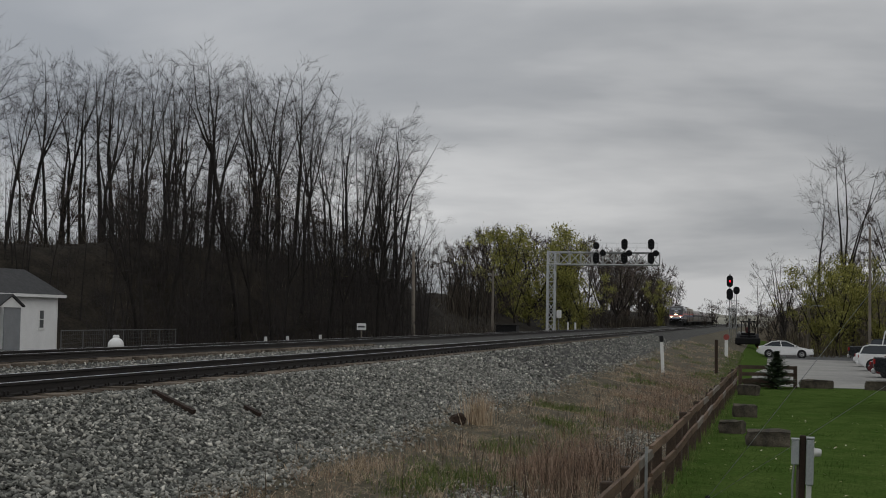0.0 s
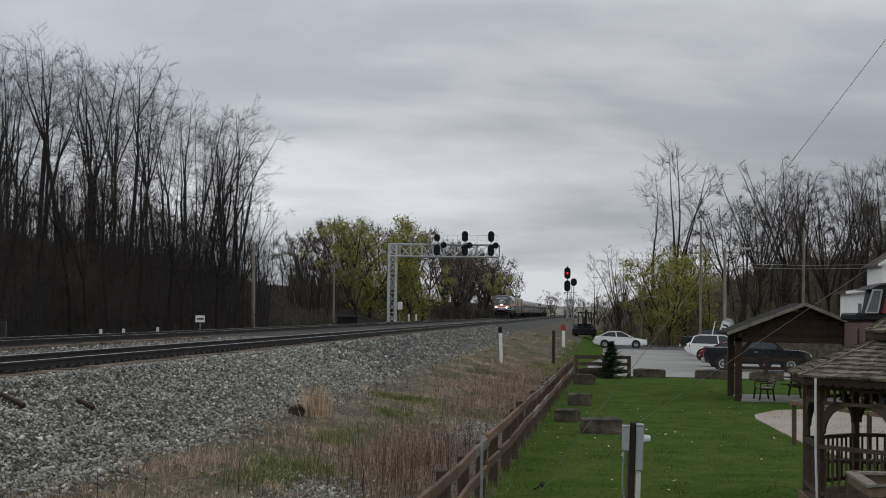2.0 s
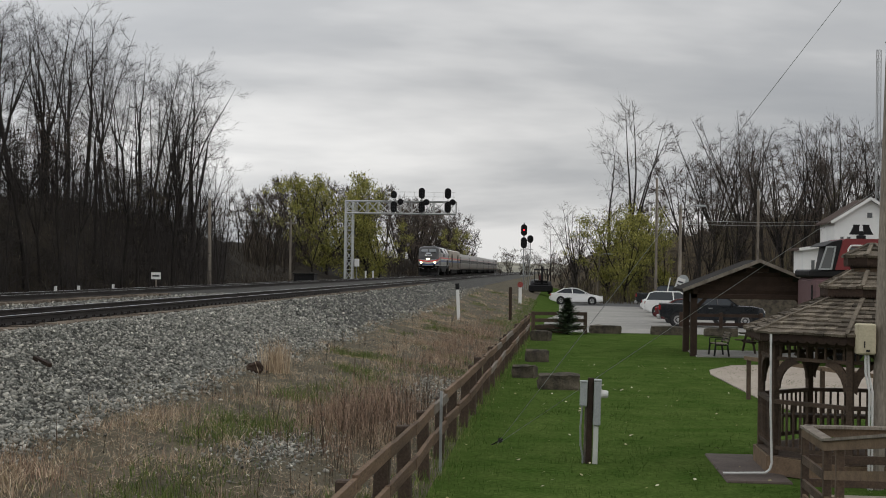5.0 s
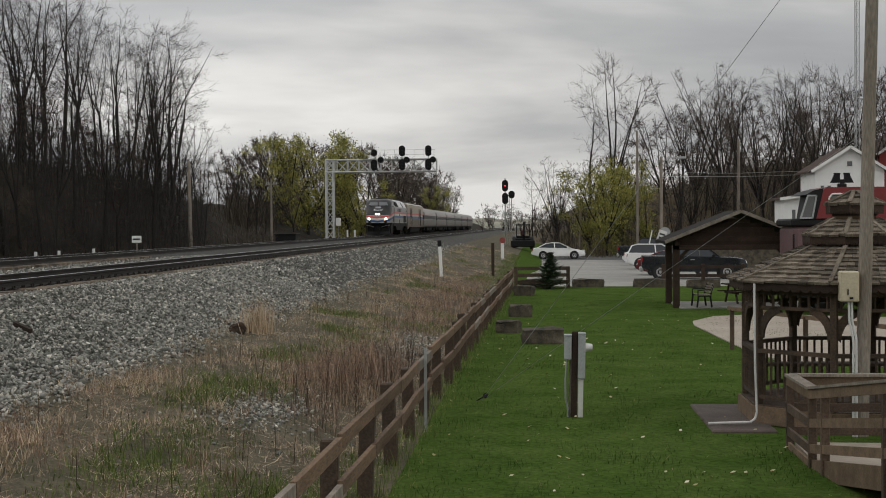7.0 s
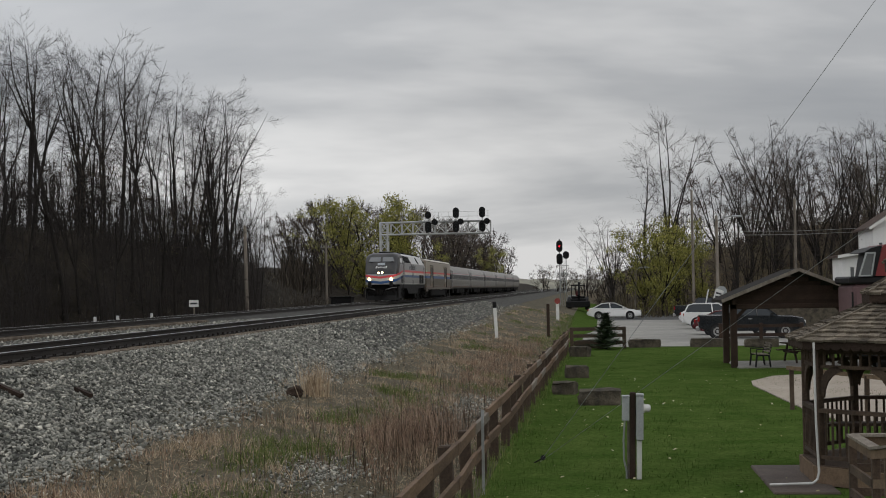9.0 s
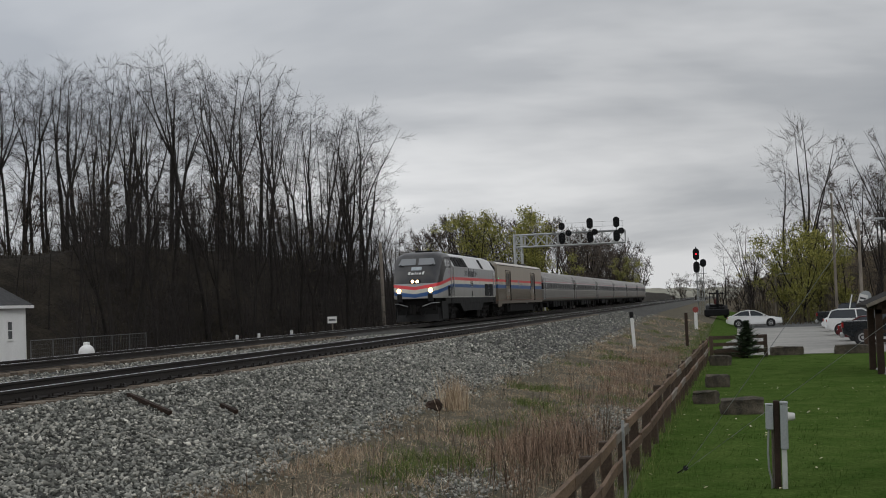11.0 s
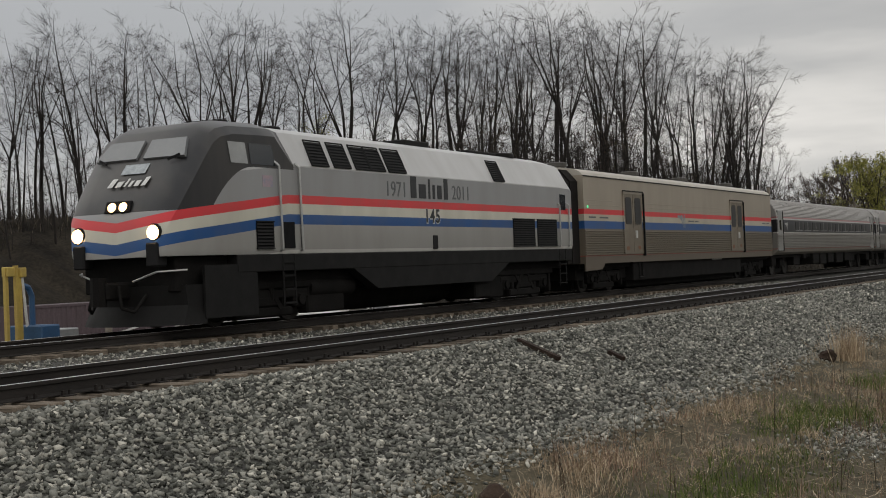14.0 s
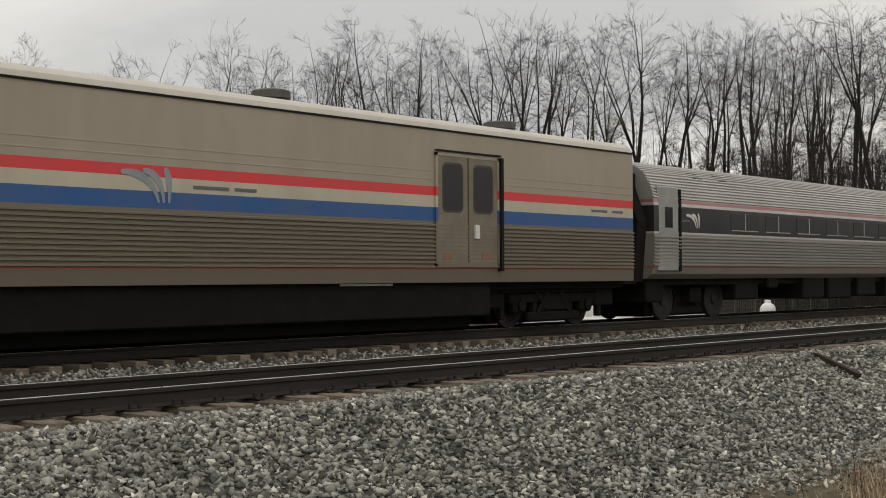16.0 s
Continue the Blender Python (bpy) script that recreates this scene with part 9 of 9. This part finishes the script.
def undergrowth():
    r = random.Random(31)
    left, right = [], []
    while len(left) < 31000:
        s = r.random()
        az = 62 - 51 * s
        dist = 62 + 62 * s + 46 * r.random() ** 1.2
        x, y = -dist * math.sin(radians(az)), dist * math.cos(radians(az))
        if x > -25 - 22 * (1 - smoothstep(62, 100, y)) or noise.noise((x * 0.12, y * 0.12, 4)) < -0.22:
            continue
        left.append((x, y, ground_z(x, y) - 0.05, 0.5 + 0.9 * (noise.noise((x * 0.3, y * 0.3, 6)) + 0.5)))
    while len(left) < 38000:
        s = r.random()
        az, dist = 27.2 - 15.2 * s, 70 + 30 * s + 34 * r.random()
        x, y = -dist * math.sin(radians(az)), dist * math.cos(radians(az))
        if x < -23.5 - 0.12 * max(0, 80 - y):
            left.append((x, y, ground_z(x, y) - 0.05, 0.4 + 0.8 * (noise.noise((x * 0.3, y * 0.3, 6)) + 0.5)))
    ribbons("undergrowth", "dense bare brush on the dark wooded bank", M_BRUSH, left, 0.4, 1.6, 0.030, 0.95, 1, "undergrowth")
    while len(right) < 8000:
        az = -0.5 - 17 * r.random()
        dist = 128 + 60 * r.random()
        x, y = -dist * math.sin(radians(az)), dist * math.cos(radians(az))
        right.append((x, y, ground_z(x, y) - 0.05, 0.5 + 0.8 * (noise.noise((x * 0.2, y * 0.2, 6)) + 0.5)))
    ribbons("undergrowth", "dense bare brush on the far hill", M_HILLBRUSH, right, 0.6, 2.4, 0.05, 0.45, 2, "undergrowth")
    far = []
    for _ in range(9000):
        s = r.random()
        az, dist = 13 - 10.5 * s, 150 + 220 * s ** 1.3 + r.uniform(0, 40)
        x, y = -dist * math.sin(radians(az)), dist * math.cos(radians(az))
        if x < -25:
            far.append((x, y, ground_z(x, y) - 0.05, 1.0))
    ribbons("undergrowth", "brown brush under the distant trees", M_BRUSH, far, 0.8, 3.4, 0.08, 0.4, 3, "undergrowth")


undergrowth()

# far woods that close the view down the line, with haze in their colour
g = Geo()
rings = []
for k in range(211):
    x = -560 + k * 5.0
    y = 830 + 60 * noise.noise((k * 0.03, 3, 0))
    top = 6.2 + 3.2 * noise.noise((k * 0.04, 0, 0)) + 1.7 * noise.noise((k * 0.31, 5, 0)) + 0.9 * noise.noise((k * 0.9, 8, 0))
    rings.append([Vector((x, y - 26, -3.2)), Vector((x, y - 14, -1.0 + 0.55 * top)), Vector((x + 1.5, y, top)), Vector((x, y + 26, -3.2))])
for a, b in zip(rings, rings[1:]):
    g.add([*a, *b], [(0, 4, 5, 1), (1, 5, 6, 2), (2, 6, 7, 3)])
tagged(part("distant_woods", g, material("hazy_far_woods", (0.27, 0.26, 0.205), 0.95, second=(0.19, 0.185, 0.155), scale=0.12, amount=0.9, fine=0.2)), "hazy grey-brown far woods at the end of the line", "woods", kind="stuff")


# ---- weeds and grass ----
def weeds():
    r = random.Random(41)
    straw, flat, rust, green, stalk = [], [], [], [], []

    def bare(x, y):
        """How stony the ground is: a rubble patch before the fence, pockets elsewhere."""
        return max(math.exp(-(((x + 4.1) / 0.6) ** 2 + ((y - 20.4) / 1.6) ** 2)), 0.8 * math.exp(-(((x + 3.1) / 0.6) ** 2 + ((y - 33) / 3.5) ** 2)), smoothstep(0.25, 0.5, noise.noise((x * 0.8, y * 0.45, 31))))

    def lush(x, y):
        """Where fresh grass has come up."""
        return max(math.exp(-(((x + 4.9) / 0.8) ** 2 + ((y - 21.8) / 2.2) ** 2)), 0.9 * math.exp(-(((x + 4.5) / 0.7) ** 2 + ((y - 15.5) / 2.5) ** 2)), 0.9 * math.exp(-(((x + 2.3) / 0.5) ** 2 + ((y - 15.0) / 3.5) ** 2)),
                   0.7 * math.exp(-(((x + 4.4) / 0.6) ** 2 + ((y - 33.0) / 4.0) ** 2)), 0.8 * math.exp(-(((x + 2.0) / 0.6) ** 2)) * smoothstep(46, 72, y), smoothstep(0.12, 0.5, noise.noise((x * 0.5 + 9, y * 0.3, 17))))

    # straw grows in tufts with bare ground and fallen blades between them
    while len(straw) < 34000:
        y = 7 + 118 * r.random() ** 1.9
        x = r.uniform(-7.5, -1.9)
        d = noise.noise((x * 0.75, y * 0.42, 11))
        if r.random() > smoothstep(-7.7, -6.2, x) * (0.05 + 1.2 * max(0, d + 0.18)) * (1 - 0.9 * bare(x, y)) * (1 - 0.6 * lush(x, y)):
            continue
        tall = (0.35 + 0.75 * max(0, d + 0.2)) * r.uniform(0.5, 1.25)
        for _ in range(r.randrange(6, 24)):
            a, b = x + r.gauss(0, 0.08), y + r.gauss(0, 0.10)
            straw.append((a, b, ground_z(a, b) - 0.02, tall))
    while len(flat) < 26000:
        y = 7 + 70 * r.random() ** 1.7
        x = r.uniform(-7.2, -1.9)
        if r.random() < smoothstep(-7.4, -6.0, x) * (0.5 + noise.noise((x * 0.9, y * 0.6, 23))) * (1 - 0.85 * bare(x, y)):
            flat.append((x, y, ground_z(x, y) + 0.01, 1.0))
    # rust-coloured weeds stand in a thick clump beside the fence and in bunches along it
    while len(rust) < 15000:
        y = 9 + 80 * r.random() ** 1.6
        x = r.uniform(-6.6, -1.9)
        c = math.exp(-(((y - 25.5) / 4.4) ** 2)) * math.exp(-(((x + 3.5) / 0.95) ** 2)) + 0.55 * math.exp(-(((y - 50) / 20) ** 2)) * math.exp(-(((x + 3.3) / 1.2) ** 2)) + 0.12 * math.exp(-(((y - 16.5) / 3.5) ** 2)) * math.exp(-(((x + 6.1) / 0.8) ** 2)) + 0.25 * smoothstep(0.1, 0.5, noise.noise((x * 0.9, y * 0.5, 13)))
        if r.random() > c * (1 - 0.7 * bare(x, y)):
            continue
        for _ in range(3):
            a, b = x + r.gauss(0, 0.05), y + r.gauss(0, 0.06)
            rust.append((a, b, ground_z(a, b) - 0.02, (0.35 + 0.75 * min(1.0, c)) * r.uniform(0.6, 1.1)))
    while len(green) < 34000:
        y = 8 + 110 * r.random() ** 1.8
        x = r.uniform(-6.4, -1.5)
        d = lush(x, y)
        if r.random() > d * (1 - 0.8 * bare(x, y)):
            continue
        for _ in range(4):
            a, b = x + r.gauss(0, 0.07), y + r.gauss(0, 0.08)
            green.append((a, b, ground_z(a, b) - 0.01, 0.35 + 0.7 * d * r.uniform(0.5, 1.2)))
    for _ in range(420):
        y = 9 + 60 * r.random() ** 1.5
        x = r.uniform(-6.6, -2.2)
        stalk.append((x, y, ground_z(x, y) - 0.02, r.uniform(0.5, 1.2)))
    for _ in range(420):
        x, y = -3.2 + r.gauss(0, 0.5), 25 + r.gauss(0, 2.8)
        stalk.append((x, y, ground_z(x, y) - 0.02, r.uniform(0.5, 1.0)))
    ribbons("dry_grass", "straw-coloured dry grass on the weedy slope", M_STRAW, straw, 0.06, 0.34, 0.008, 0.85, 11, "grass")
    ribbons("fallen_straw", "matted fallen straw between the tufts", M_STRAW, flat, 0.03, 0.055, 0.009, 5.5, 18, "grass", 0.5)
    ribbons("dry_weeds", "rust-brown dead weed stalks beside the fence", M_RUST, rust, 0.18, 0.68, 0.008, 0.5, 12, "weeds")
    ribbons("green_grass", "fresh green grass growing through dead weeds", M_GREEN, green, 0.06, 0.26, 0.010, 0.6, 13, "grass")
    ribbons("weed_stalks", "tall dark dead weed stalks", M_DARKSTALK, stalk, 0.4, 0.9, 0.010, 0.16, 14, "weeds")
    tuft = [(-6.3 + r.gauss(0, 0.14), 30.5 + r.gauss(0, 0.32), -1.36, r.uniform(0.7, 1.2)) for _ in range(260)]
    ribbons("dry_grass", "tall clump of pale dry grass", M_STRAW, tuft, 0.45, 0.95, 0.014, 0.3, 15, "grass")
    turf = []
    while len(turf) < 46000:
        y = 11 + 56 * r.random() ** 2.0
        x = r.uniform(-1.75, 8.0)
        d = noise.noise((x * 1.1, y * 0.8, 19))
        if r.random() > 0.55 + 0.9 * d or (y > 52 and x > 5):
            continue
        turf.append((x, y, ground_z(x, y) - 0.005, 0.7 + 0.9 * max(0, d + 0.2)))
    ribbons("lawn_grass", "short green mown lawn grass", M_TURF, turf, 0.02, 0.06, 0.010, 0.7, 16, "grass")
    fringe = []
    for _ in range(4500):
        y = 10 + 52 * r.random() ** 1.3
        fringe.append((-1.85 + 0.0135 * (y - 20) + r.gauss(0, 0.16), y, -2.0, r.uniform(0.5, 1.0)))
    ribbons("green_grass", "uncut grass along the foot of the fence", M_GREEN, fringe, 0.10, 0.30, 0.010, 0.4, 17, "grass")
    # a few pale dead leaves on the lawn
    g = Geo()
    for _ in range(170):
        x, y = r.uniform(-1.5, 4.5), 13 + 34 * r.random() ** 1.4
        a, k = r.uniform(0, 6.3), r.uniform(0.02, 0.045)
        u, w = Vector((math.cos(a), math.sin(a), 0.3)) * k, Vector((-math.sin(a), math.cos(a), 0.2)) * k * 0.7
        c = Vector((x, y, ground_z(x, y) + 0.035))
        g.add([c - u, c - w, c + u, c + w], [(0, 1, 2, 3)])
    tagged(part("fallen_leaves", g, island_material("pale_dead_leaf", [(0.0, (0.28, 0.25, 0.10)), (1.0, (0.58, 0.54, 0.40))])), "pale dead leaves scattered on the lawn", "leaves", kind="stuff")


weeds()

# ---- many small pieces of the track ----
lay_ties(NEAR_TRACK, 5.0, 200, 0.53, 11)
lay_ties(FAR_TRACK, 8.0, 100, 0.53, 12)
plates(NEAR_TRACK, 5.0, 120, 0.53)


# ---- what moves: the train rolls by at an even pace ----
def motions():
    times = [0.0, 0.1, 0.2] + [0.5 * i for i in range(1, 32)] + [15.8, 15.9, 16.0]
    for ob, back in TRAIN:
        walk(ob, [(t, pose(XF, 89.7 + 19.69 * (10.5 - t) + 0.15 * max(0.0, 7 - t) ** 2 + back, 0)) for t in times])


motions()
